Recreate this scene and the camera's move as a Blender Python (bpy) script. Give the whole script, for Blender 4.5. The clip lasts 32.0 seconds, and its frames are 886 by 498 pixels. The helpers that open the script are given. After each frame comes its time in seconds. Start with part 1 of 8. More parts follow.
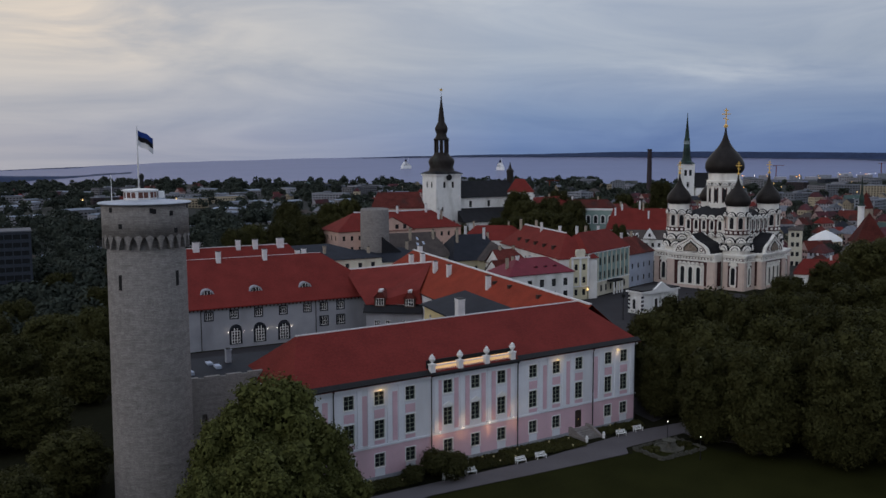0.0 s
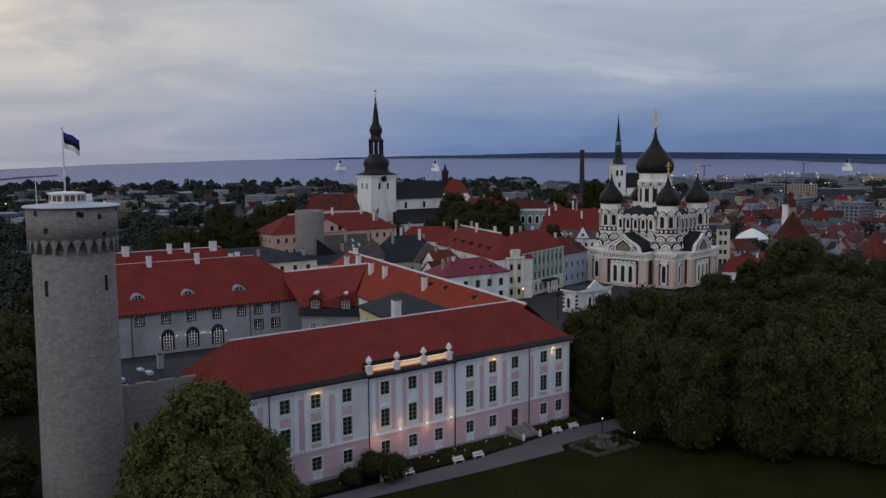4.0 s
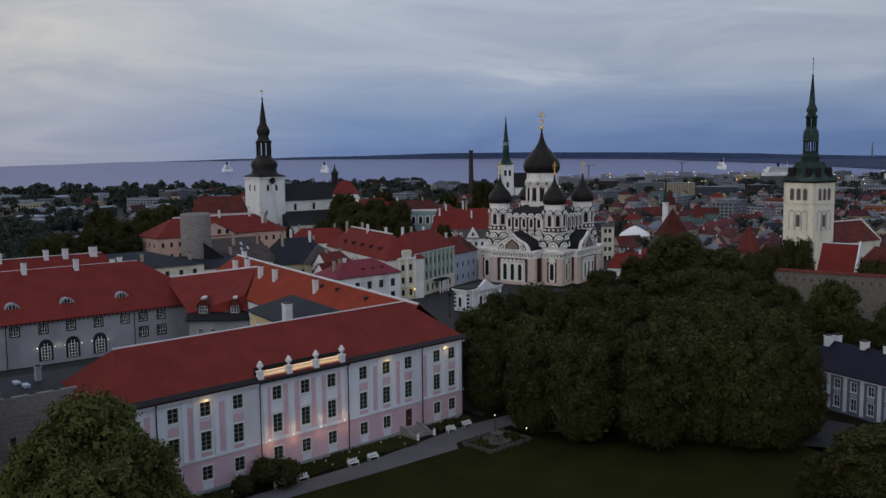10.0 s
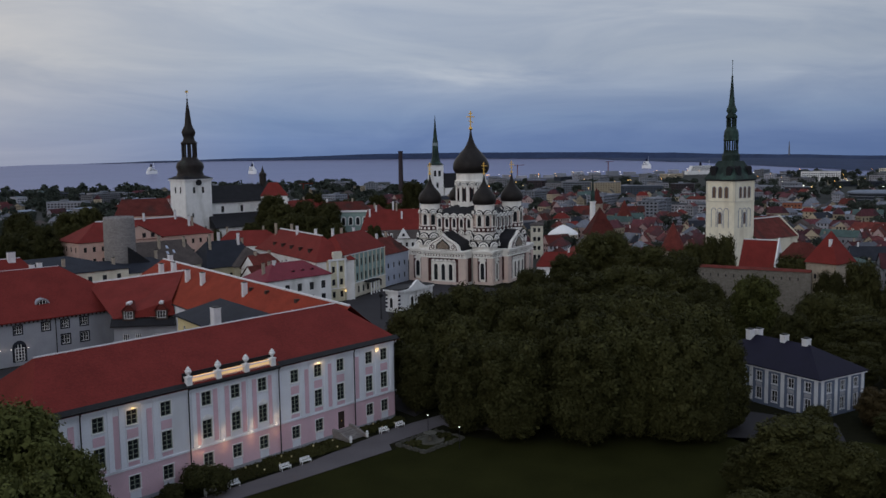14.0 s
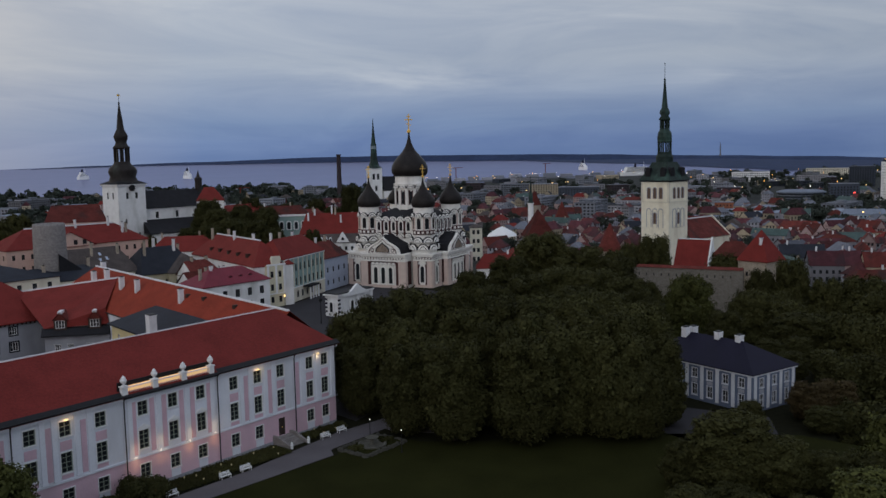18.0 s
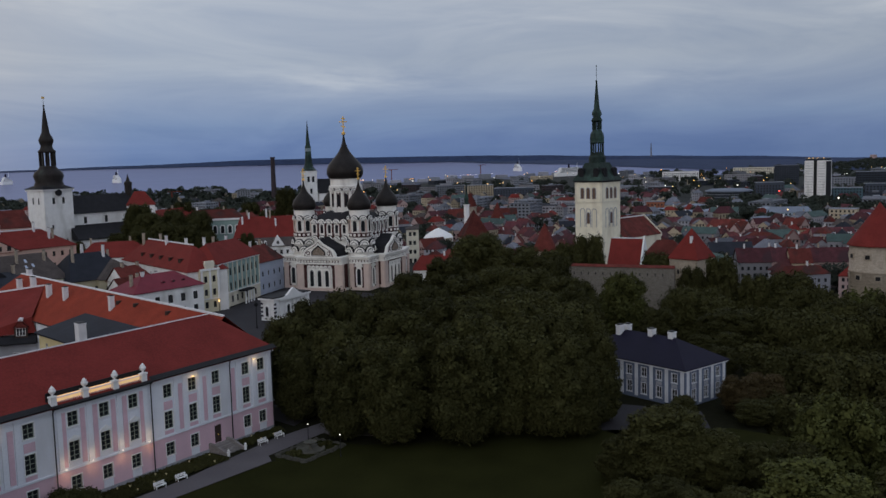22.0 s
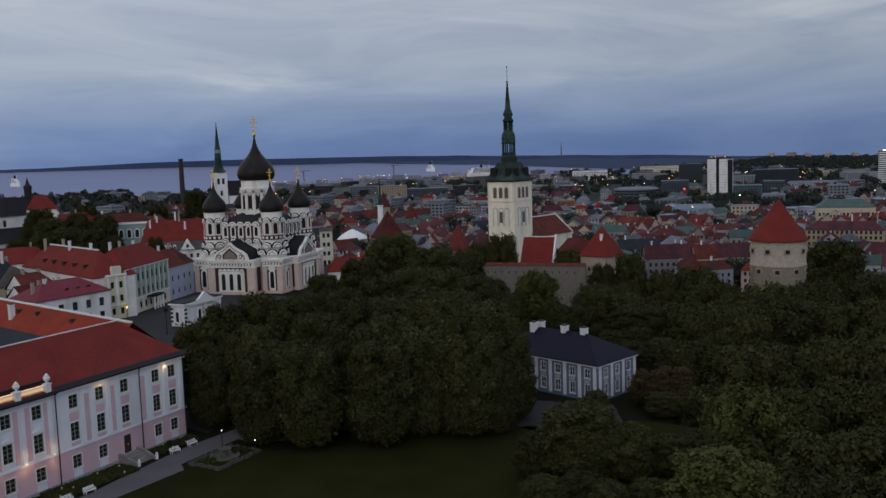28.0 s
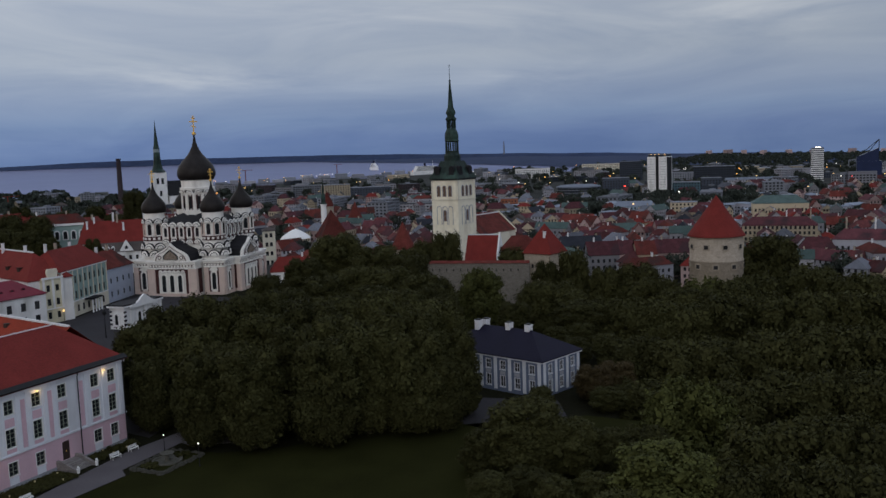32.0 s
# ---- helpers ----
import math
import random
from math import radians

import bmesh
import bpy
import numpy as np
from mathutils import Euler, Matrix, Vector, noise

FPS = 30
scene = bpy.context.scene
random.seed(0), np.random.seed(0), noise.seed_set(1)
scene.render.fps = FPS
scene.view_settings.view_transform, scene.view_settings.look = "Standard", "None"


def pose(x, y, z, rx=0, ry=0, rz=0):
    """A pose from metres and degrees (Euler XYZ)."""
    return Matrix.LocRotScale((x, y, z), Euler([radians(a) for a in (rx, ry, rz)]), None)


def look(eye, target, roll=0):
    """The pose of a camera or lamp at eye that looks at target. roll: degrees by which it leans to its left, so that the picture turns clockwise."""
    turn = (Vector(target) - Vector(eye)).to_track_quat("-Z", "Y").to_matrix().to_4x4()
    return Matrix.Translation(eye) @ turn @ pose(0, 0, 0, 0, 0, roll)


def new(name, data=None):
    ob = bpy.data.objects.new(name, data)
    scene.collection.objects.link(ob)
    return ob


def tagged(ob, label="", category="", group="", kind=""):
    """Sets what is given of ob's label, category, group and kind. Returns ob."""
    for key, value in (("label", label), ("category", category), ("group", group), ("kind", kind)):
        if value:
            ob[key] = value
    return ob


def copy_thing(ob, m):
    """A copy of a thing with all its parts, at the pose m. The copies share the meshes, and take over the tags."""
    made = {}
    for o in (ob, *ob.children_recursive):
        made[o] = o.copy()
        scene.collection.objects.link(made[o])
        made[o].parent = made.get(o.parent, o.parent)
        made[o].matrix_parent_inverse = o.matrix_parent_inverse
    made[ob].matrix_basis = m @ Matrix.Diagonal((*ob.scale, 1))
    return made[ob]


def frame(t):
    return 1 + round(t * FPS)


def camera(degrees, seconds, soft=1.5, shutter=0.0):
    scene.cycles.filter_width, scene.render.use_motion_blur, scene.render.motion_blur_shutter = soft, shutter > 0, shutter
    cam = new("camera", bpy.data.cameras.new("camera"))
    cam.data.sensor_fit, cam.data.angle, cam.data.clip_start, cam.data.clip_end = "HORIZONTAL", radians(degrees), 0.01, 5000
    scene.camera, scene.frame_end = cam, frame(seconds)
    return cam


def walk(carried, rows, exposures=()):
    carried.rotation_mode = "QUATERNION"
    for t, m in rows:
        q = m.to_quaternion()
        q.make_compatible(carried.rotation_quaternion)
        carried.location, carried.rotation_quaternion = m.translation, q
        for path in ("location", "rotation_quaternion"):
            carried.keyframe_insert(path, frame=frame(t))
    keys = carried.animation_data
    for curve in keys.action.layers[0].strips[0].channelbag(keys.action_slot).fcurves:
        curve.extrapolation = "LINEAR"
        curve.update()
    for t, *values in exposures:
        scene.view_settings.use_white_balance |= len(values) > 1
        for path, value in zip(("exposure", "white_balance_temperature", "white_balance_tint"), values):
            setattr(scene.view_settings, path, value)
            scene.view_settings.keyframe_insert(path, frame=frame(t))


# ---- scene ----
cam = camera(52.0, 32.0)
EYE = 48.0
# seconds, yaw, pitch, roll: the drone hangs at one place and turns
ROWS = [
    (0, -29.929, -6.108, 0.235),
    (0.5, -30.411, -6.101, 0.240),
    (1, -30.889, -6.096, 0.247),
    (1.5, -31.381, -6.088, 0.276),
    (2, -31.887, -6.077, 0.315),
    (2.5, -32.401, -6.064, 0.350),
    (3, -32.924, -6.053, 0.370),
    (3.5, -33.462, -6.050, 0.377),
    (5.5, -35.714, -6.104, 0.422),
    (6, -36.276, -6.111, 0.440),
    (6.5, -36.851, -6.108, 0.469),
    (7, -37.434, -6.098, 0.499),
    (7.5, -38.017, -6.084, 0.521),
    (8, -38.594, -6.076, 0.540),
    (8.5, -39.168, -6.072, 0.566),
    (9, -39.740, -6.067, 0.594),
    (9.5, -40.323, -6.066, 0.609),
    (10, -40.929, -6.067, 0.617),
    (10.5, -41.536, -6.069, 0.630),
    (11, -42.117, -6.075, 0.658),
    (11.5, -42.678, -6.085, 0.692),
    (12, -43.222, -6.091, 0.723),
    (12.5, -43.756, -6.091, 0.757),
    (13, -44.293, -6.091, 0.795),
    (13.5, -44.827, -6.092, 0.839),
    (14, -45.350, -6.086, 0.881),
    (14.5, -45.866, -6.061, 0.913),
    (16.5, -47.779, -5.957, 1.097),
    (17, -48.242, -5.953, 1.139),
    (17.5, -48.717, -5.964, 1.186),
    (18, -49.211, -5.975, 1.229),
    (18.5, -49.711, -5.988, 1.266),
    (19, -50.205, -5.997, 1.304),
    (19.5, -50.694, -5.998, 1.351),
    (20, -51.194, -5.997, 1.401),
    (20.5, -51.716, -5.994, 1.440),
    (21, -52.247, -5.983, 1.483),
    (21.5, -52.765, -5.968, 1.539),
    (22, -53.267, -5.961, 1.578),
    (22.5, -53.753, -5.963, 1.599),
    (23, -54.217, -5.968, 1.626),
    (23.5, -54.668, -5.970, 1.660),
    (24, -55.130, -5.968, 1.702),
    (24.5, -55.608, -5.969, 1.745),
    (25, -56.074, -5.978, 1.773),
    (25.5, -56.506, -5.995, 1.791),
    (27.5, -58.288, -6.053, 1.871),
    (28, -58.729, -6.090, 1.888),
    (28.5, -59.170, -6.116, 1.898),
    (29, -59.613, -6.142, 1.905),
    (29.5, -60.058, -6.170, 1.926),
    (30, -60.504, -6.198, 1.948),
    (30.5, -60.952, -6.225, 1.967),
    (31, -61.397, -6.253, 2.012),
    (31.5, -61.839, -6.280, 2.064),
    (32, -62.283, -6.306, 2.090),
]
walk(cam, [(t, pose(0, 0, EYE, 90 + pitch, roll, yaw)) for t, yaw, pitch, roll in ROWS], exposures=[(0, 0.0), (32, 0.0)])

# ---- sky and light ----
world = bpy.data.worlds.new("dusk_sky")
scene.world = world
world.use_nodes = True
wt = world.node_tree
wt.nodes.clear()


def wn(kind, **values):
    node = wt.nodes.new(kind)
    for key, value in values.items():
        node.inputs[key.replace("_", " ")].default_value = value
    return node


SKY_STRENGTH = 1.0
w_out = wn("ShaderNodeOutputWorld")
w_bg = wn("ShaderNodeBackground", Strength=SKY_STRENGTH)
w_sky = wn("ShaderNodeTexSky")
w_sky.sky_type = "NISHITA"
w_sky.sun_disc = False
w_sky.sun_elevation = radians(3.0)
w_sky.sun_rotation = radians(-70.0)
w_geo = wn("ShaderNodeTexCoord")
w_sep = wn("ShaderNodeSeparateXYZ")
wt.links.new(w_geo.outputs["Generated"], w_sep.inputs[0])
# height over the horizon gives the tone of the cloud deck
w_ramp = wn("ShaderNodeValToRGB")
for n, (at, colour) in enumerate([(0.0, (0.135, 0.210, 0.395)), (0.015, (0.150, 0.231, 0.425)), (0.035, (0.196, 0.285, 0.465)), (0.062, (0.276, 0.352, 0.50)), (0.10, (0.37, 0.43, 0.53)), (0.24, (0.50, 0.54, 0.61)), (1.0, (0.55, 0.63, 0.79))]):
    e = w_ramp.color_ramp.elements[n] if n < 2 else w_ramp.color_ramp.elements.new(at)
    e.position, e.color = at, (*colour, 1)
wt.links.new(w_sep.outputs["Z"], w_ramp.inputs[0])
# the afterglow lies towards the west
w_dot = wn("ShaderNodeVectorMath")
w_dot.operation = "DOT_PRODUCT"
wt.links.new(w_geo.outputs["Generated"], w_dot.inputs[0])
w_dot.inputs[1].default_value = (-0.45, 0.89, 0.0)
w_glow = wn("ShaderNodeMapRange")
w_glow.inputs["From Min"].default_value, w_glow.inputs["From Max"].default_value = 0.48, 1.02
wt.links.new(w_dot.outputs["Value"], w_glow.inputs["Value"])
w_warm = wn("ShaderNodeMix")
w_warm.data_type, w_warm.blend_type = "RGBA", "MIX"
w_lift = wn("ShaderNodeMapRange")
w_lift.inputs["From Min"].default_value, w_lift.inputs["From Max"].default_value = 0.02, 0.14
w_lift.inputs["To Min"].default_value, w_lift.inputs["To Max"].default_value = 0.78, 1.0
wt.links.new(w_sep.outputs["Z"], w_lift.inputs["Value"])
w_amount = wn("ShaderNodeMath")
w_amount.operation = "MULTIPLY"
wt.links.new(w_glow.outputs[0], w_amount.inputs[0])
wt.links.new(w_lift.outputs[0], w_amount.inputs[1])
wt.links.new(w_amount.outputs[0], w_warm.inputs["Factor"])
wt.links.new(w_ramp.outputs[0], w_warm.inputs["A"])
w_warm.inputs["B"].default_value = (0.66, 0.59, 0.51, 1)
# layered cloud: long flat streaks
w_div = wn("ShaderNodeMath")
w_div.operation = "ADD"
wt.links.new(w_sep.outputs["Z"], w_div.inputs[0])
w_div.inputs[1].default_value = 0.06
w_px = wn("ShaderNodeVectorMath")
w_px.operation = "SCALE"
w_inv = wn("ShaderNodeMath")
w_inv.operation = "DIVIDE"
w_inv.inputs[0].default_value = 1.0
wt.links.new(w_div.outputs[0], w_inv.inputs[1])
wt.links.new(w_geo.outputs["Generated"], w_px.inputs[0])
wt.links.new(w_inv.outputs[0], w_px.inputs["Scale"])
w_map = wn("ShaderNodeMapping")
w_map.inputs["Rotation"].default_value = (0, 0, radians(38))
w_map.inputs["Scale"].default_value = (0.42, 0.60, 0.0)
wt.links.new(w_px.outputs[0], w_map.inputs["Vector"])
w_noise = wn("ShaderNodeTexNoise", Scale=0.8, Detail=6.0, Roughness=0.55, Distortion=0.6)
wt.links.new(w_map.outputs[0], w_noise.inputs["Vector"])
w_cr = wn("ShaderNodeValToRGB")
w_cr.color_ramp.elements[0].position, w_cr.color_ramp.elements[0].color = 0.37, (0.85, 0.885, 0.95, 1)
w_cr.color_ramp.elements[1].position, w_cr.color_ramp.elements[1].color = 0.63, (1.15, 1.125, 1.09, 1)
# broad soft billows, much wider than high
w_map2 = wn("ShaderNodeMapping")
w_map2.inputs["Scale"].default_value = (2.7, 2.7, 15.0)
wt.links.new(w_geo.outputs["Generated"], w_map2.inputs["Vector"])
w_noise2 = wn("ShaderNodeTexNoise", Scale=1.2, Detail=9.0, Roughness=0.56, Distortion=1.1)
wt.links.new(w_map2.outputs[0], w_noise2.inputs["Vector"])
w_both = wn("ShaderNodeMath")
w_both.operation = "MULTIPLY_ADD"
wt.links.new(w_noise2.outputs["Fac"], w_both.inputs[0])
w_both.inputs[1].default_value = 0.78
w_half = wn("ShaderNodeMath")
w_half.operation = "MULTIPLY"
wt.links.new(w_noise.outputs["Fac"], w_half.inputs[0])
w_half.inputs[1].default_value = 0.22
wt.links.new(w_half.outputs[0], w_both.inputs[2])
wt.links.new(w_both.outputs[0], w_cr.inputs[0])
w_mul = wn("ShaderNodeMix")
w_mul.data_type, w_mul.blend_type = "RGBA", "MULTIPLY"
w_mul.inputs["Factor"].default_value = 1.0
wt.links.new(w_warm.outputs["Result"], w_mul.inputs["A"])
wt.links.new(w_cr.outputs[0], w_mul.inputs["B"])
# clear sky shows faintly through the deck
w_sc = wn("ShaderNodeVectorMath")
w_sc.operation = "SCALE"
w_sc.inputs["Scale"].default_value = 0.10
wt.links.new(w_sky.outputs[0], w_sc.inputs[0])
w_fin = wn("ShaderNodeMix")
w_fin.data_type = "RGBA"
w_fin.inputs["Factor"].default_value = 0.94
wt.links.new(w_sc.outputs[0], w_fin.inputs["A"])
# the eastern sky is darker
w_east = wn("ShaderNodeMapRange")
w_east.inputs["From Min"].default_value, w_east.inputs["From Max"].default_value = -0.40, 0.35
w_east.inputs["To Min"].default_value, w_east.inputs["To Max"].default_value = 0.84, 1.0
wt.links.new(w_dot.outputs["Value"], w_east.inputs["Value"])
w_dim = wn("ShaderNodeVectorMath")
w_dim.operation = "SCALE"
# a few long cloud banks catch the last light: bearing, height, half width and half height in degrees, tint
w_az = wn("ShaderNodeMath")
w_az.operation = "ARCTAN2"
wt.links.new(w_sep.outputs["X"], w_az.inputs[0])
wt.links.new(w_sep.outputs["Y"], w_az.inputs[1])


def wmath(op, a, b=None, c=None):
    node = wn("ShaderNodeMath")
    node.operation = op
    for k, value in enumerate((a, b, c)):
        if value is None:
            continue
        if isinstance(value, (int, float)):
            node.inputs[k].default_value = value
        else:
            wt.links.new(value, node.inputs[k])
    return node.outputs[0]


w_last = w_mul.outputs["Result"]
w_fray = wmath("MULTIPLY_ADD", w_noise2.outputs["Fac"], 3.4, -1.15)
for az0, el0, wide, high, tint in ((47.6, 4.7, 5.6, 0.75, (0.13, 0.115, 0.08)), (66.4, 4.2, 4.0, 0.5, (0.075, 0.07, 0.055)), (8.0, 7.6, 6.0, 2.2, (0.24, 0.15, 0.05)), (80.5, 7.3, 6.0, 0.9, (0.13, 0.12, 0.10)), (57.0, 7.8, 9.0, 0.9, (0.05, 0.045, 0.04))):
    w_wave = wmath("MULTIPLY_ADD", w_noise.outputs["Fac"], radians(1.6), -radians(0.8) - radians(el0))
    u = wmath("DIVIDE", wmath("SUBTRACT", w_az.outputs[0], radians(az0)), radians(wide))
    v = wmath("DIVIDE", wmath("ADD", w_sep.outputs["Z"], w_wave), radians(high))
    bell = wmath("EXPONENT", wmath("MULTIPLY", wmath("ADD", wmath("MULTIPLY", u, u), wmath("MULTIPLY", v, v)), -1.0))
    body = wn("ShaderNodeVectorMath")
    body.operation = "SCALE"
    body.inputs[0].default_value = tint
    wt.links.new(wmath("MULTIPLY", bell, wmath("MAXIMUM", w_fray, 0.0)), body.inputs["Scale"])
    w_add = wn("ShaderNodeVectorMath")
    w_add.operation = "ADD"
    wt.links.new(w_last, w_add.inputs[0])
    wt.links.new(body.outputs[0], w_add.inputs[1])
    w_last = w_add.outputs[0]
wt.links.new(w_last, w_dim.inputs[0])
wt.links.new(w_east.outputs[0], w_dim.inputs["Scale"])
wt.links.new(w_dim.outputs[0], w_fin.inputs["B"])
wt.links.new(w_fin.outputs["Result"], w_bg.inputs["Color"])
wt.links.new(w_bg.outputs[0], w_out.inputs["Surface"])

sun = new("sun", bpy.data.lights.new("sun", "SUN"))
sun.data.energy, sun.data.angle, sun.data.color = 0.42, radians(40), (1.0, 0.93, 0.86)
sun.matrix_world = look((-200, 10, 110), (60, 120, 0))

# ---- materials ----
MATS = {}


def mat(name, colour, rough=0.8, var=0.25, scale=0.6, fine=6.0, bump=0.15, metal=0.0, rows=0.0, row_depth=0.3, per_object=0.0, stain=None, spec=0.12, stain_z=0.35):
    """A surface with patchy variation at two scales, fine relief and, for tiles and courses, level rows."""
    m = bpy.data.materials.new(name)
    m.use_nodes = True
    t = m.node_tree
    b = t.nodes["Principled BSDF"]
    b.inputs["Roughness"].default_value, b.inputs["Metallic"].default_value = rough, metal
    b.inputs["Specular IOR Level"].default_value = spec
    co = t.nodes.new("ShaderNodeTexCoord")
    n1 = t.nodes.new("ShaderNodeTexNoise")
    n1.inputs["Scale"].default_value, n1.inputs["Detail"].default_value = scale, 5
    n2 = t.nodes.new("ShaderNodeTexNoise")
    n2.inputs["Scale"].default_value, n2.inputs["Detail"].default_value = fine, 4
    for n in (n1, n2):
        t.links.new(co.outputs["Object"], n.inputs["Vector"])
    add = t.nodes.new("ShaderNodeMath")
    add.operation = "ADD"
    t.links.new(n1.outputs["Fac"], add.inputs[0])
    t.links.new(n2.outputs["Fac"], add.inputs[1])
    rng = t.nodes.new("ShaderNodeMapRange")
    rng.inputs["From Min"].default_value, rng.inputs["From Max"].default_value = 0.65, 1.35
    rng.inputs["To Min"].default_value, rng.inputs["To Max"].default_value = 1 - var, 1 + var
    t.links.new(add.outputs[0], rng.inputs["Value"])
    last = rng.outputs[0]
    if per_object:
        info = t.nodes.new("ShaderNodeObjectInfo")
        r2 = t.nodes.new("ShaderNodeMapRange")
        r2.inputs["To Min"].default_value, r2.inputs["To Max"].default_value = 1 - per_object, 1 + per_object
        t.links.new(info.outputs["Random"], r2.inputs["Value"])
        mu = t.nodes.new("ShaderNodeMath")
        mu.operation = "MULTIPLY"
        t.links.new(last, mu.inputs[0])
        t.links.new(r2.outputs[0], mu.inputs[1])
        last = mu.outputs[0]
    sc = t.nodes.new("ShaderNodeVectorMath")
    sc.operation = "SCALE"
    sc.inputs[0].default_value = colour
    t.links.new(last, sc.inputs["Scale"])
    colour_out = sc.outputs[0]
    if stain:
        n3 = t.nodes.new("ShaderNodeTexNoise")
        n3.inputs["Scale"].default_value, n3.inputs["Detail"].default_value = scale * 0.45, 6
        mp = t.nodes.new("ShaderNodeMapping")
        mp.inputs["Scale"].default_value = (1, 1, stain_z)
        t.links.new(co.outputs["Object"], mp.inputs["Vector"])
        t.links.new(mp.outputs[0], n3.inputs["Vector"])
        r3 = t.nodes.new("ShaderNodeMapRange")
        r3.inputs["From Min"].default_value, r3.inputs["From Max"].default_value = 0.52, 0.72
        t.links.new(n3.outputs["Fac"], r3.inputs["Value"])
        mx = t.nodes.new("ShaderNodeMix")
        mx.data_type = "RGBA"
        t.links.new(r3.outputs[0], mx.inputs["Factor"])
        t.links.new(colour_out, mx.inputs["A"])
        mx.inputs["B"].default_value = (*stain, 1)
        colour_out = mx.outputs["Result"]
    t.links.new(colour_out, b.inputs["Base Color"])
    bp = t.nodes.new("ShaderNodeBump")
    bp.inputs["Strength"].default_value, bp.inputs["Distance"].default_value = bump, 0.05
    t.links.new(n2.outputs["Fac"], bp.inputs["Height"])
    if rows:
        wv = t.nodes.new("ShaderNodeTexWave")
        wv.bands_direction, wv.wave_profile = "Z", "SAW"
        wv.inputs["Scale"].default_value = 0.314 / rows
        wv.inputs["Distortion"].default_value = 0.4
        t.links.new(co.outputs["Object"], wv.inputs["Vector"])
        b2 = t.nodes.new("ShaderNodeBump")
        b2.inputs["Strength"].default_value, b2.inputs["Distance"].default_value = row_depth, 0.06
        t.links.new(wv.outputs["Fac"], b2.inputs["Height"])
        t.links.new(bp.outputs[0], b2.inputs["Normal"])
        bp = b2
    t.links.new(bp.outputs[0], b.inputs["Normal"])
    MATS[name] = m
    return m


def masonry(name, c1, c2, mortar, w, h, bump=0.22):
    """Coursed rubble stone: uneven blocks with recessed joints."""
    m = mat(name, c1, 0.92, 0.42, 1.5, 5.0, 0.7, stain=(c1[0] * 0.6, c1[1] * 0.59, c1[2] * 0.58), stain_z=3.2)
    t = m.node_tree
    b = t.nodes["Principled BSDF"]
    co = t.nodes.new("ShaderNodeTexCoord")
    sep = t.nodes.new("ShaderNodeSeparateXYZ")
    t.links.new(co.outputs["Object"], sep.inputs[0])
    at = t.nodes.new("ShaderNodeMath")
    at.operation = "ARCTAN2"
    t.links.new(sep.outputs["Y"], at.inputs[0])
    t.links.new(sep.outputs["X"], at.inputs[1])
    arc = t.nodes.new("ShaderNodeMath")
    arc.operation = "MULTIPLY"
    arc.inputs[1].default_value = 5.2
    t.links.new(at.outputs[0], arc.inputs[0])
    cmb = t.nodes.new("ShaderNodeCombineXYZ")
    t.links.new(arc.outputs[0], cmb.inputs["X"])
    t.links.new(sep.outputs["Z"], cmb.inputs["Y"])
    br = t.nodes.new("ShaderNodeTexBrick")
    br.inputs["Color1"].default_value, br.inputs["Color2"].default_value, br.inputs["Mortar"].default_value = (*c1, 1), (*c2, 1), (*mortar, 1)
    br.inputs["Scale"].default_value, br.inputs["Mortar Size"].default_value = 1.0, 0.03
    br.inputs["Brick Width"].default_value, br.inputs["Row Height"].default_value = w, h
    ns = t.nodes.new("ShaderNodeTexNoise")
    ns.inputs["Scale"].default_value = 0.9
    t.links.new(co.outputs["Object"], ns.inputs["Vector"])
    ad = t.nodes.new("ShaderNodeVectorMath")
    ad.operation = "MULTIPLY_ADD"
    t.links.new(ns.outputs["Color"], ad.inputs[0])
    ad.inputs[1].default_value = (0.5, 0.18, 0.0)
    t.links.new(cmb.outputs[0], ad.inputs[2])
    t.links.new(ad.outputs[0], br.inputs["Vector"])
    old = b.inputs["Base Color"].links[0].from_socket
    mx = t.nodes.new("ShaderNodeMix")
    mx.data_type = "RGBA"
    mx.inputs["Factor"].default_value = 0.36
    t.links.new(old, mx.inputs["A"])
    t.links.new(br.outputs["Color"], mx.inputs["B"])
    t.links.new(mx.outputs["Result"], b.inputs["Base Color"])
    oldn = b.inputs["Normal"].links[0].from_socket
    b2 = t.nodes.new("ShaderNodeBump")
    b2.invert = True
    b2.inputs["Strength"].default_value, b2.inputs["Distance"].default_value = bump, 0.1
    t.links.new(br.outputs["Fac"], b2.inputs["Height"])
    t.links.new(oldn, b2.inputs["Normal"])
    t.links.new(b2.outputs[0], b.inputs["Normal"])
    return m


def glow(name, colour, strength):
    m = bpy.data.materials.new(name)
    m.use_nodes = True
    b = m.node_tree.nodes["Principled BSDF"]
    b.inputs["Base Color"].default_value = (*colour, 1)
    b.inputs["Emission Color"].default_value, b.inputs["Emission Strength"].default_value = (*colour, 1), strength
    MATS[name] = m
    return m


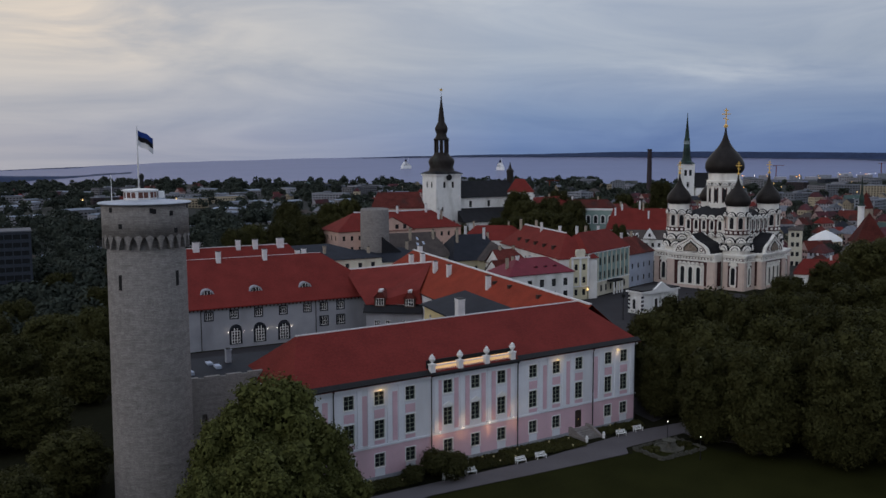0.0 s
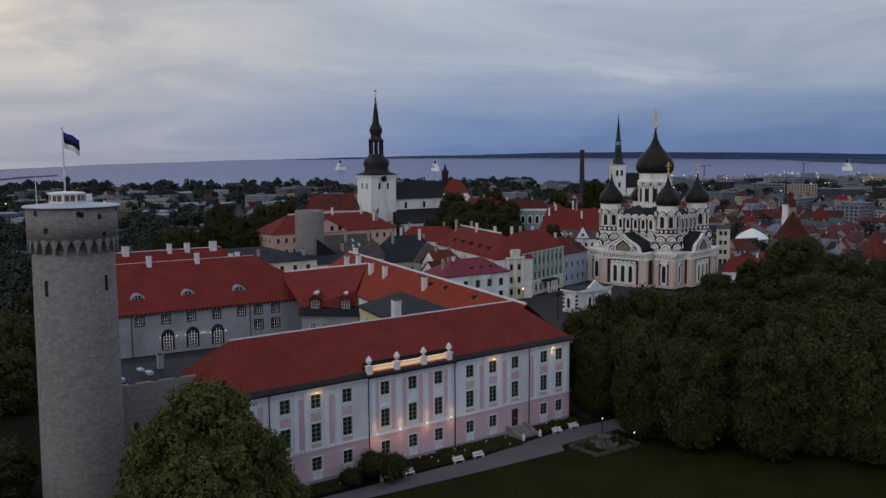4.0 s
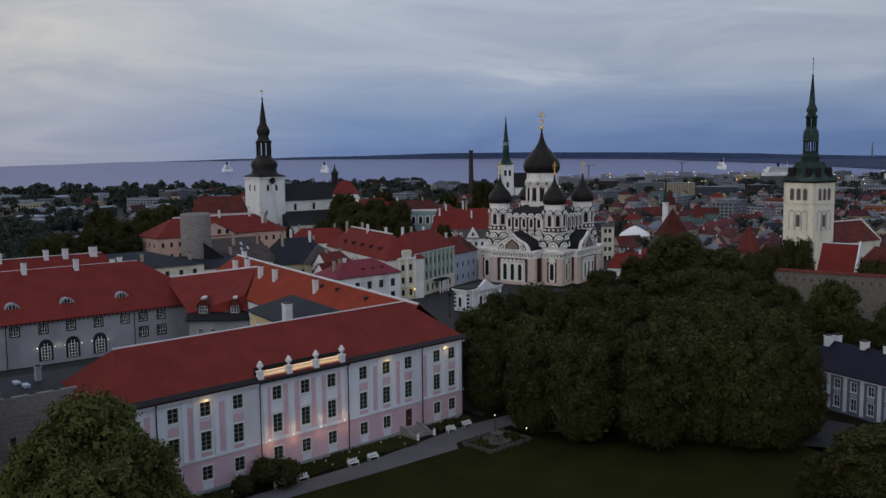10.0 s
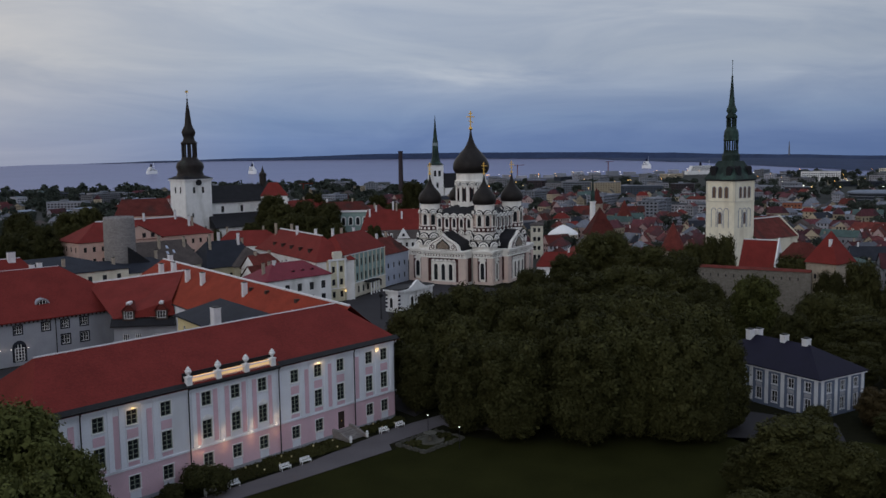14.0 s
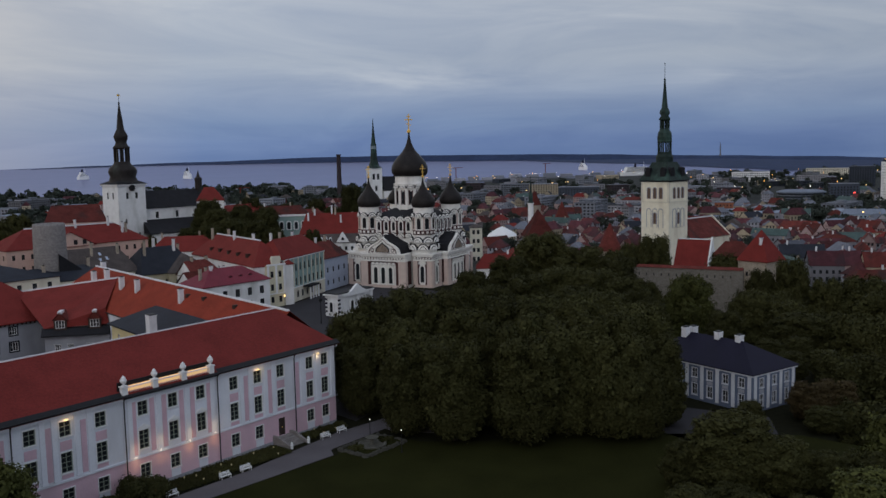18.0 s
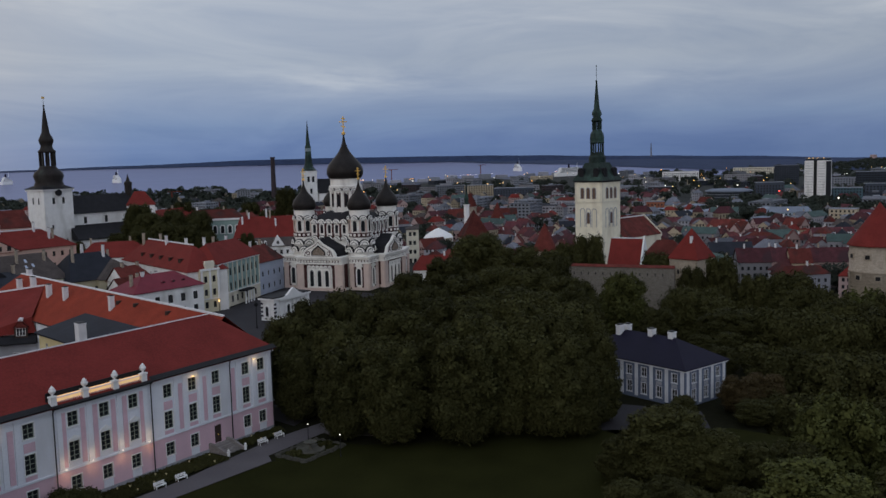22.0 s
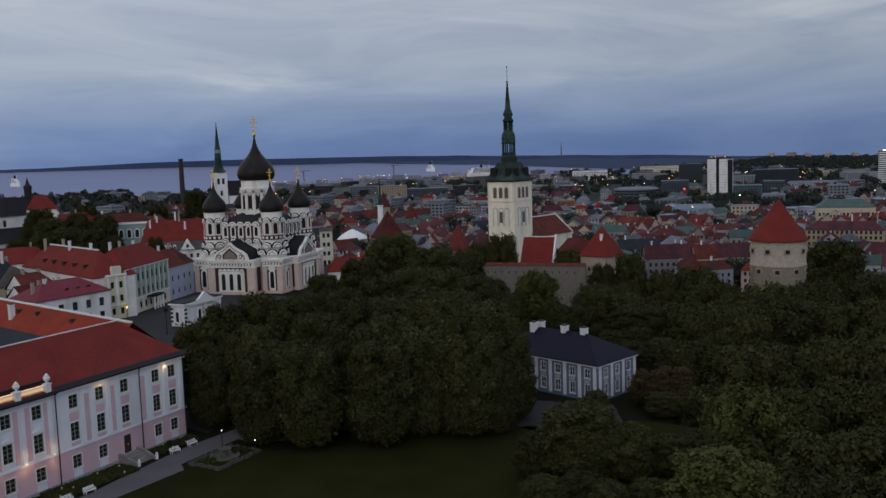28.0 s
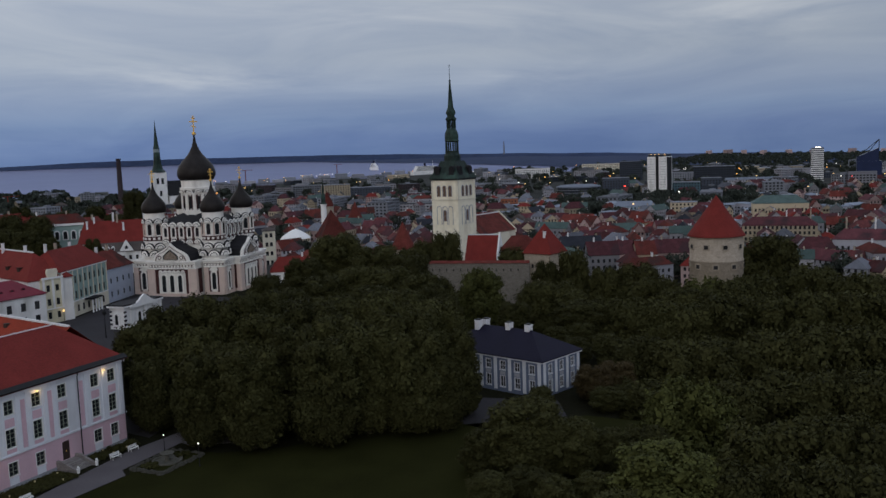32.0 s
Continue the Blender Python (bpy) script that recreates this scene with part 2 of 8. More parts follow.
RED = mat("red_clay_tiles", (0.165, 0.026, 0.022), 0.8, 0.22, 0.25, 3.0, 0.3, rows=0.33, row_depth=0.5)
ORANGE = mat("orange_clay_tiles", (0.235, 0.038, 0.021), 0.8, 0.22, 0.25, 3.0, 0.3, rows=0.33, row_depth=0.5)
OLDRED = mat("weathered_clay_tiles", (0.115, 0.029, 0.024), 0.88, 0.4, 0.3, 2.5, 0.3, rows=0.33, row_depth=0.5, per_object=0.3, stain=(0.045, 0.026, 0.024))
MAROON = mat("maroon_sheet_roof", (0.17, 0.025, 0.04), 0.5, 0.2, 0.3, 3.0, 0.1)
SLATE = mat("dark_sheet_roof", (0.022, 0.025, 0.034), 0.7, 0.3, 0.3, 3.0, 0.1, per_object=0.15)
NAVY = mat("navy_sheet_roof", (0.008, 0.007, 0.020), 0.6, 0.2, 0.3, 3.0, 0.08)
PINK = mat("pink_render", (0.67, 0.465, 0.535), 0.9, 0.12, 0.35, 5.0, 0.08, stain=(0.56, 0.40, 0.45))
PALE = mat("pale_lilac_render", (0.75, 0.77, 0.83), 0.9, 0.1, 0.35, 5.0, 0.06, stain=(0.62, 0.63, 0.67))
WHITE = mat("white_render", (0.80, 0.80, 0.80), 0.9, 0.1, 0.4, 5.0, 0.08, stain=(0.55, 0.55, 0.53))
CREAM = mat("cream_render", (0.72, 0.68, 0.56), 0.9, 0.12, 0.4, 5.0, 0.08, stain=(0.55, 0.5, 0.4))
YELLOW = mat("pale_yellow_render", (0.62, 0.53, 0.30), 0.9, 0.12, 0.4, 5.0, 0.08)
GREEN = mat("pale_green_render", (0.27, 0.37, 0.35), 0.9, 0.12, 0.4, 5.0, 0.08)
BLUEW = mat("pale_blue_render", (0.42, 0.47, 0.58), 0.9, 0.12, 0.4, 5.0, 0.08)
GREYW = mat("grey_render", (0.33, 0.34, 0.38), 0.92, 0.12, 0.4, 5.0, 0.1, stain=(0.26, 0.27, 0.30))
PEACH = mat("peach_render", (0.58, 0.40, 0.34), 0.9, 0.15, 0.4, 5.0, 0.08)
FARWALL = mat("town_render", (0.25, 0.25, 0.275), 0.9, 0.12, 0.2, 2.0, 0.05, per_object=0.4)
STONE = masonry("grey_limestone", (0.235, 0.218, 0.21), (0.35, 0.33, 0.318), (0.14, 0.13, 0.127), 1.3, 0.22)
KSTONE = masonry("pale_limestone", (0.37, 0.315, 0.255), (0.44, 0.38, 0.31), (0.27, 0.24, 0.20), 0.9, 0.26)
WALLSTONE = masonry("weathered_wall_stone", (0.19, 0.175, 0.155), (0.25, 0.23, 0.20), (0.13, 0.12, 0.11), 0.9, 0.26)
BRICKRED = mat("dark_red_brick", (0.075, 0.034, 0.033), 0.9, 0.25, 0.6, 6.0, 0.2)
ROSE = mat("rose_stone", (0.66, 0.53, 0.47), 0.9, 0.12, 0.5, 5.0, 0.1)
DOME = mat("black_dome_sheet", (0.022, 0.019, 0.018), 0.42, 0.35, 0.5, 4.0, 0.12)
DARKROOF = mat("dark_metal_roof", (0.018, 0.018, 0.021), 0.65, 0.3, 0.4, 4.0, 0.1)
COPPER = mat("green_black_copper", (0.020, 0.034, 0.030), 0.5, 0.5, 0.4, 3.0, 0.12, stain=(0.055, 0.105, 0.088))
BROWNCOPPER = mat("brown_black_copper", (0.026, 0.022, 0.021), 0.5, 0.4, 0.4, 3.0, 0.12, stain=(0.050, 0.058, 0.050))
GOLD = mat("gilded_metal", (0.95, 0.58, 0.14), 0.4, 0.1, 1.0, 6.0, 0.02, metal=0.35)
GLASS = mat("dark_window_glass", (0.02, 0.022, 0.026), 0.08, 0.15, 0.8, 3.0, 0.0, spec=0.6)
FRAMEM = mat("painted_window_frame", (0.50, 0.52, 0.46), 0.6, 0.1, 1.0, 6.0, 0.03)
DARKPAINT = mat("black_painted_metal", (0.018, 0.018, 0.02), 0.5, 0.2, 1.0, 6.0, 0.05)
WHITEP = mat("white_paint", (0.80, 0.80, 0.80), 0.6, 0.06, 1.0, 6.0, 0.03)
CHIM = mat("white_chimney_render", (0.68, 0.68, 0.70), 0.9, 0.15, 0.8, 5.0, 0.1)
ASPHALT = mat("grey_pavement", (0.038, 0.036, 0.040), 0.9, 0.18, 0.15, 3.0, 0.15)
GRAVEL = mat("gravel_path", (0.115, 0.105, 0.112), 0.95, 0.15, 0.2, 6.0, 0.2)
LAWN = mat("lawn_grass", (0.019, 0.020, 0.006), 0.95, 0.3, 0.12, 4.0, 0.4, spec=0.02)
EARTH = mat("park_ground", (0.014, 0.014, 0.008), 0.95, 0.3, 0.05, 1.0, 0.3, spec=0.02)
WATER = mat("sea_water", (0.188, 0.197, 0.305), 0.5, 0.05, 0.004, 0.03, 0.0, spec=0.0)
# the rippled sea: part of the sky's mirror image, part scattered light from the water
sea_tree = WATER.node_tree
sea_gloss = sea_tree.nodes.new("ShaderNodeBsdfGlossy")
sea_gloss.inputs["Roughness"].default_value, sea_gloss.inputs["Color"].default_value = 0.12, (0.82, 0.86, 1.0, 1)
sea_mix = sea_tree.nodes.new("ShaderNodeMixShader")
sea_mix.inputs["Fac"].default_value = 0.27
sea_tree.links.new(sea_tree.nodes["Principled BSDF"].outputs[0], sea_mix.inputs[1])
sea_tree.links.new(sea_gloss.outputs[0], sea_mix.inputs[2])
sea_tree.links.new(sea_mix.outputs[0], sea_tree.nodes["Material Output"].inputs["Surface"])
# the blue of distant haze is put into this land colour
HAZYLAND = mat("far_shore", (0.028, 0.043, 0.092), 0.95, 0.25, 0.01, 0.05, 0.0)
BARK = mat("tree_bark", (0.06, 0.05, 0.04), 0.95, 0.3, 1.0, 8.0, 0.5)
WOOD = mat("dark_wood", (0.05, 0.035, 0.03), 0.7, 0.25, 1.0, 8.0, 0.2)
REDMETAL = mat("dull_red_metal", (0.14, 0.03, 0.02), 0.6, 0.2, 1.0, 6.0, 0.1)
CONCRETE = mat("pale_concrete", (0.20, 0.215, 0.25), 0.9, 0.15, 0.2, 3.0, 0.1, per_object=0.25)
DARKGLASS = mat("dark_curtain_wall", (0.05, 0.06, 0.08), 0.25, 0.2, 0.1, 1.0, 0.0, per_object=0.4)
WARM = glow("warm_lamp", (1.0, 0.62, 0.22), 2.0)
WARMSOFT = glow("lit_window", (1.0, 0.6, 0.25), 1.2)
COOL = glow("white_lamp", (1.0, 0.92, 0.8), 2.5)
# the panel emits by itself, standing in for lamps that would light it
GLOWPANEL = glow("glowing_parapet_panel", (1.0, 0.62, 0.26), 0.72)
STACKBRICK = mat("sooty_brick", (0.05, 0.04, 0.045), 0.9, 0.25, 0.2, 2.0, 0.1)
# park house paints: the trees' shade on it is put into both colours
PARKBLUE = mat("shaded_blue_render", (0.12, 0.15, 0.22), 0.9, 0.12, 0.4, 5.0, 0.08)
PARKWHITE = mat("shaded_white_paint", (0.60, 0.62, 0.66), 0.7, 0.1, 0.6, 5.0, 0.05)
REDLIGHT = glow("red_light", (1.0, 0.05, 0.03), 4.0)


def leafy(name, colour, v):
    m = mat(name, colour, 0.75, v, 0.25, 2.0, 0.1, per_object=0.22, spec=0.06)
    t = m.node_tree
    b = t.nodes["Principled BSDF"]
    old = b.inputs["Base Color"].links[0].from_socket
    geo = t.nodes.new("ShaderNodeNewGeometry")
    rr = t.nodes.new("ShaderNodeMapRange")
    rr.inputs["To Min"].default_value, rr.inputs["To Max"].default_value = 0.78, 1.25
    t.links.new(geo.outputs["Random Per Island"], rr.inputs["Value"])
    sc = t.nodes.new("ShaderNodeVectorMath")
    sc.operation = "SCALE"
    t.links.new(old, sc.inputs[0])
    t.links.new(rr.outputs[0], sc.inputs["Scale"])
    t.links.new(sc.outputs[0], b.inputs["Base Color"])
    return m


LEAF = leafy("lime_tree_leaves", (0.0405, 0.0405, 0.0145), 0.25)
# green leaves with the haze of distance mixed in as extra blue
HAZYLEAF = leafy("hazy_distant_leaves", (0.036, 0.044, 0.036), 0.25)
LEAF2 = leafy("maple_leaves", (0.066, 0.071, 0.022), 0.3)
LEAF3 = leafy("rusty_leaves", (0.058, 0.043, 0.020), 0.3)


# ---- mesh helpers ----
class Geo:
    """Vertices and faces of one mesh, gathered piece by piece; each face has a material slot."""

    def __init__(self):
        self.v, self.f, self.s, self.m = [], [], [], Matrix.Identity(4)

    def put(self, verts, faces, slot=0):
        n = len(self.v)
        self.v += [tuple(self.m @ Vector(p)) for p in verts]
        self.f += [tuple(n + i for i in face) for face in faces]
        self.s += [slot] * len(faces)
        return self

    def box(self, x0, y0, z0, x1, y1, z1, slot=0):
        return self.put([(x0, y0, z0), (x1, y0, z0), (x1, y1, z0), (x0, y1, z0), (x0, y0, z1), (x1, y0, z1), (x1, y1, z1), (x0, y1, z1)],
                        [(3, 2, 1, 0), (4, 5, 6, 7), (0, 1, 5, 4), (1, 2, 6, 5), (2, 3, 7, 6), (3, 0, 4, 7)], slot)

    def prism(self, outline, z0, z1, slot=0):
        """An outline in x and y, anticlockwise, raised from z0 to z1."""
        n = len(outline)
        return self.put([(x, y, z0) for x, y in outline] + [(x, y, z1) for x, y in outline],
                        [tuple(reversed(range(n))), tuple(range(n, 2 * n))] + [(i, (i + 1) % n, n + (i + 1) % n, n + i) for i in range(n)], slot)

    def slab(self, outline, y0, y1, slot=0):
        """An outline in x and z, seen from -y anticlockwise, thick from y0 to y1."""
        n = len(outline)
        return self.put([(x, y0, z) for x, z in outline] + [(x, y1, z) for x, z in outline],
                        [tuple(range(n)), tuple(reversed(range(n, 2 * n)))] + [((i + 1) % n, i, n + i, n + (i + 1) % n) for i in range(n)], slot)

    def lathe(self, profile, n=24, cx=0.0, cy=0.0, slot=0, turn=0.0):
        """Rings of (radius, z) round an upright axis."""
        v = [(cx + r * math.cos(turn + 2 * math.pi * k / n), cy + r * math.sin(turn + 2 * math.pi * k / n), z) for r, z in profile for k in range(n)]
        f = [(i * n + k, i * n + (k + 1) % n, (i + 1) * n + (k + 1) % n, (i + 1) * n + k) for i in range(len(profile) - 1) for k in range(n)]
        f += [tuple(reversed(range(n))), tuple(range((len(profile) - 1) * n, len(profile) * n))]
        return self.put(v, f, slot)

    def hip(self, x0, y0, x1, y1, z0, z1, in0, in1, over=0.4, thick=0.18, slot=0, along="x"):
        """A roof over a rectangle: ridge along x or y, its ends set in by in0 and in1 (0: gable)."""
        a, b, c, d = x0 - over, y0 - over, x1 + over, y1 + over
        drop = 0.0
        if along == "x":
            m = (y0 + y1) / 2
            r0, r1 = (a + in0 + (over if in0 else 0), m), (c - in1 - (over if in1 else 0), m)
        else:
            m = (x0 + x1) / 2
            r0, r1 = (m, b + in0 + (over if in0 else 0)), (m, d - in1 - (over if in1 else 0))
        base = [(a, b), (c, b), (c, d), (a, d)]
        v = [(x, y, z0 - thick) for x, y in base] + [(x, y, z0) for x, y in base] + [(*r0, z1), (*r1, z1)]
        f = [(3, 2, 1, 0)] + [(i, (i + 1) % 4, 4 + (i + 1) % 4, 4 + i) for i in range(4)]
        # open gables stay open, to show the wall
        long_sides, ends = ([(4, 5, 9, 8), (6, 7, 8, 9)], [(7, 4, 8), (5, 6, 9)]) if along == "x" else ([(5, 6, 9, 8), (7, 4, 8, 9)], [(4, 5, 8), (6, 7, 9)])
        f += long_sides + [e for e, inset in zip(ends, (in0, in1)) if inset]
        return self.put(v, f, slot)

    def panel(self, length, height, holes=(), thick=0.3, back=False, z0=0.0, slot=0, pane_slot=None, set_back=0.18):
        """A wall from x 0 to length whose outer face is y 0, with openings (x0, z0, x1, z1) cut through it."""
        us = sorted({0.0, length, *[h[0] for h in holes], *[h[2] for h in holes]})
        zs = sorted({z0, height, *[h[1] for h in holes], *[h[3] for h in holes]})
        for ua, ub in zip(us, us[1:]):
            for za, zb in zip(zs, zs[1:]):
                mu, mz = (ua + ub) / 2, (za + zb) / 2
                if not any(h[0] < mu < h[2] and h[1] < mz < h[3] for h in holes):
                    self.put([(ua, 0, za), (ub, 0, za), (ub, 0, zb), (ua, 0, zb)], [(0, 1, 2, 3)], slot)
                    if back:
                        self.put([(ua, thick, za), (ub, thick, za), (ub, thick, zb), (ua, thick, zb)], [(3, 2, 1, 0)], slot)
        for a, b, c, d in holes:
            self.put([(a, 0, b), (c, 0, b), (c, 0, d), (a, 0, d), (a, thick, b), (c, thick, b), (c, thick, d), (a, thick, d)],
                     [(0, 4, 5, 1), (1, 5, 6, 2), (2, 6, 7, 3), (3, 7, 4, 0)], slot)
            if pane_slot is not None:
                self.put([(a, set_back, b), (c, set_back, b), (c, set_back, d), (a, set_back, d)], [(0, 1, 2, 3)], pane_slot)
        return self

    def weld(self):
        """Joins corners that lie in one place."""
        seen, index, v = {}, [], []
        for p in self.v:
            key = tuple(round(c, 4) for c in p)
            if key not in seen:
                seen[key] = len(v)
                v.append(p)
            index.append(seen[key])
        self.v, self.f = v, [tuple(index[i] for i in face) for face in self.f]
        return self

    def data(self, name, *materials, smooth=False):
        me = bpy.data.meshes.new(name)
        me.from_pydata(self.v, [], self.f)
        for m in materials:
            me.materials.append(m)
        me.polygons.foreach_set("material_index", self.s)
        if smooth:
            me.polygons.foreach_set("use_smooth", [True] * len(self.f))
        me.update()
        return me


def thing(name, at=(0, 0, 0), turn=0.0, label="", category="", group="", kind=""):
    ob = new(name)
    ob.empty_display_size = 0.5
    ob.matrix_world = pose(*at, 0, 0, turn)
    return tagged(ob, label, category, group, kind)


def part(name, geo, material, parent=None, label="", at=None, smooth=False):
    """One mesh under a thing or a part; geo may be mesh data that is shared."""
    mats = material if isinstance(material, (list, tuple)) else (material,)
    ob = new(name, geo.data(name, *mats, smooth=smooth) if isinstance(geo, Geo) else geo)
    ob.parent = parent
    if at is not None:
        ob.matrix_local = at
    if label:
        ob["label"] = label
    return ob


SIDES = {"s": (0, 0, 0), "e": (1, 0, 90), "n": (1, 1, 180), "w": (0, 1, 270)}


def side(which, w, d):
    """Maps a wall panel's x, y, z onto a side of a block w by d with its corner at the origin."""
    fx, fy, turn = SIDES[which]
    return pose(fx * w, fy * d, 0, 0, 0, turn)


def grid(length, n, w, z, h, margin=1.5):
    """n openings w wide spread over a wall's length."""
    step = (length - 2 * margin) / n
    return [(margin + step * (k + 0.5) - w / 2, z, margin + step * (k + 0.5) + w / 2, z + h) for k in range(n)]


# shared window meshes
WINDOWS = {}


def window_mesh(w, h, nx, ny, material, arch=False):
    key = (round(w, 2), round(h, 2), nx, ny, material.name)
    if key not in WINDOWS:
        g, b = Geo(), 0.09
        us = [b] + [q for k in range(1, nx) for q in (w * k / nx - 0.045, w * k / nx + 0.045)] + [w - b]
        zs = [b] + [q for k in range(1, ny) for q in (h * k / ny - 0.03, h * k / ny + 0.03)] + [h - b]
        g.panel(w, h, [(us[2 * i], zs[2 * j], us[2 * i + 1], zs[2 * j + 1]) for i in range(nx) for j in range(ny)], 0.1).weld()
        p = Geo().put([(b / 2, 0.06, b / 2), (w - b / 2, 0.06, b / 2), (w - b / 2, 0.06, h - b / 2), (b / 2, 0.06, h - b / 2)], [(0, 1, 2, 3)])
        WINDOWS[key] = (g.data("window", material), p.data("pane", GLASS))
    return WINDOWS[key]


def window(parent, m, hole, nx=2, ny=3, material=None, label=""):
    """A window with its pane in an opening of a wall panel mapped by m."""
    a, b, c, d = hole
    frame_data, pane_data = window_mesh(c - a, d - b, nx, ny, material or FRAMEM)
    ob = part("window", frame_data, None, parent, label, at=m @ pose(a, 0.1, b))
    part("pane", pane_data, None, ob)
    return ob


def chimney(parent, x, y, z0, z1, w=0.9, d=0.7, material=None):
    g = Geo().box(x - w / 2, y - d / 2, z0, x + w / 2, y + d / 2, z1).box(x - w / 2 - 0.08, y - d / 2 - 0.08, z1, x + w / 2 + 0.08, y + d / 2 + 0.08, z1 + 0.14)
    c = part("chimney", g, material or CHIM, parent)
    part("chimney_cap", Geo().box(x - w / 2 + 0.1, y - d / 2 + 0.1, z1 + 0.14, x + w / 2 - 0.1, y + d / 2 - 0.1, z1 + 0.34), DARKPAINT, c, "black chimney cap")
    return c

# ---- ground, sea and far shore ----
def at(az, far, z=0.0):
    """A place by its bearing from +y towards +x, in degrees, and its distance."""
    return (far * math.sin(radians(az)), far * math.cos(radians(az)), z)


def smooth(x):
    x = min(1.0, max(0.0, x))
    return x * x * (3 - 2 * x)


def along(az, table):
    for (a, va), (b, vb) in zip(table, table[1:]):
        if a <= az <= b:
            return va + (vb - va) * smooth((az - a) / (b - a))
    return table[0][1] if az < table[0][0] else table[-1][1]


EDGE = [(-180, 260), (-20, 220), (8, 200), (16, 330), (24, 560), (42, 600), (50, 430), (58, 335), (62, 260), (63.5, 215), (71.5, 212), (75, 90), (80, 66), (95, 60), (130, 120), (180, 260)]
COAST = [(-180, 4960), (-30, 2600), (0, 2250), (8, 2150), (20, 1900), (38, 1840), (50, 1980), (57, 2180), (62, 2400), (66, 2380), (70, 2350), (72.5, 2720), (76, 3300), (80, 4960), (180, 4960)]


RISE = [(-180, -11), (4, -11), (7, -4), (10, 8), (13.5, 21), (17, 28), (22, 38), (27, 43), (32, 45), (38, 43), (46, 39), (52, 33), (60, 24), (66, 18), (72, 2), (78, -10), (84, -22), (92, -32), (180, -32)]


def ground_z(x, y):
    """Flat on the castle hill, low in the town; the far plain rises with the bend of the horizon taken out."""
    az, far = math.degrees(math.atan2(x, y)), math.hypot(x, y)
    z = -22.0 * smooth((far - along(az, EDGE)) / 90)
    return z + along(az, RISE) * max(0.0, (far - 1500) / 3450)


g = Geo()
AZS = [a * 3.0 for a in range(-60, -5)] + [-15 + a * 0.75 for a in range(162)] + [a * 3.0 for a in range(36, 60)]
FARS = [8 + 14 * k for k in range(45)] + [640 + 60 * k for k in range(30)] + [2440 + 110 * k for k in range(24)]
na = len(AZS)
verts = [(0, 0, 0)]
for far in FARS:
    for az in AZS:
        x, y, _ = at(az, far)
        verts.append((x, y, ground_z(x, y)))
faces, slots = [(0, 1 + (k + 1) % na, 1 + k) for k in range(na)], [0] * na
for i in range(len(FARS) - 1):
    for k in range(na):
        faces.append((1 + i * na + k, 1 + i * na + (k + 1) % na, 1 + (i + 1) * na + (k + 1) % na, 1 + (i + 1) * na + k))
        az = AZS[k] + 0.4
        shore = along(az, COAST) + 60 * math.sin(az * 1.7) + 35 * math.sin(az * 4.1)
        slots.append(2 if FARS[i] > shore else (1 if FARS[i] > 340 else 0))
g.put(verts, faces)
g.s = slots
TOWNFLOOR = mat("town_floor", (0.032, 0.034, 0.032), 0.95, 0.5, 0.02, 0.3, 0.2)
ground = tagged(new("ground", g.data("ground", EARTH, TOWNFLOOR, WATER, smooth=True)), "dark grassy hill, town floor and open grey sea", "ground", kind="structure")

# the shore across the bay, a long low wooded ridge
g = Geo()
CREST = [(-12, -60), (20, 0), (25, 19), (28, 26), (34.6, 34), (41.4, 44), (46.6, 44), (51.2, 40), (55, 36), (59, 29), (62.4, 19), (66, 12), (70.5, 1), (78, -22), (88, -40), (110, -46)]
FOOT = [(-12, 4700), (28, 4700), (44, 4660), (53.3, 4580), (56.8, 4130), (60.4, 3750), (63.9, 3250), (67.4, 2900), (70.5, 2720), (76, 2700), (110, 2700)]
pts = []
for k in range(0, 181):
    az = -12 + k * 0.65
    top = along(az, CREST) + 1.6 * noise.noise(Vector((az * 0.3, 3, 0))) + 1.0 * noise.noise(Vector((az * 1.4, 7, 0)))
    near = along(az, FOOT)
    near += 40 * noise.noise(Vector((az * 0.5, 1, 0))) if near < 4650 else 0
    foot = [at(az, near), at(az, 4720)]
    sunk = 4 if az < 25 else -1.5
    foot = [(x, y, ground_z(x, y) - sunk) for x, y, _ in foot]
    pts += foot + [at(az, 4800, max(top, foot[1][2] + 1)), at(az, 4900, foot[1][2])]
g.put(pts, [(4 * k + j, 4 * k + 4 + j, 4 * k + 5 + j, 4 * k + 1 + j) for k in range(180) for j in range(3)])
tagged(new("far_shore", g.data("far_shore", HAZYLAND)), "long low wooded shore across the bay, tinted blue for haze", "shore", kind="structure")
# headland on the western side
g = Geo()
pts = []
for k in range(40):
    az = -2.0 + k * 0.335
    near = 2440 + 75 * max(0.0, az - 3)
    h = 15 * (1 - smooth((az - 2.5) / 6.2)) + 1.6 + 1.2 * noise.noise(Vector((k * 0.5, 0, 0)))
    for far, up in ((near, -2.0), (near + 80, h * 0.9), (near + 190, h)):
        x, y, _ = at(az, far)
        pts.append((x, y, ground_z(x, y) + up))
g.put(pts, [(3 * k + j, 3 * k + 3 + j, 3 * k + 4 + j, 3 * k + 1 + j) for k in range(39) for j in range(2)])
tagged(new("headland", g.data("headland", HAZYLAND)), "dark wooded headland reaching into the bay, tinted blue for haze", "headland", kind="structure")


def sheet(name, outline, z, material, label):
    g = Geo().prism(outline, z - 0.3, z)
    return tagged(new(name, g.data(name, material)), label, name, kind="structure")


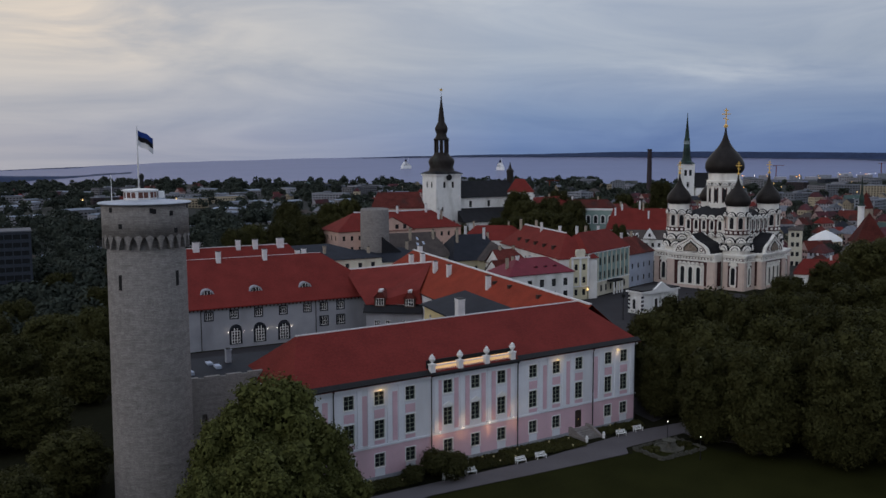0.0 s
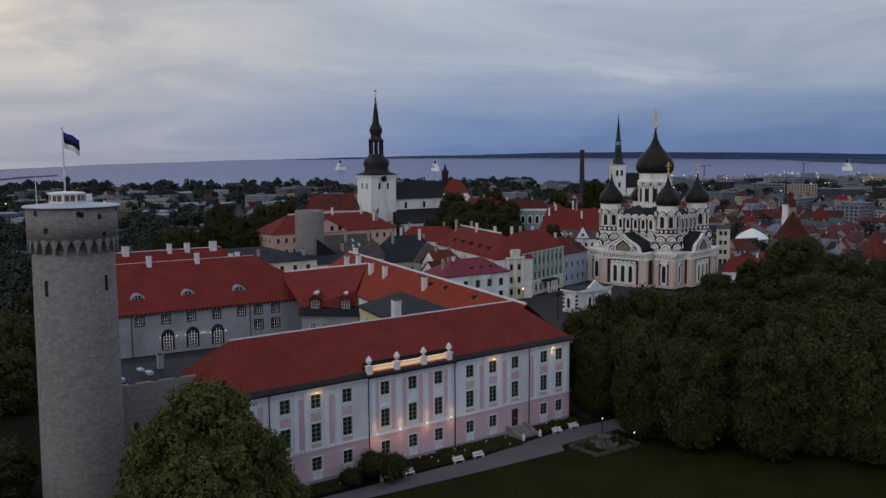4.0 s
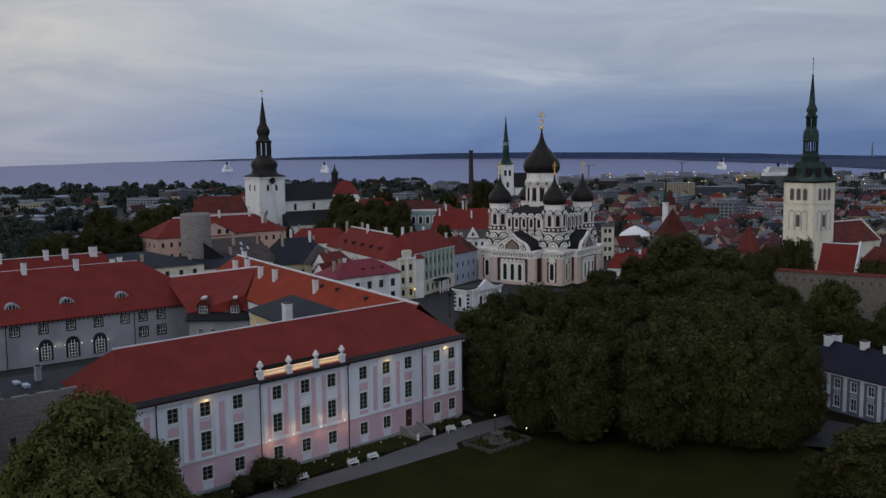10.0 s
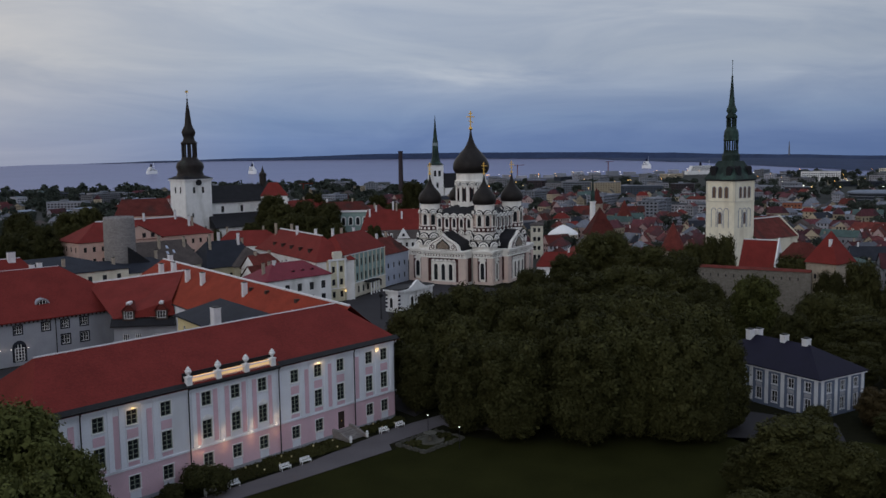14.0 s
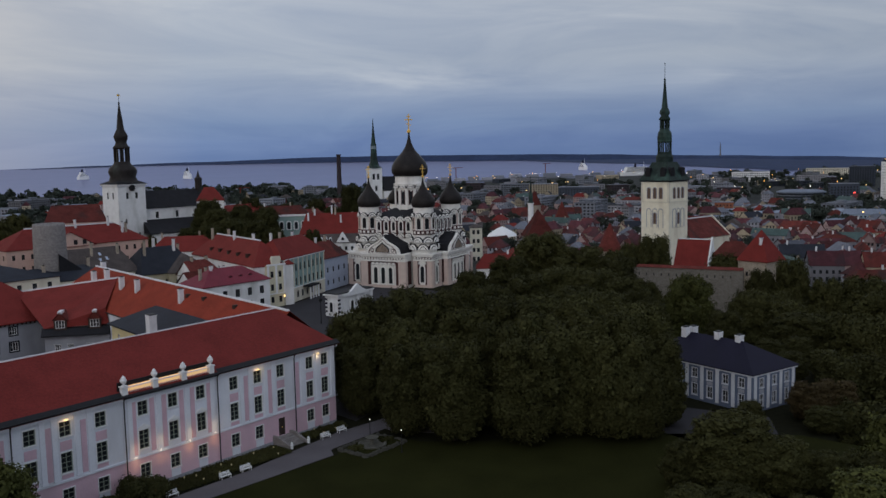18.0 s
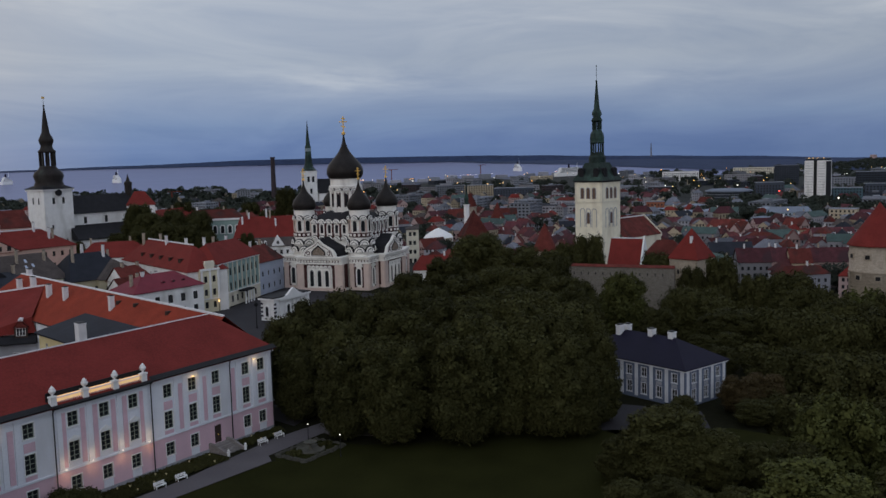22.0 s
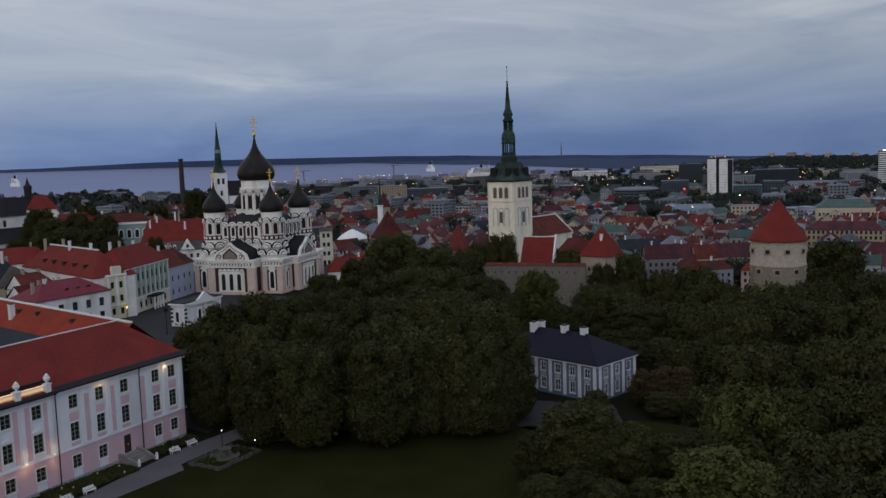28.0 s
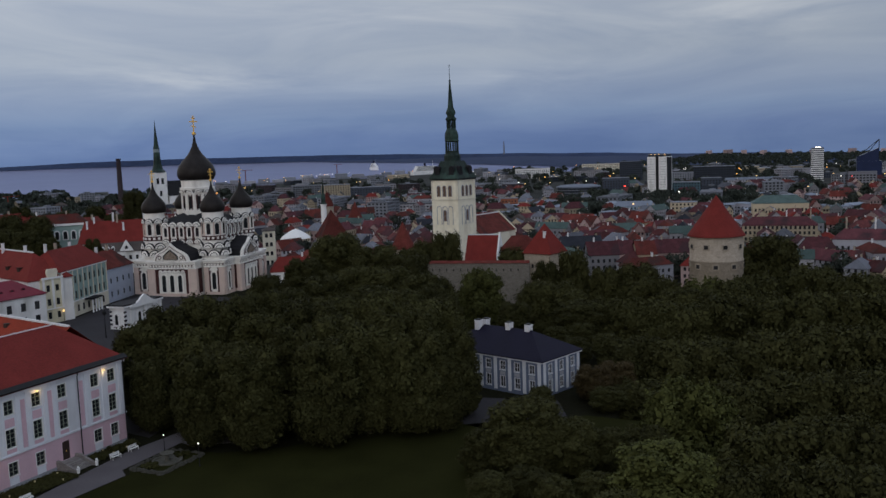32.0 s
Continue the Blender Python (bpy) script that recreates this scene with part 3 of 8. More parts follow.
sheet("path", [(20, 101), (60, 107.6), (80, 107.2), (95.6, 107.2), (97.2, 109.6), (112, 110.6), (124, 110.8), (124, 114.6), (104, 115.6), (93, 114.0), (82, 112.2), (60, 111.6), (20, 110)], 0.06, GRAVEL, "grey gravel garden path along the castle")
sheet("path", [(111, 110.6), (110.6, 108.2), (116, 99), (118, 100.6), (114.5, 110.6)], 0.066, GRAVEL, "narrow gravel path beside the fountain bed")
sheet("lawn", [(15, 60), (150, 30), (150, 52), (128, 84), (116, 92), (109.4, 100.4), (107.8, 109.8), (98, 109.0), (96.2, 106.8), (60, 107.2), (20, 100.4)], 0.05, LAWN, "dark mown garden lawn")
sheet("pavement", [(111, 118), (150, 128), (176, 150), (214, 190), (238, 206), (236, 252), (216, 242), (188, 230), (150, 226), (122, 222)], 0.05, ASPHALT, "grey paved castle square")
sheet("pavement", [(48, 140), (101, 140), (112, 215), (48, 216)], 0.05, ASPHALT, "grey paved castle courtyard")
sheet("pavement", [(128, 50), (136, 48), (157, 60), (152, 84), (152, 92), (143, 86), (137, 68)], 0.05, ASPHALT, "grey forecourt of the blue house")

# ---- the castle ----
PX0, PY, EAVE, PTURN = 43.1, 116.2, 14.5, 3.7
palace = thing("palace_wing", (PX0, PY, 0), PTURN, "pink and white three-storey baroque castle wing with red tiled hip roof", "palace")
PL, PD, DOOR = 65.6, 18.0, 52.3
PALACE = pose(PX0, PY, 0, 0, 0, PTURN)
# bays, from the western end: x of the drainpipes and of the window axes
PIPES = [5.8, 22.3, 38.9, 55.3, PL - 0.35]
AXES = [2.2, 8.4, 13.4, 18.7, 25.5, 30.7, 35.8, 42.3, 47.3, DOOR, 59.1, 62.8]
holes = []
for x in AXES:
    if abs(x - DOOR) > 0.1:
        holes.append((x - 0.84, 1.9, x + 0.84, 3.95))
    else:
        holes.append((x - 0.75, 1.1, x + 0.75, 4.1))
    holes.append((x - 0.84, 6.2, x + 0.84, 9.0))
    holes.append((x - 0.84, 11.2, x + 0.84, 13.3))
g = Geo()
g.m = side("s", PL, PD)
g.panel(PL, 5.0, [h for h in holes if h[3] < 5], 0.45)
up = Geo()
up.m = g.m
up.panel(PL, EAVE, [h for h in holes if h[1] > 5], 0.45, z0=5.0)
part("upper_wall", up, PALE, palace)
for w in "enw":
    g.m = side(w, PL, PD)
    length = PD if w in "ew" else PL
    hs = grid(length, 4, 1.3, 1.9, 2.0) + grid(length, 4, 1.3, 6.2, 2.8) + grid(length, 4, 1.3, 10.9, 2.0) if w == "e" else []
    g.panel(length, EAVE, hs, 0.45, pane_slot=1)
part("wall", g, (PINK, GLASS), palace)
ms = side("s", PL, PD)
PWIN = mat("grey_green_window_frame", (0.27, 0.30, 0.25), 0.6, 0.1, 1.0, 6.0, 0.03)
for h in holes:
    if h[3] - h[1] < 2.95:
        window(palace, ms, h, 2, 3 if h[3] - h[1] < 2.4 else 4, PWIN)
door = part("door", Geo().box(DOOR - 0.75, 0.12, 1.1, DOOR + 0.75, 0.3, 4.1).box(DOOR - 0.65, 0.08, 1.2, DOOR - 0.05, 0.14, 2.4).box(DOOR + 0.05, 0.08, 1.2, DOOR + 0.65, 0.14, 2.4).box(DOOR - 0.65, 0.08, 2.6, DOOR - 0.05, 0.14, 3.9).box(DOOR + 0.05, 0.08, 2.6, DOOR + 0.65, 0.14, 3.9), WOOD, palace, "dark panelled double door")
part("door_handle", Geo().box(DOOR + 0.02, 0.02, 2.35, DOOR + 0.1, 0.1, 2.6), GOLD, door)
# pale giant pilasters, window panels and string courses
PIL = Geo().box(-0.38, -0.14, 5.3, 0.38, 0, 14.0).box(-0.46, -0.18, 13.7, 0.46, 0, 14.0).box(-0.46, -0.18, 5.3, 0.46, 0, 5.6).data("pilaster", PALE)
mids = [10.1, 11.8, 15.1, 17.0, 23.3, 28.1, 33.3, 38.0, 43.9, 45.7, 49.0, 50.7, 57.3, 61.0, 64.7]
for x in mids:
    part("pilaster", PIL, None, palace, at=pose(x, 0, 0))
for x in AXES:
    # pale surround of each window
    for a, b, c, d in ((x - 0.84, 6.2, x + 0.84, 9.0), (x - 0.84, 11.2, x + 0.84, 13.3), (x - 0.84, 1.9, x + 0.84, 3.95)):
        if abs(x - DOOR) < 0.1 and b < 3:
            continue
        g = Geo().box(a - 0.12, -0.07, b - 0.12, a, 0.0, d + 0.14).box(c, -0.07, b - 0.12, c + 0.12, 0.0, d + 0.14).box(a, -0.07, d, c, 0.0, d + 0.14).box(a - 0.16, -0.14, b - 0.12, c + 0.16, 0.0, b - 0.002)
        part("window_surround", g, WHITEP, palace, "white moulded window surround")
    g = Geo().box(x - 0.84, -0.05, 0.5, x + 0.84, 0, 1.7) if abs(x - DOOR) > 0.1 else Geo()
    if 25 < x < 37:
        part("window_apron", Geo().box(x - 0.84, -0.06, 9.45, x + 0.84, 0, 10.6), PALE, palace)
        part("window_apron", Geo().box(x - 0.84, -0.06, 5.35, x + 0.84, 0, 6.0), PALE, palace)
        part("window_pediment", Geo().slab([(x - 1.0, 9.25), (x + 1.0, 9.25), (x + 0.9, 9.5), (x + 0.3, 9.75), (x, 9.95), (x - 0.3, 9.75), (x - 0.9, 9.5)], -0.22, 0), WHITEP, palace)
    if g.v:
        part("window_apron", g, PALE, palace)
for z, h, dd, nm in ((4.95, 0.28, 0.16, "string_course"), (14.0, 0.5, 0.45, "cornice")):
    part(nm, Geo().box(-0.1, -dd, z, PL + 0.1, 0, z + h).box(-dd, 0, z, 0, PD, z + h).box(PL, 0, z, PL + dd, PD, z + h), PALE, palace)
part("plinth", Geo().box(0, -0.1, 0, DOOR - 1.0, 0, 0.55).box(DOOR + 1.0, -0.1, 0, PL, 0, 0.55), GREYW, palace)
# pink fields: under the windows of the outer bays, and upright strips
for x in AXES:
    if 25 < x < 37:
        strips = [(x - 1.95, 5.5, x - 1.16, 13.4), (x + 1.16, 5.5, x + 1.95, 13.4)]
    else:
        strips = [(x - 0.85, 9.32, x + 0.85, 10.6), (x - 0.85, 5.4, x + 0.85, 5.95)]
    for x0, z0, x1, z1 in strips:
        part("pink_field", Geo().box(x0, -0.05, z0, x1, 0, z1), PINK, palace)
for x in (4.6, 10.95, 16.05, 44.8, 49.85, 56.2):
    part("pink_field", Geo().box(x - 0.42, -0.05, 5.5, x + 0.42, 0, 12.9), PINK, palace)
# lead gutter, drainpipes
for x0, x1 in ((-0.6, 22.3), (38.9, PL + 0.6)):
    part("gutter", Geo().box(x0, -0.72, 14.5, x1, -0.4, 14.72), DARKPAINT, palace, "black gutter")
for x in PIPES:
    part("drainpipe", Geo().lathe([(0.09, 0.1), (0.09, 13.9), (0.2, 14.1), (0.22, 14.5)], 8, x, -0.32), DARKPAINT, palace, "black drainpipe")
# roof with a western hip; white ridge capping
RZ, RI0, RI1 = 21.0, 4.6, 6.0
part("roof", Geo().hip(0, 0, PL, PD, EAVE + 0.05, RZ, RI0, RI1, 0.7, 0.12), RED, palace)
part("ridge_cap", Geo().box(RI0 - 0.2, PD / 2 - 0.12, RZ - 0.1, PL - RI1, PD / 2 + 0.12, RZ + 0.08), CHIM, palace, "pale mortared ridge capping")
part("eaves_flashing", Geo().put([(22.2, -0.78, 14.56), (39.0, -0.78, 14.56), (39.0, -0.45, 14.84), (22.2, -0.45, 14.84), (22.2, -0.78, 14.3), (39.0, -0.78, 14.3)], [(0, 1, 2, 3), (4, 5, 1, 0)]), DARKPAINT, palace, "dark sheet flashing below the balustrade")
for x0, x1 in ((-0.72, 22.2), (39.0, PL + 0.72)):
    part("roof_edge", Geo().put([(x0, -0.74, 14.57), (x1, -0.74, 14.57), (x1, 0.2, 15.22), (x0, 0.2, 15.22)], [(0, 1, 2, 3)]), DARKPAINT, palace, "dark sheet metal along the eaves")
# attic balustrade with urns over the middle bays
part("attic_base", Geo().box(22.0, -0.5, 14.5, 38.6, 0.4, 14.7), PALE, palace)
part("attic_flashing", Geo().box(21.9, 0.45, 14.6, 38.7, 0.6, 16.6), DARKPAINT, palace, "dark sheet flashing behind the balustrade")
URN = [(0.24, 0.0), (0.3, 0.06), (0.12, 0.16), (0.13, 0.26), (0.34, 0.5), (0.42, 0.75), (0.38, 0.9), (0.22, 1.0), (0.32, 1.08), (0.2, 1.2), (0.1, 1.36), (0.02, 1.45)]
for k in range(4):
    x = 22.6 + 5.1 * k
    ped = part("pedestal", Geo().box(x - 0.45, -0.4, 14.7, x + 0.45, 0.3, 15.95).box(x - 0.55, -0.5, 15.95, x + 0.55, 0.4, 16.12), WHITEP, palace)
    part("urn", Geo().lathe([(r * 1.2, 16.12 + z * 1.05) for r, z in URN], 16, x, -0.05), WHITEP, ped, "white stone urn", smooth=True)
BAL = Geo().lathe([(0.06, 0), (0.04, 0.1), (0.08, 0.35), (0.035, 0.75), (0.06, 0.9)], 8).data("baluster", WHITEP)
for k in range(3):
    a, b = 23.05 + 5.1 * k, 27.25 + 5.1 * k
    rail = part("balustrade", Geo().box(a, -0.2, 14.7, b, 0.15, 14.87).box(a, -0.22, 15.72, b, 0.17, 15.88), WHITEP, palace)
    for j in range(12):
        part("baluster", BAL, None, rail, at=pose(a + 0.2 + j * (b - a - 0.4) / 11, 0, 14.85))
    part("lit_backing", Geo().box(a, 0.22, 14.87, b, 0.3, 15.95), GLOWPANEL, rail, "panel behind the balusters, glowing in place of lamplight on it")
# entrance stairs
for k in range(6):
    part("step", Geo().box(DOOR - 1.4 - 0.1 * k, -1.0 - 0.42 * (k + 1), 0, DOOR + 1.4 + 0.1 * k, -1.0 - 0.42 * k, 1.05 - 0.175 * k), STONE, palace, "grey stone step")
part("landing", Geo().box(DOOR - 1.8, -1.0, 0, DOOR + 1.8, 0.0, 1.08), STONE, palace)
for x0 in (DOOR - 2.2, DOOR + 1.6):
    part("stair_cheek", Geo().slab([(0, 0), (4.2, 0), (4.2, 0.5), (3.8, 0.5), (1.2, 1.5), (0, 1.5)], 0, 0.4), STONE, palace, at=pose(x0, 0, 0, 0, 0, -90))
    part("stair_ball", Geo().lathe([(0.22, 0), (0.22, 0.55), (0.3, 0.6), (0.3, 0.68), (0.12, 0.72), (0.24, 0.92), (0.1, 1.14)], 10, x0 + 0.2, -4.35), WHITEP, palace)
# wall lamps: over the string course and over some top windows
WALLLAMPS, EAVELAMPS = (23.8, 28.1, 33.3, 38.1), (13.4, 47.3, 61.0)
LAMP = Geo().lathe([(0.02, 0), (0.08, 0.04), (0.08, 0.12), (0.02, 0.16)], 8).data("wall_lamp", COOL)
EAVELAMP = Geo().lathe([(0.03, 0), (0.16, 0.05), (0.16, 0.14), (0.03, 0.2)], 8).data("eave_lamp", WARM)
for x in WALLLAMPS:
    part("wall_lamp", LAMP, None, palace, "small lit wall lamp", at=pose(x, -0.3, 5.25))
for x in EAVELAMPS:
    part("eave_lamp", EAVELAMP, None, palace, "small lit lamp under the eaves", at=pose(x, -0.35, 13.45))


def point(name, x, y, z, watts, colour=(1.0, 0.62, 0.28), size=0.03):
    ob = new(name, bpy.data.lights.new(name, "POINT"))
    ob.data.energy, ob.data.color, ob.data.shadow_soft_size = watts, colour, size
    ob.location = (x, y, z)
    return ob


for x in WALLLAMPS:
    point("wall_light", *(PALACE @ Vector((x, -1.0, 4.4))), 15, (1.0, 0.58, 0.22))
    point("wall_light", *(PALACE @ Vector((x, -1.0, 6.4))), 11)
for x in EAVELAMPS:
    point("eave_light", *(PALACE @ Vector((x, -0.7, 13.3))), 15)

# eastern wing, its ridge running north from the palace
EW_A, EW_B = (104.1, 127.5), (121.6, 233.0)
ewl = math.dist(EW_A, EW_B)
ewt = math.degrees(math.atan2(EW_B[1] - EW_A[1], EW_B[0] - EW_A[0]))
east = thing("east_wing", (*EW_A, 0), ewt, "long castle wing with orange-red tiled roof and white chimneys", "palace")
g = Geo()
for m, length, hs in ((pose(6, -8.3, 0), ewl - 6, grid(ewl - 6, 18, 1.2, 2.0, 2.0) + grid(ewl - 6, 18, 1.2, 6.2, 2.4)), (pose(ewl, 8.3, 0, 0, 0, 180), ewl - 18, grid(ewl - 18, 10, 1.2, 2.0, 2.0) + grid(ewl - 18, 10, 1.2, 6.2, 2.2)), (pose(ewl, -8.3, 0, 0, 0, 90), 16.6, [])):
    g.m = m
    g.panel(length, 13.0, hs, 0.4, pane_slot=1)
part("wall", g, (PALE, GLASS), east)
part("roof", Geo().hip(0, -8.3, ewl, 8.3, 13.0, 20.4, 0, 7, 0.5, 0.2), ORANGE, east)
part("gutter", Geo().box(18, 8.7, 12.75, 72, 9.0, 12.95), DARKPAINT, east, "dark gutter along the eaves")
part("ridge_cap", Geo().box(0, -0.25, 20.3, ewl - 7, 0.25, 20.6), CHIM, east, "pale mortared ridge capping")
for x, y, w in ((91.8, 3.2, 1.5), (85.1, 2.2, 1.5), (73.1, 3.0, 1.3), (63.8, 2.8, 1.1), (40.0, 2.6, 1.0), (98.0, -1.5, 1.6)):
    z = 20.4 - abs(y) * 0.89
    chimney(east, x, y + 0.3, z - 0.8, z + 2.4, w, 1.0)
for x, y in ((39.4, 1.4), (31.9, 1.2), (18.0, 1.3)):
    z = 20.4 - abs(y) * 0.89
    part("roof_hatch", Geo().box(x - 0.45, y - 0.3, z - 0.4, x + 0.45, y + 0.6, z + 0.35), WOOD, east)

# yellow building with a lean-to dark roof in the courtyard, leaning on the eastern wing
yard = thing("courtyard_building", (*EW_A, 0), ewt, "pale yellow building with a low dark sheet roof", "building")
mw = pose(50.5, 14.2, 0, 0, 0, 180)
hw = grid(32, 6, 1.3, 9.4, 2.2) + grid(32, 6, 1.3, 3.4, 2.4)
g = Geo()
g.m = mw
g.panel(32.5, 13.4, hw, 0.35)
g.m = Matrix.Identity(4)
g.put([(50.5, 14.2, 0), (50.5, 8.3, 0), (50.5, 8.3, 13.4), (50.5, 14.2, 13.4), (18, 14.2, 0), (18, 8.3, 0), (18, 8.3, 13.4), (18, 14.2, 13.4)], [(1, 0, 3, 2), (4, 5, 6, 7)])
part("wall", g, YELLOW, yard)
for h in hw:
    window(yard, mw, h, 2, 3, WHITEP)
part("string_course", Geo().box(17.8, 14.202, 7.6, 50.7, 14.5, 8.2), GREEN, yard, "pale green string course")
part("roof", Geo().put([(17, 14.9, 13.5), (51.2, 14.9, 13.5), (48.5, 2.5, 17.0), (17, 2.5, 17.0), (17, 14.9, 13.2), (51.2, 14.9, 13.2), (48.5, 2.5, 13.2), (17, 2.5, 13.2)], [(3, 2, 1, 0), (4, 5, 6, 7), (1, 5, 4, 0), (2, 6, 5, 1), (3, 7, 6, 2), (0, 4, 7, 3)]), SLATE, yard)
chimney(yard, 31.0, 13.2, 13.6, 17.4, 2.0, 1.5)

# northern wing with arched windows
AX0, AY, AL = 50.0, 217.5, 57.0
arch = thing("north_wing", (AX0, AY, 0), -1.5, "grey rendered castle wing with arched windows and steep red roof", "palace")
up = [(x - 0.85, 7.5, x + 0.85, 9.3) for x in (9.2, 15.4, 21.6, 28.0, 34.4, 38.9, 43.5)]
low = [(x - 0.95, 3.6, x + 0.95, 5.7) for x in (38.9, 43.5)]
ARX = (15.7, 21.8, 28.1)
g = Geo()
g.m = side("s", AL, 26)
g.panel(AL, 10.4, up + low + [(x - 1.05, 1.2, x + 1.05, 4.1) for x in ARX], 0.4)
for w in "enw":
    g.m = side(w, AL, 26)
    g.panel(AL if w == "n" else 26, 10.4, [], 0.4)
part("wall", g, GREYW, arch)
for h in up + low:
    window(arch, side("s", AL, 26), h, 3, 2, WHITEP)
    a, b, c, d = h
    part("window_surround", Geo().box(a - 0.3, -0.06, b - 0.3, a, 0, d + 0.3).box(c, -0.06, b - 0.3, c + 0.3, 0, d + 0.3).box(a, -0.06, d, c, 0, d + 0.3).box(a, -0.06, b - 0.3, c, 0, b), SLATE, arch, "dark stone window surround")
for x in ARX:
    outer = [(x - 1.6, 0.9), (x + 1.6, 0.9)] + [(x + 1.6 * math.cos(k * math.pi / 10), 4.2 + 1.7 * math.sin(k * math.pi / 10)) for k in range(11)]
    part("arch_surround", Geo().slab(outer, -0.1, 0.0), SLATE, arch, "dark stone arched surround")
    inner = [(x - 1.05, 1.2), (x + 1.05, 1.2)] + [(x + 1.05 * math.cos(k * math.pi / 10), 4.1 + 1.05 * math.sin(k * math.pi / 10)) for k in range(11)]
    wdw = part("arched_window", Geo().slab(inner, -0.14, -0.105), GLASS, arch)
    g = Geo()
    for u in (-1.0, -0.35, 0.35, 1.0):
        g.box(x + u - 0.07, -0.2, 1.2, x + u + 0.07, -0.142, 4.2 + (0.75 if abs(u) < 0.5 else 0))
    for z in (1.2, 1.95, 2.7, 3.45, 4.15):
        g.box(x - 1.05, -0.19, z - 0.06, x + 1.05, -0.143, z + 0.06)
    part("glazing_bar", g, WHITEP, wdw)
    for u in (-1.95, 1.95):
        part("wall_lamp", LAMP, None, arch, "small lit wall lamp", at=pose(x + u, -0.3, 4.0))
part("eaves_course", Geo().box(-0.2, -0.3, 10.0, AL + 0.1, 0, 10.4), GREYW, arch)
CORB = Geo().box(-0.12, -0.55, 9.75, 0.12, 0, 10.35).data("corbel", WOOD)
for k in range(51):
    part("corbel", CORB, None, arch, at=pose(0.5 + k, 0, 0))
part("roof", Geo().hip(0, 0, AL, 26, 10.45, 21.0, 0, 14, 0.8, 0.25), RED, arch)
part("ridge_cap", Geo().box(0, 12.92, 20.9, AL - 14, 13.08, 21.04), CHIM, arch, "pale mortared ridge capping")
for x in (9.7, 21.9, 35.0):
    g = Geo().slab([(-1.6, 0)] + [(1.6 * math.cos(math.pi - k * math.pi / 10), 1.4 * math.sin(math.pi - k * math.pi / 10)) for k in range(10, -1, -1)][::1], 0, 2.6)
    eyebrow = part("eyebrow_dormer", g, GREYW, arch, at=pose(x, 3.0, 13.0) @ Matrix.Diagonal((1.12, 1, 1.2, 1)))
    part("pane", Geo().slab([(-1.15, 0.12)] + [(1.15 * math.cos(k * math.pi / 8), 0.12 + 1.0 * math.sin(k * math.pi / 8)) for k in range(9)], -0.05, -0.01), GLASS, eyebrow)
    g = Geo()
    for k in range(5):
        u = k * math.pi / 4
        g.box(0.95 * math.cos(u) - 0.035, -0.1, 0.1, 0.95 * math.cos(u) + 0.035, -0.06, 0.25 + 0.9 * math.sin(u))
    part("glazing_bar", g, WHITEP, eyebrow)
part("drainpipe", Geo().lathe([(0.1, 0), (0.1, 10.0), (0.2, 10.3)], 8, 7.2, -0.35), DARKPAINT, arch)
part("drainpipe", Geo().lathe([(0.1, 0), (0.1, 10.0), (0.2, 10.3)], 8, 36.6, -0.35), DARKPAINT, arch)
for x, y, zz in ((15.0, 12.0, 22.6), (27.2, 12.0, 22.6), (38.6, 13.6, 22.0), (37.0, 14.2, 21.6)):
    chimney(arch, x, y, 19.6, zz, 1.1, 1.0)
for x in (13.75, 18.75, 24.95, 30.05):
    point("arch_light", AX0 + x, AY - 0.9, 4.3, 4.5, (1.0, 0.75, 0.5))
# a second roof beyond it
back = thing("rear_wing", (52, 248, 0), -1.5, "rear castle wing with orange-red roof and white chimneys", "palace")
part("wall", Geo().box(0, 0, 0, 46, 14, 14), GREYW, back)
part("roof", Geo().hip(0, 0, 46, 14, 14.0, 21.3, 0, 5, 0.5, 0.2), RED, back)
part("ridge_cap", Geo().box(0, 6.9, 21.2, 41, 7.1, 21.4), CHIM, back)
for x, w in ((14, 1.8), (26, 1.2), (31, 1.4), (38.5, 2.0)):
    chimney(back, x, 6.4, 20.2, 22.9, w, 1.0)

# lower link with dormers between the northern and the eastern wing
link = thing("link_wing", (0, 0, 0), 0, "low grey castle link with steep red roof and two dormers", "palace")
LR0, LR1, LF0, LF1 = Vector((98.6, 225.0, 16.3)), Vector((115.8, 207.3, 19.2)), Vector((95.7, 205.3, 9.8)), Vector((106.9, 196.3, 10.3))
lk = (LF1 - LF0).length
lm = pose(*LF0, 0, 0, math.degrees(math.atan2(LF1.y - LF0.y, LF1.x - LF0.x)))
g = Geo()
g.m = lm
hl = [(x - 0.7, -5.4, x + 0.7, -3.8) for x in (2.8, 5.6, 9.8, 12.6) if x < lk - 1]
g.panel(lk, -1.6, hl, 0.35, z0=-9.8)
g.box(0, 0.4, -9.8, lk, 6, -1.6)
part("wall", g, GREYW, link)
for h in hl:
    window(link, lm, h, 3, 2, WHITEP)
g = Geo()
g.m = lm
part("eaves_strip", g.put([(-0.5, -1.4, -1.5), (lk, -1.4, -1.5), (lk, 0.4, 0.1), (-0.5, 0.4, 0.1), (-0.5, -1.4, -1.8), (lk, -1.4, -1.8), (lk, 0.4, -1.8), (-0.5, 0.4, -1.8)], [(0, 1, 2, 3), (0, 4, 5, 1), (1, 5, 6, 2), (3, 7, 4, 0), (7, 6, 5, 4)]), DARKROOF, link, "dark sheet eaves over the wall")
back0, back1 = Vector((LR0.x + 6, LR0.y + 14, 9)), Vector((LR1.x, LR1.y + 14, 9))
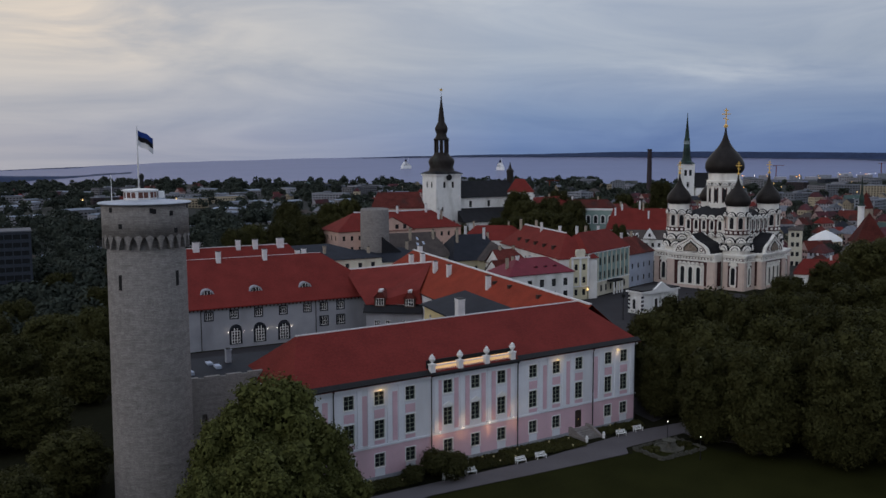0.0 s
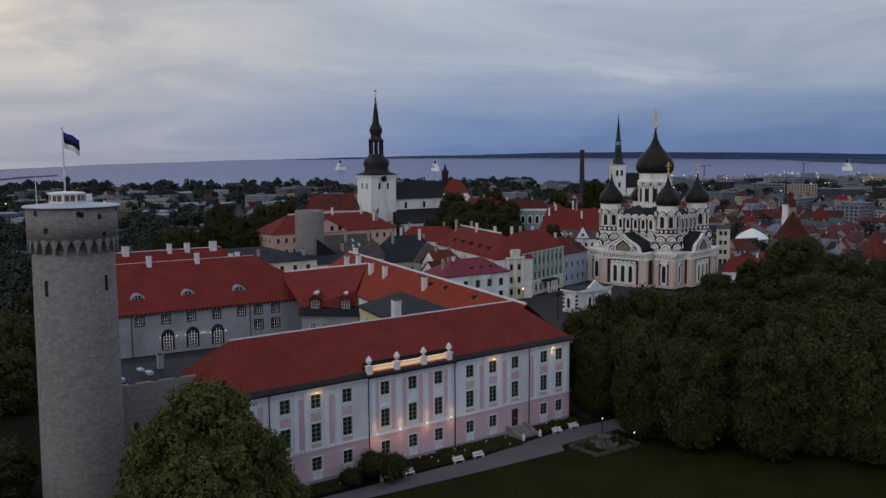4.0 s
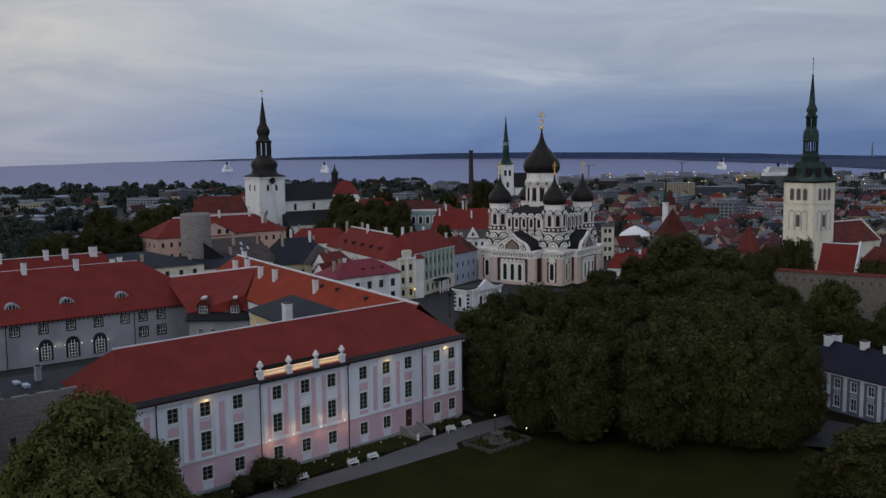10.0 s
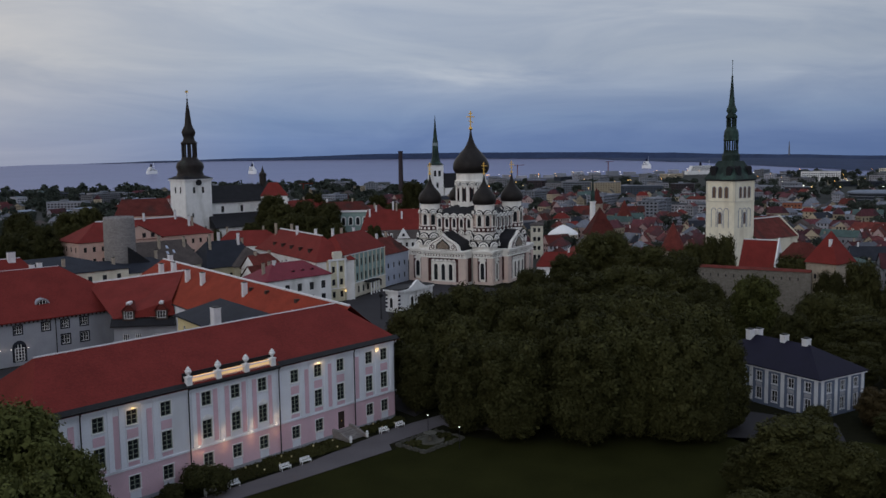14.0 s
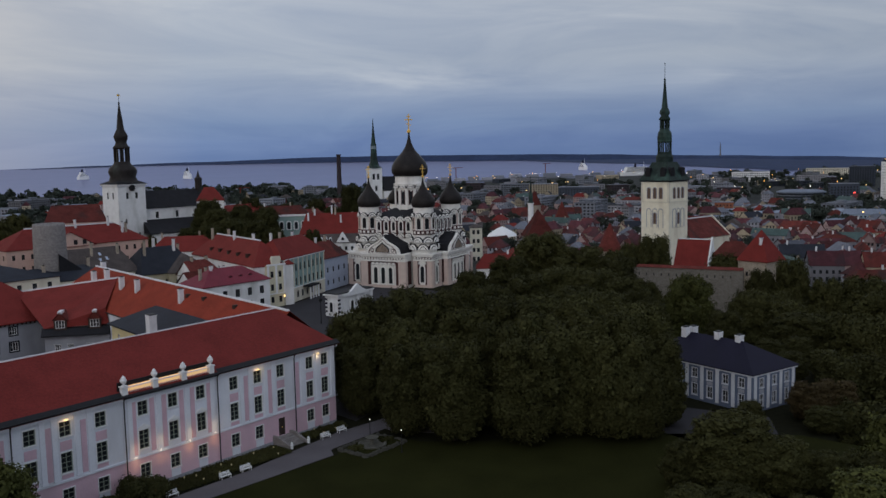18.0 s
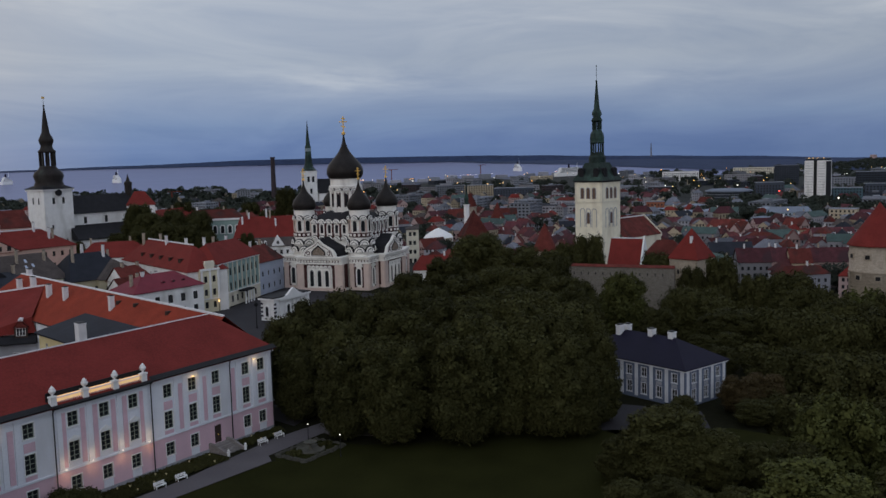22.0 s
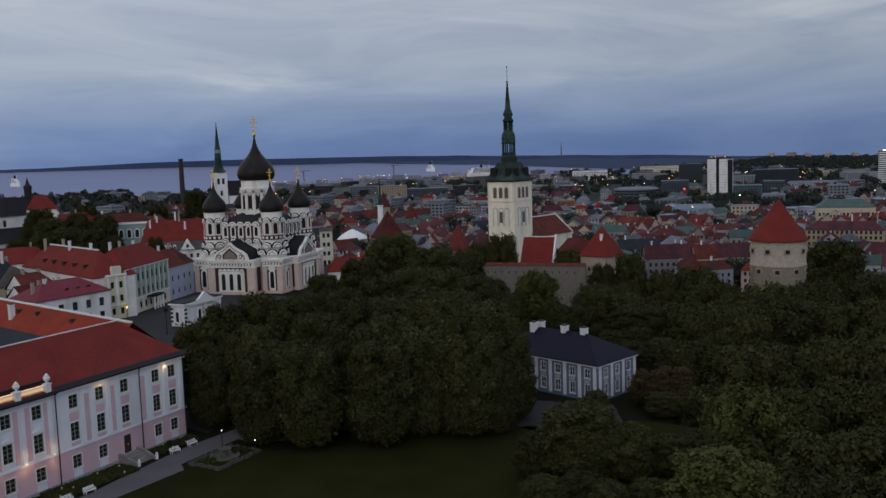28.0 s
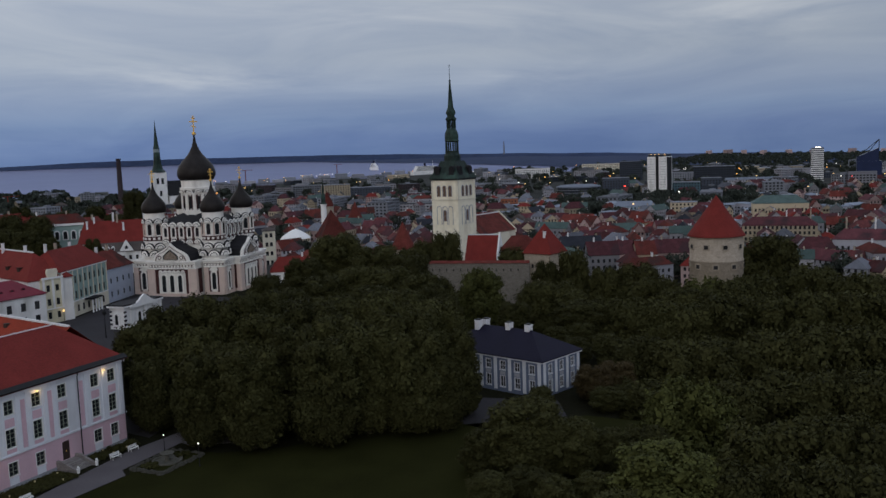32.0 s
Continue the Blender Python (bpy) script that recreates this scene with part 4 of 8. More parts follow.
part("roof", Geo().put([LF0, LF1, LR1, LR0, back0, back1, Vector((106.8, 197.4, 13.9))], [(0, 1, 6), (0, 6, 2), (0, 2, 3), (3, 2, 5, 4)]), RED, link)
g, dv = Geo(), LR1 - LR0
g.m = pose(*LR0, 0, -math.degrees(math.atan2(dv.z, math.hypot(dv.x, dv.y))), math.degrees(math.atan2(dv.y, dv.x)))
part("ridge_cap", g.box(0, -0.25, -0.1, dv.length, 0.25, 0.25), CHIM, link)
for x in (lk * 0.25, lk * 0.78):
    dm = part("dormer", Geo().box(-1.4, 0.0, -0.6, 1.4, 5.0, 2.0), WOOD, link, at=lm @ pose(x, -0.2, 0))
    part("dormer_roof", Geo().hip(-1.4, 0, 1.4, 5.6, 1.9, 3.7, 0, 0, 0.25, 0.1, along="y").slab([(-1.4, 1.8), (1.4, 1.8), (0, 3.5)], 0.0, 0.3), OLDRED, dm)
    part("dormer_ridge", Geo().box(-0.45, 0.0, 3.3, 0.45, 3.0, 3.85), CHIM, dm, "pale mortared dormer ridge")
    frame_data, pane_data = window_mesh(2.0, 1.8, 3, 2, WHITEP)
    wdw = part("dormer_window", frame_data, None, dm, at=pose(-1.0, -0.11, 0.0))
    part("pane", pane_data, None, wdw)

# stone curtain wall and slate lean-to between the tower and the palace
curtain = thing("curtain_wall", (30.5, 128.0, 0), 0, "rough grey limestone castle wall with a slate roof behind", "wall", kind="structure")
g = Geo()
g.panel(13.2, 15.6, [(8.4, 5.2, 9.3, 7.4), (3.0, 9.0, 3.7, 10.4)], 0.9)
g.box(0, 0.92, -12, 13.2, 1.5, 15.5).box(0, 0.0, -12, 13.2, 0.9, -0.01)
part("masonry", g, STONE, curtain)
for k in range(4):
    part("merlon", Geo().box(3.2 * k + 0.4, 0, 15.6, 3.2 * k + 2.6, 0.7, 15.9), STONE, curtain)
part("slate_roof", Geo().put([(0, 1.5, 15.3), (17, 1.5, 15.3), (17, 12.5, 15.9), (0, 12.5, 15.9), (0, 1.5, 14.9), (17, 1.5, 14.9), (17, 12.5, 14.9), (0, 12.5, 14.9)], [(0, 1, 2, 3), (7, 6, 5, 4), (0, 4, 5, 1), (1, 5, 6, 2), (2, 6, 7, 3), (3, 7, 4, 0)]), SLATE, curtain)
part("rear_wall", Geo().box(0, 12.0, 0, 17, 12.5, 14.9), PALE, curtain)
for x, y in ((6.2, 8.0), (6.8, 5.5), (2.2, 3.6)):
    part("skylight", Geo().box(x, y, 15.5, x + 0.8, y + 1.7, 15.95), BLUEW, curtain)
chimney(curtain, 9.5, 8.5, 15.5, 17.6, 0.8, 0.8, GREYW)

# round corner tower with the flag
TX, TY = 26.1, 125.5
tower = thing("round_tower", (TX, TY, 0), 0, "tall round grey limestone tower with an arcaded top", "tower")
part("shaft", Geo().lathe([(5.5, -14), (5.36, 0), (5.2, 20), (5.1, 35.0), (4.6, 35.9), (4.6, 37.6)], 64), STONE, tower, smooth=True)
part("parapet", Geo().lathe([(4.8, 37.1), (5.58, 37.2), (5.58, 41.3), (5.0, 41.35)], 64), STONE, tower, smooth=True)
# pointed corbel arches under the parapet
NA = 25
for k in range(NA):
    g, step = Geo(), 2 * math.pi / NA
    g.m = pose(0, 0, 0, 0, 0, 360 / NA * k)
    hw = 5.58 * math.sin(step / 2)
    left = [(-hw, 37.4), (-hw, 35.5), (-hw * 0.84, 35.6), (-hw * 0.74, 36.1), (-hw * 0.55, 36.6), (-hw * 0.28, 37.0), (0, 37.3), (0, 37.4)]
    right = [(-x, z) for x, z in reversed(left)]
    g.slab(left, -5.56, -4.75).slab(right, -5.56, -4.75)
    part("corbel_arch", g, STONE, tower)
part("tower_roof", Geo().lathe([(5.9, 41.3), (6.05, 41.42), (5.9, 41.55), (0.5, 42.0)], 64), mat("pale_sheet_roof", (0.45, 0.48, 0.55), 0.6, 0.15, 0.4, 4.0, 0.08), tower, "pale sheet metal roof rim")
SLIT = Geo().box(-0.24, -0.12, -1.0, 0.24, 0.3, 1.0).data("slit_window", DARKPAINT)
SLOT = Geo().box(-0.24, -0.12, -0.32, 0.24, 0.3, 0.32).data("slit_window", DARKPAINT)
for x, z, data, r in ((-4.1, 31.2, SLIT, 5.1), (2.9, 31.5, SLIT, 5.1), (-4.9, 40.7, SLOT, 5.58), (-4.0, 38.6, SLOT, 5.58), (-0.4, 40.6, SLOT, 5.58), (-0.05, 40.5, SLOT, 5.58), (2.2, 40.2, SLOT, 5.58), (4.9, 41.0, SLOT, 5.58), (2.8, 37.9, SLOT, 5.58), (0.4, 21.5, SLOT, 5.1), (-1.4, 12.0, SLOT, 5.15)):
    part("slit_window", data, None, tower, at=pose(0, 0, z, 0, 0, math.degrees(math.asin(x / r))) @ pose(0, -r + 0.05, 0))
lantern = part("roof_cabin", Geo().lathe([(2.15, 41.6), (2.15, 42.95), (2.4, 43.0), (2.4, 43.16), (0.4, 43.35)], 8, -0.6, 0, turn=math.pi / 8), WHITEP, tower, "white octagonal roof cabin")
for k in range(8):
    cw = part("cabin_window", Geo().box(-0.62, -2.06, 42.1, 0.62, -1.96, 42.85), mat("dull_red_glass_%d" % k, (0.16, 0.075, 0.06), 0.3, 0.5, 1.0, 4.0, 0.0), lantern, "small window with reddish panes", at=pose(-0.6, 0, 0, 0, 0, 45 * k))
    part("glazing_bar", Geo().box(-0.05, -2.1, 42.1, 0.05, -2.061, 42.85), WHITEP, cw)
part("chimney_pot", Geo().box(1.7, -0.5, 42.0, 2.5, 0.5, 42.9), WHITEP, tower)
part("mast", Geo().lathe([(0.11, 42.5), (0.1, 47), (0.06, 51.4), (0.12, 51.45), (0.03, 51.65)], 8, -0.7, 0), CHIM, tower)
part("mast_winch", Geo().lathe([(0.25, 43.2), (0.32, 43.9), (0.2, 44.3), (0.3, 44.6), (0.34, 45.0), (0.1, 45.3)], 8, -0.35, -0.2), DARKPAINT, tower)
part("lightning_rod", Geo().lathe([(0.05, 41.5), (0.035, 45.2)], 6, -4.4, -1.0), WHITEP, tower)
for k in range(7):
    part("railing_rod", Geo().lathe([(0.03, 43.2), (0.025, 44.5)], 5, -3.2 + 0.75 * k, 0.9), DARKPAINT, tower)


def flag_strip(z0, z1):
    """One stripe of a flag hanging in a light wind, wavy and thin."""
    g, n = Geo(), 14
    pts = []
    for k in range(n + 1):
        u = k / n
        x, y = 0.12 + 1.85 * u, 0.22 * math.sin(u * 7) - 0.5 * u
        drop = 1.15 * u + 0.08 * math.sin(u * 9)
        pts += [(x, y, z0 - drop * 1.0), (x, y, z1 - drop)]
    g.put(pts, [(2 * k, 2 * k + 2, 2 * k + 3, 2 * k + 1) for k in range(n)])
    g.put([(x, y + 0.02, z) for x, y, z in pts], [(2 * k + 1, 2 * k + 3, 2 * k + 2, 2 * k) for k in range(n)])
    return g


flag = thing("flag", (TX - 0.7, TY, 0), 0, "blue, black and white striped cloth flag on the tower mast", "flag")
for (z0, z1), m in zip(((50.4, 51.1), (49.75, 50.4), (49.05, 49.75)), (mat("blue_cloth", (0.02, 0.05, 0.22), 0.8, 0.1, 1, 6, 0.1), mat("black_cloth", (0.012, 0.012, 0.015), 0.8, 0.1, 1, 6, 0.1), mat("white_cloth", (0.7, 0.7, 0.72), 0.8, 0.1, 1, 6, 0.1))):
    part("stripe", flag_strip(z0, z1), m, flag)

# ---- the domed cathedral ----
nev = thing("cathedral", (254.9, 236.9, 0), 14.5, "white and rose cathedral with five black onion domes and gilded crosses", "cathedral")
NEVW = mat("cream_white_stone", (0.86, 0.835, 0.785), 0.85, 0.10, 0.5, 5.0, 0.08, stain=(0.62, 0.59, 0.55))
ARM, BLK, BACK = 9.05, 17.4, 17.4


def arch_outline(w, h, n=8, x=0.0, z=0.0):
    """Upright opening with a round head, w wide and h high, standing on z."""
    r = w / 2
    return [(x - r, z), (x + r, z)] + [(x + r * math.cos(k * math.pi / n), z + h - r + r * math.sin(k * math.pi / n)) for k in range(n + 1)]


ARCHED = {}


def arched(parent, m, w, h, surround=None, name="arched_window"):
    """A round-headed window: moulded surround standing proud, dark pane set in it."""
    key = (w, h, surround.name if surround else "")
    if key not in ARCHED:
        g = Geo()
        if surround:
            o, i = arch_outline(w + 0.9, h + 0.75, 8, 0, -0.3), arch_outline(w, h)
            n = len(o)
            g.put([(x, -0.35, z) for x, z in o] + [(x, -0.35, z) for x, z in i] + [(x, 0, z) for x, z in o] + [(x, 0.0, z) for x, z in i],
                  [f for k in range(n) for j in [(k + 1) % n] for f in ((k, j, n + j, n + k), (j, k, 2 * n + k, 2 * n + j), (n + k, n + j, 3 * n + j, 3 * n + k))])
        p = Geo().slab(arch_outline(w, h), -0.06, -0.02)
        p.box(-0.05, -0.12, 0, 0.05, -0.061, h - 0.1)
        ARCHED[key] = (g.data("surround", surround) if surround else None, p.data("pane", GLASS))
    s, p = ARCHED[key]
    ob = part(name, s if s else p, None, parent, at=m)
    if s:
        part("pane", p, None, ob)
    return ob


# lower walls: four arms, four corner blocks
CB = (BLK + ARM + 0.9) / 2
for k in range(4):
    m = pose(0, 0, 0, 0, 0, 90 * k)
    OUT = 22.0 if k == 3 else 19.6


    def local(extra=None):
        q = Geo()
        q.m = m if extra is None else m @ extra
        return q


    arm = part("arm", local().box(-ARM, -OUT, 0, ARM, 0.0, 12.4), NEVW, nev)
    for x in (-1, 1):
        part("arm_side", local().box(x * ARM - 0.06, -OUT + 1.2, 1, x * ARM + 0.06, -BACK, 9.6), BRICKRED, arm, "dark red brick flank")
        part("pier", local().box(min(x * 6.4, x * 9.05), -OUT - 0.4, 0, max(x * 6.4, x * 9.05), -OUT, 9.7), ROSE, arm, "rose stone pier")
        part("flank_pier", local().box(x * ARM - 0.4, -OUT - 0.2, 0, x * ARM + 0.4, -OUT + 1.2, 9.7), ROSE, arm, "rose stone pier")
        part("brick_field", local().box(min(x * 5.2, x * 6.4), -OUT - 0.08, 1, max(x * 5.2, x * 6.4), -OUT, 9.5), BRICKRED, arm, "dark red brick field")
    for z, h, dd in ((9.7, 0.5, 0.65), (11.2, 0.4, 0.45), (11.6, 0.4, 0.7), (12.0, 0.45, 0.95), (0, 1.0, 0.55)):
        part("cornice", local().box(-ARM - dd * 0.5, -OUT - dd, z, ARM + dd * 0.5, -OUT + 2.0, z + h), NEVW if z else ROSE, arm)
    for x in (-3.1, 0, 3.1):
        arched(arm, m @ pose(x, -OUT - 0.04, 1.6), 1.6, 5.9, NEVW)
    part("brick_field", local().box(-5.2, -OUT - 0.06, 8.3, 5.2, -OUT, 9.6), BRICKRED, arm)
    part("frieze", local().box(-8.7, -OUT - 0.05, 10.25, 8.7, -OUT, 11.15), BRICKRED, arm, "dark red brick frieze")
    for j in range(15):
        part("frieze_square", local().box(-8.5 + 1.18 * j, -OUT - 0.2, 10.35, -7.75 + 1.18 * j, -OUT - 0.051, 11.05), NEVW, arm)
    for x in (-4.25, -2.55, -0.85, 0.85, 2.55, 4.25):
        part("arch_moulding", local(pose(x, -OUT - 0.06, 8.4)).slab([(-0.76, 0), (0.76, 0)] + [(0.76 * math.cos(j * math.pi / 8), 0.1 + 0.8 * math.sin(j * math.pi / 8)) for j in range(9)], -0.25, 0), NEVW, arm)
    # ogee gable over the arm
    og = [(-7.0, 12.4), (7.0, 12.4), (6.9, 13.1), (6.3, 14.4), (5.1, 15.4), (3.4, 16.2), (1.9, 17.0), (0.8, 17.9), (0, 18.7), (-0.8, 17.9), (-1.9, 17.0), (-3.4, 16.2), (-5.1, 15.4), (-6.3, 14.4), (-6.9, 13.1)]
    gable = part("gable", local().slab(og, -OUT - 0.3, -OUT + 0.7), NEVW, nev)
    big = [(x * 1.07, z + (0.4 if z > 12.7 else 0)) for x, z in og]
    part("gable_roof", local().slab(big, -OUT + 0.72, -5.0), DARKROOF, nev, "dark sheet metal barrel roof")
    o = [(x * 0.84, 12.4 + (z - 12.4) * 0.84 + 0.15) for x, z in og]
    i = [(x * 0.79, 12.4 + (z - 12.4) * 0.79 + 0.25) for x, z in og]
    q = len(o)
    part("moulding", local().put([(x, -OUT - 0.42, z) for x, z in o] + [(x, -OUT - 0.42, z) for x, z in i] + [(x, -OUT - 0.3, z) for x, z in o] + [(x, -OUT - 0.3, z) for x, z in i], [f for s in range(q) for j in [(s + 1) % q] for f in ((s, j, q + j, q + s), (j, s, 2 * q + s, 2 * q + j), (q + s, q + j, 3 * q + j, 3 * q + s))]), BRICKRED, gable)
    part("mosaic_frame", local().slab([(-2.9, 12.9), (2.9, 12.9), (2.9, 14.2), (1.8, 15.3), (0.6, 16.1), (0, 16.7), (-0.6, 16.1), (-1.8, 15.3), (-2.9, 14.2)], -OUT - 0.40, -OUT - 0.3), DARKROOF, gable)
    part("mosaic", local().slab([(-2.4, 13.1), (2.4, 13.1), (2.4, 14.0), (1.5, 14.9), (0.5, 15.6), (0, 16.1), (-0.5, 15.6), (-1.5, 14.9), (-2.4, 14.0)], -OUT - 0.46, -OUT - 0.401), mat("dull_mosaic_%d" % k, (0.24, 0.19, 0.15), 0.6, 0.8, 2.0, 6.0, 0.1), gable, "dull coloured mosaic panel")
    for x in (-4.2, 4.2):
        part("roundel", local(pose(x, -OUT - 0.3, 13.7)).slab([(0.75 * math.cos(j * math.pi / 8), 0.75 * math.sin(j * math.pi / 8)) for j in range(16)], -0.12, 0), BRICKRED, gable)
        part("roundel_boss", local(pose(x, -OUT - 0.42, 13.7)).slab([(0.42 * math.cos(j * math.pi / 8), 0.42 * math.sin(j * math.pi / 8)) for j in range(16)], -0.1, 0), NEVW, gable)
    # corner block, turned with the arm
    blk = part("corner_block", local().box(-BLK, -BACK, 0, -ARM - 0.9, -ARM - 0.9, 12.2), NEVW, nev)
    for side_turn in (0, 1):
        mm = pose(-CB, -BACK, 0) if side_turn == 0 else pose(-BLK, -CB, 0, 0, 0, -90)
        arched(blk, m @ mm @ pose(0, -0.02, 1.9), 1.6, 5.9, NEVW)
        for x in (-2.85, 2.85):
            part("pier", local(mm).box(x - 0.9, -0.35, 0, x + 0.9, 0, 9.7), ROSE, blk, "rose stone pier")
        for x in (-1.5, 1.5):
            part("brick_field", local(mm).box(x - 0.42, -0.08, 1, x + 0.42, 0, 9.5), BRICKRED, blk, "dark red brick field")
        for x in (-0.85, 0.85):
            part("arch_moulding", local(mm @ pose(x, -0.06, 8.5)).slab([(-0.8, 0), (0.8, 0)] + [(0.8 * math.cos(j * math.pi / 8), 0.1 + 0.8 * math.sin(j * math.pi / 8)) for j in range(9)], -0.3, 0), NEVW, blk)
        for z, h, dd in ((9.7, 0.5, 0.55), (11.1, 0.4, 0.35), (11.5, 0.4, 0.6), (11.9, 0.4, 0.85), (0, 1.0, 0.45)):
            part("cornice", local(mm).box(-3.75, -dd, z, 3.75, 0, z + h), NEVW if z else ROSE, blk)
        part("frieze", local(mm).box(-3.6, -0.05, 10.25, 3.6, 0, 11.05), BRICKRED, blk, "dark red brick frieze")
        for j in range(6):
            part("frieze_square", local(mm).box(-3.4 + 1.18 * j, -0.2, 10.35, -2.65 + 1.18 * j, -0.051, 10.95), NEVW, blk)
part("core_wall", Geo().box(-13.9, -13.9, 0, 13.9, 13.9, 12.2), BRICKRED, nev)
part("core", Geo().box(-13.5, -13.5, 12.2, 13.5, 13.5, 23.7), NEVW, nev)
part("core_roof", Geo().hip(-13.2, -13.2, 13.2, 13.2, 23.8, 30.0, 13, 13, 0.3, 0.1), DARKROOF, nev, "dark metal roof round the drum")

# ring gables (kokoshniki): white half discs with dark rims
KOKO = {}


def koko(parent, m, r):
    if r not in KOKO:
        g = Geo()
        half = lambda q: [(q * math.cos(j * math.pi / 10), q * math.sin(j * math.pi / 10)) for j in range(11)]
        g.slab(half(r * 1.2), 0.0, 0.6, 1).slab(half(r * 1.02), -0.24, 0.0, 0).slab(half(r * 0.68), -0.32, -0.24, 1).slab(half(r * 0.56), -0.44, -0.32, 0)
        KOKO[r] = g.data("ring_gable", NEVW, DARKROOF)
    return part("ring_gable", KOKO[r], None, parent, at=m)


ONION = [(0.80, 0.0), (0.90, 0.03), (0.985, 0.10), (1.0, 0.165), (0.975, 0.235), (0.88, 0.32), (0.72, 0.41), (0.54, 0.49), (0.37, 0.57), (0.235, 0.66), (0.145, 0.75), (0.085, 0.84), (0.05, 0.93), (0.045, 1.0)]


def cross(parent, z, s, at_xy):
    g = Geo()
    g.m = pose(*at_xy, z, 0, 0, -52) 
    g.lathe([(0.05 * s, 0), (0.16 * s, 0.05 * s), (0.16 * s, 0.2 * s), (0.05 * s, 0.28 * s)], 10)
    g.box(-0.04 * s, -0.04 * s, 0.2 * s, 0.04 * s, 0.04 * s, 1.55 * s)
    for zz, w in ((1.35, 0.16), (1.08, 0.33)):
        g.box(-w * s, -0.035 * s, zz * s - 0.04 * s, w * s, 0.035 * s, zz * s + 0.04 * s)
    g.put([(-0.2 * s, -0.035 * s, 0.72 * s), (0.2 * s, -0.035 * s, 0.6 * s), (0.2 * s, -0.035 * s, 0.67 * s), (-0.2 * s, -0.035 * s, 0.79 * s), (-0.2 * s, 0.035 * s, 0.72 * s), (0.2 * s, 0.035 * s, 0.6 * s), (0.2 * s, 0.035 * s, 0.67 * s), (-0.2 * s, 0.035 * s, 0.79 * s)],
          [(0, 1, 2, 3), (7, 6, 5, 4), (0, 4, 5, 1), (1, 5, 6, 2), (2, 6, 7, 3), (3, 7, 4, 0)])
    part("cross", g, GOLD, parent, "gilded three-bar cross")


# four belfries on the corner blocks
S = 11.5
for k in range(4):
    sx, sy = ((-1, -1), (1, -1), (1, 1), (-1, 1))[k]
    x0, y0 = sx * S, sy * S
    bel = part("belfry", Geo().lathe([(4.7, 12.2), (4.5, 15.6), (4.3, 16.8), (3.9, 19.2), (3.9, 26.6), (3.75, 26.8), (3.7, 28.6), (4.0, 28.8)], 16, x0, y0), NEVW, nev)
    for a in range(8):
        mm = pose(x0, y0, 0, 0, 0, 45 * a)
        arched(bel, mm @ pose(0, -3.86, 21.0), 1.45, 3.9)
        koko(bel, mm @ pose(0, -4.2, 25.3), 1.35)
        for u in (-1.15, 1.15):
            g = Geo()
            g.m = mm
            g.box(u - 0.18, -4.1, 20.5, u + 0.18, -3.6, 25.2)
            part("column", g, ROSE if a % 2 else NEVW, bel)
        koko(bel, mm @ pose(0, -4.9, 16.2), 1.7)
        koko(bel, mm @ pose(0, 0, 0, 0, 0, 22.5) @ pose(0, -5.3, 13.6), 1.8)
    part("belfry_band", Geo().lathe([(4.2, 18.9), (4.3, 19.1), (4.3, 20.3), (3.9, 20.5)], 16, x0, y0), BRICKRED, bel, "dark red brick band")
    for a in range(16):
        g = Geo()
        g.m = pose(x0, y0, 0, 0, 0, 22.5 * a)
        g.box(-0.42, -4.42, 19.3, 0.42, -4.1, 20.15)
        part("white_square", g, NEVW, bel)
    part("dome", Geo().lathe([(r * 4.4, 28.6 + z * 11.4) for r, z in ONION], 32, x0, y0), DOME, bel, "black onion dome", smooth=True)
    cross(bel, 39.6, 3.0, (x0, y0))
# arcade between the belfries
for k in range(4):
    for u in (-6.2, -3.1, 0, 3.1, 6.2):
        m = pose(0, 0, 0, 0, 0, 90 * k) @ pose(u, -13.5, 0)
        arched(nev, m @ pose(0, 0, 20.2), 1.35, 3.2, NEVW, "arcade_window")
        koko(nev, m @ pose(0, -0.4, 23.9), 1.5)
        koko(nev, m @ pose(0, -0.4, 17.9), 1.3)
for k in range(4):
    m = pose(0, 0, 0, 0, 0, 90 * k)
    for u in (-4.65, -1.55, 1.55, 4.65):
        g = Geo()
        g.m = m
        g.box(u - 0.4, -13.9, 17.5, u + 0.4, -13.5, 23.7)
        part("column", g, BRICKRED, nev)
# main drum and dome
drum = part("drum", Geo().lathe([(6.0, 22.0), (6.0, 26.4), (5.75, 26.7), (5.75, 36.2), (6.25, 36.6), (6.3, 37.2), (5.7, 37.4), (5.65, 39.6), (5.9, 39.9)], 32), NEVW, nev, smooth=False)
for a in range(12):
    mm = pose(0, 0, 0, 0, 0, 30 * a)
    drum_field = Geo()
    drum_field.m = mm
    part("brick_field", drum_field.box(-0.85, -5.72, 29.2, 0.85, -5.5, 34.7), BRICKRED, drum, "dark red brick field")
    arched(drum, mm @ pose(0, -5.78, 29.6), 1.0, 4.7)
    koko(drum, mm @ pose(0, -6.0, 35.4), 1.3)
    g = Geo()
    g.m = mm @ pose(0, 0, 0, 0, 0, 15)
    g.box(-0.45, -6.1, 26.9, 0.45, -5.5, 35.2)
    part("column", g, NEVW, drum)
part("dome", Geo().lathe([(r * 6.95, 39.7 + z * 16.9) for r, z in ONION], 40), DOME, drum, "large black onion dome", smooth=True)
cross(drum, 56.2, 4.6, (0, 0))
# eastern apse
part("apse", Geo().lathe([(7.5, 0), (7.5, 11.5), (7.9, 11.8), (7.9, 12.4), (0.3, 15.5)], 24, 19.0, 0), NEVW, nev)

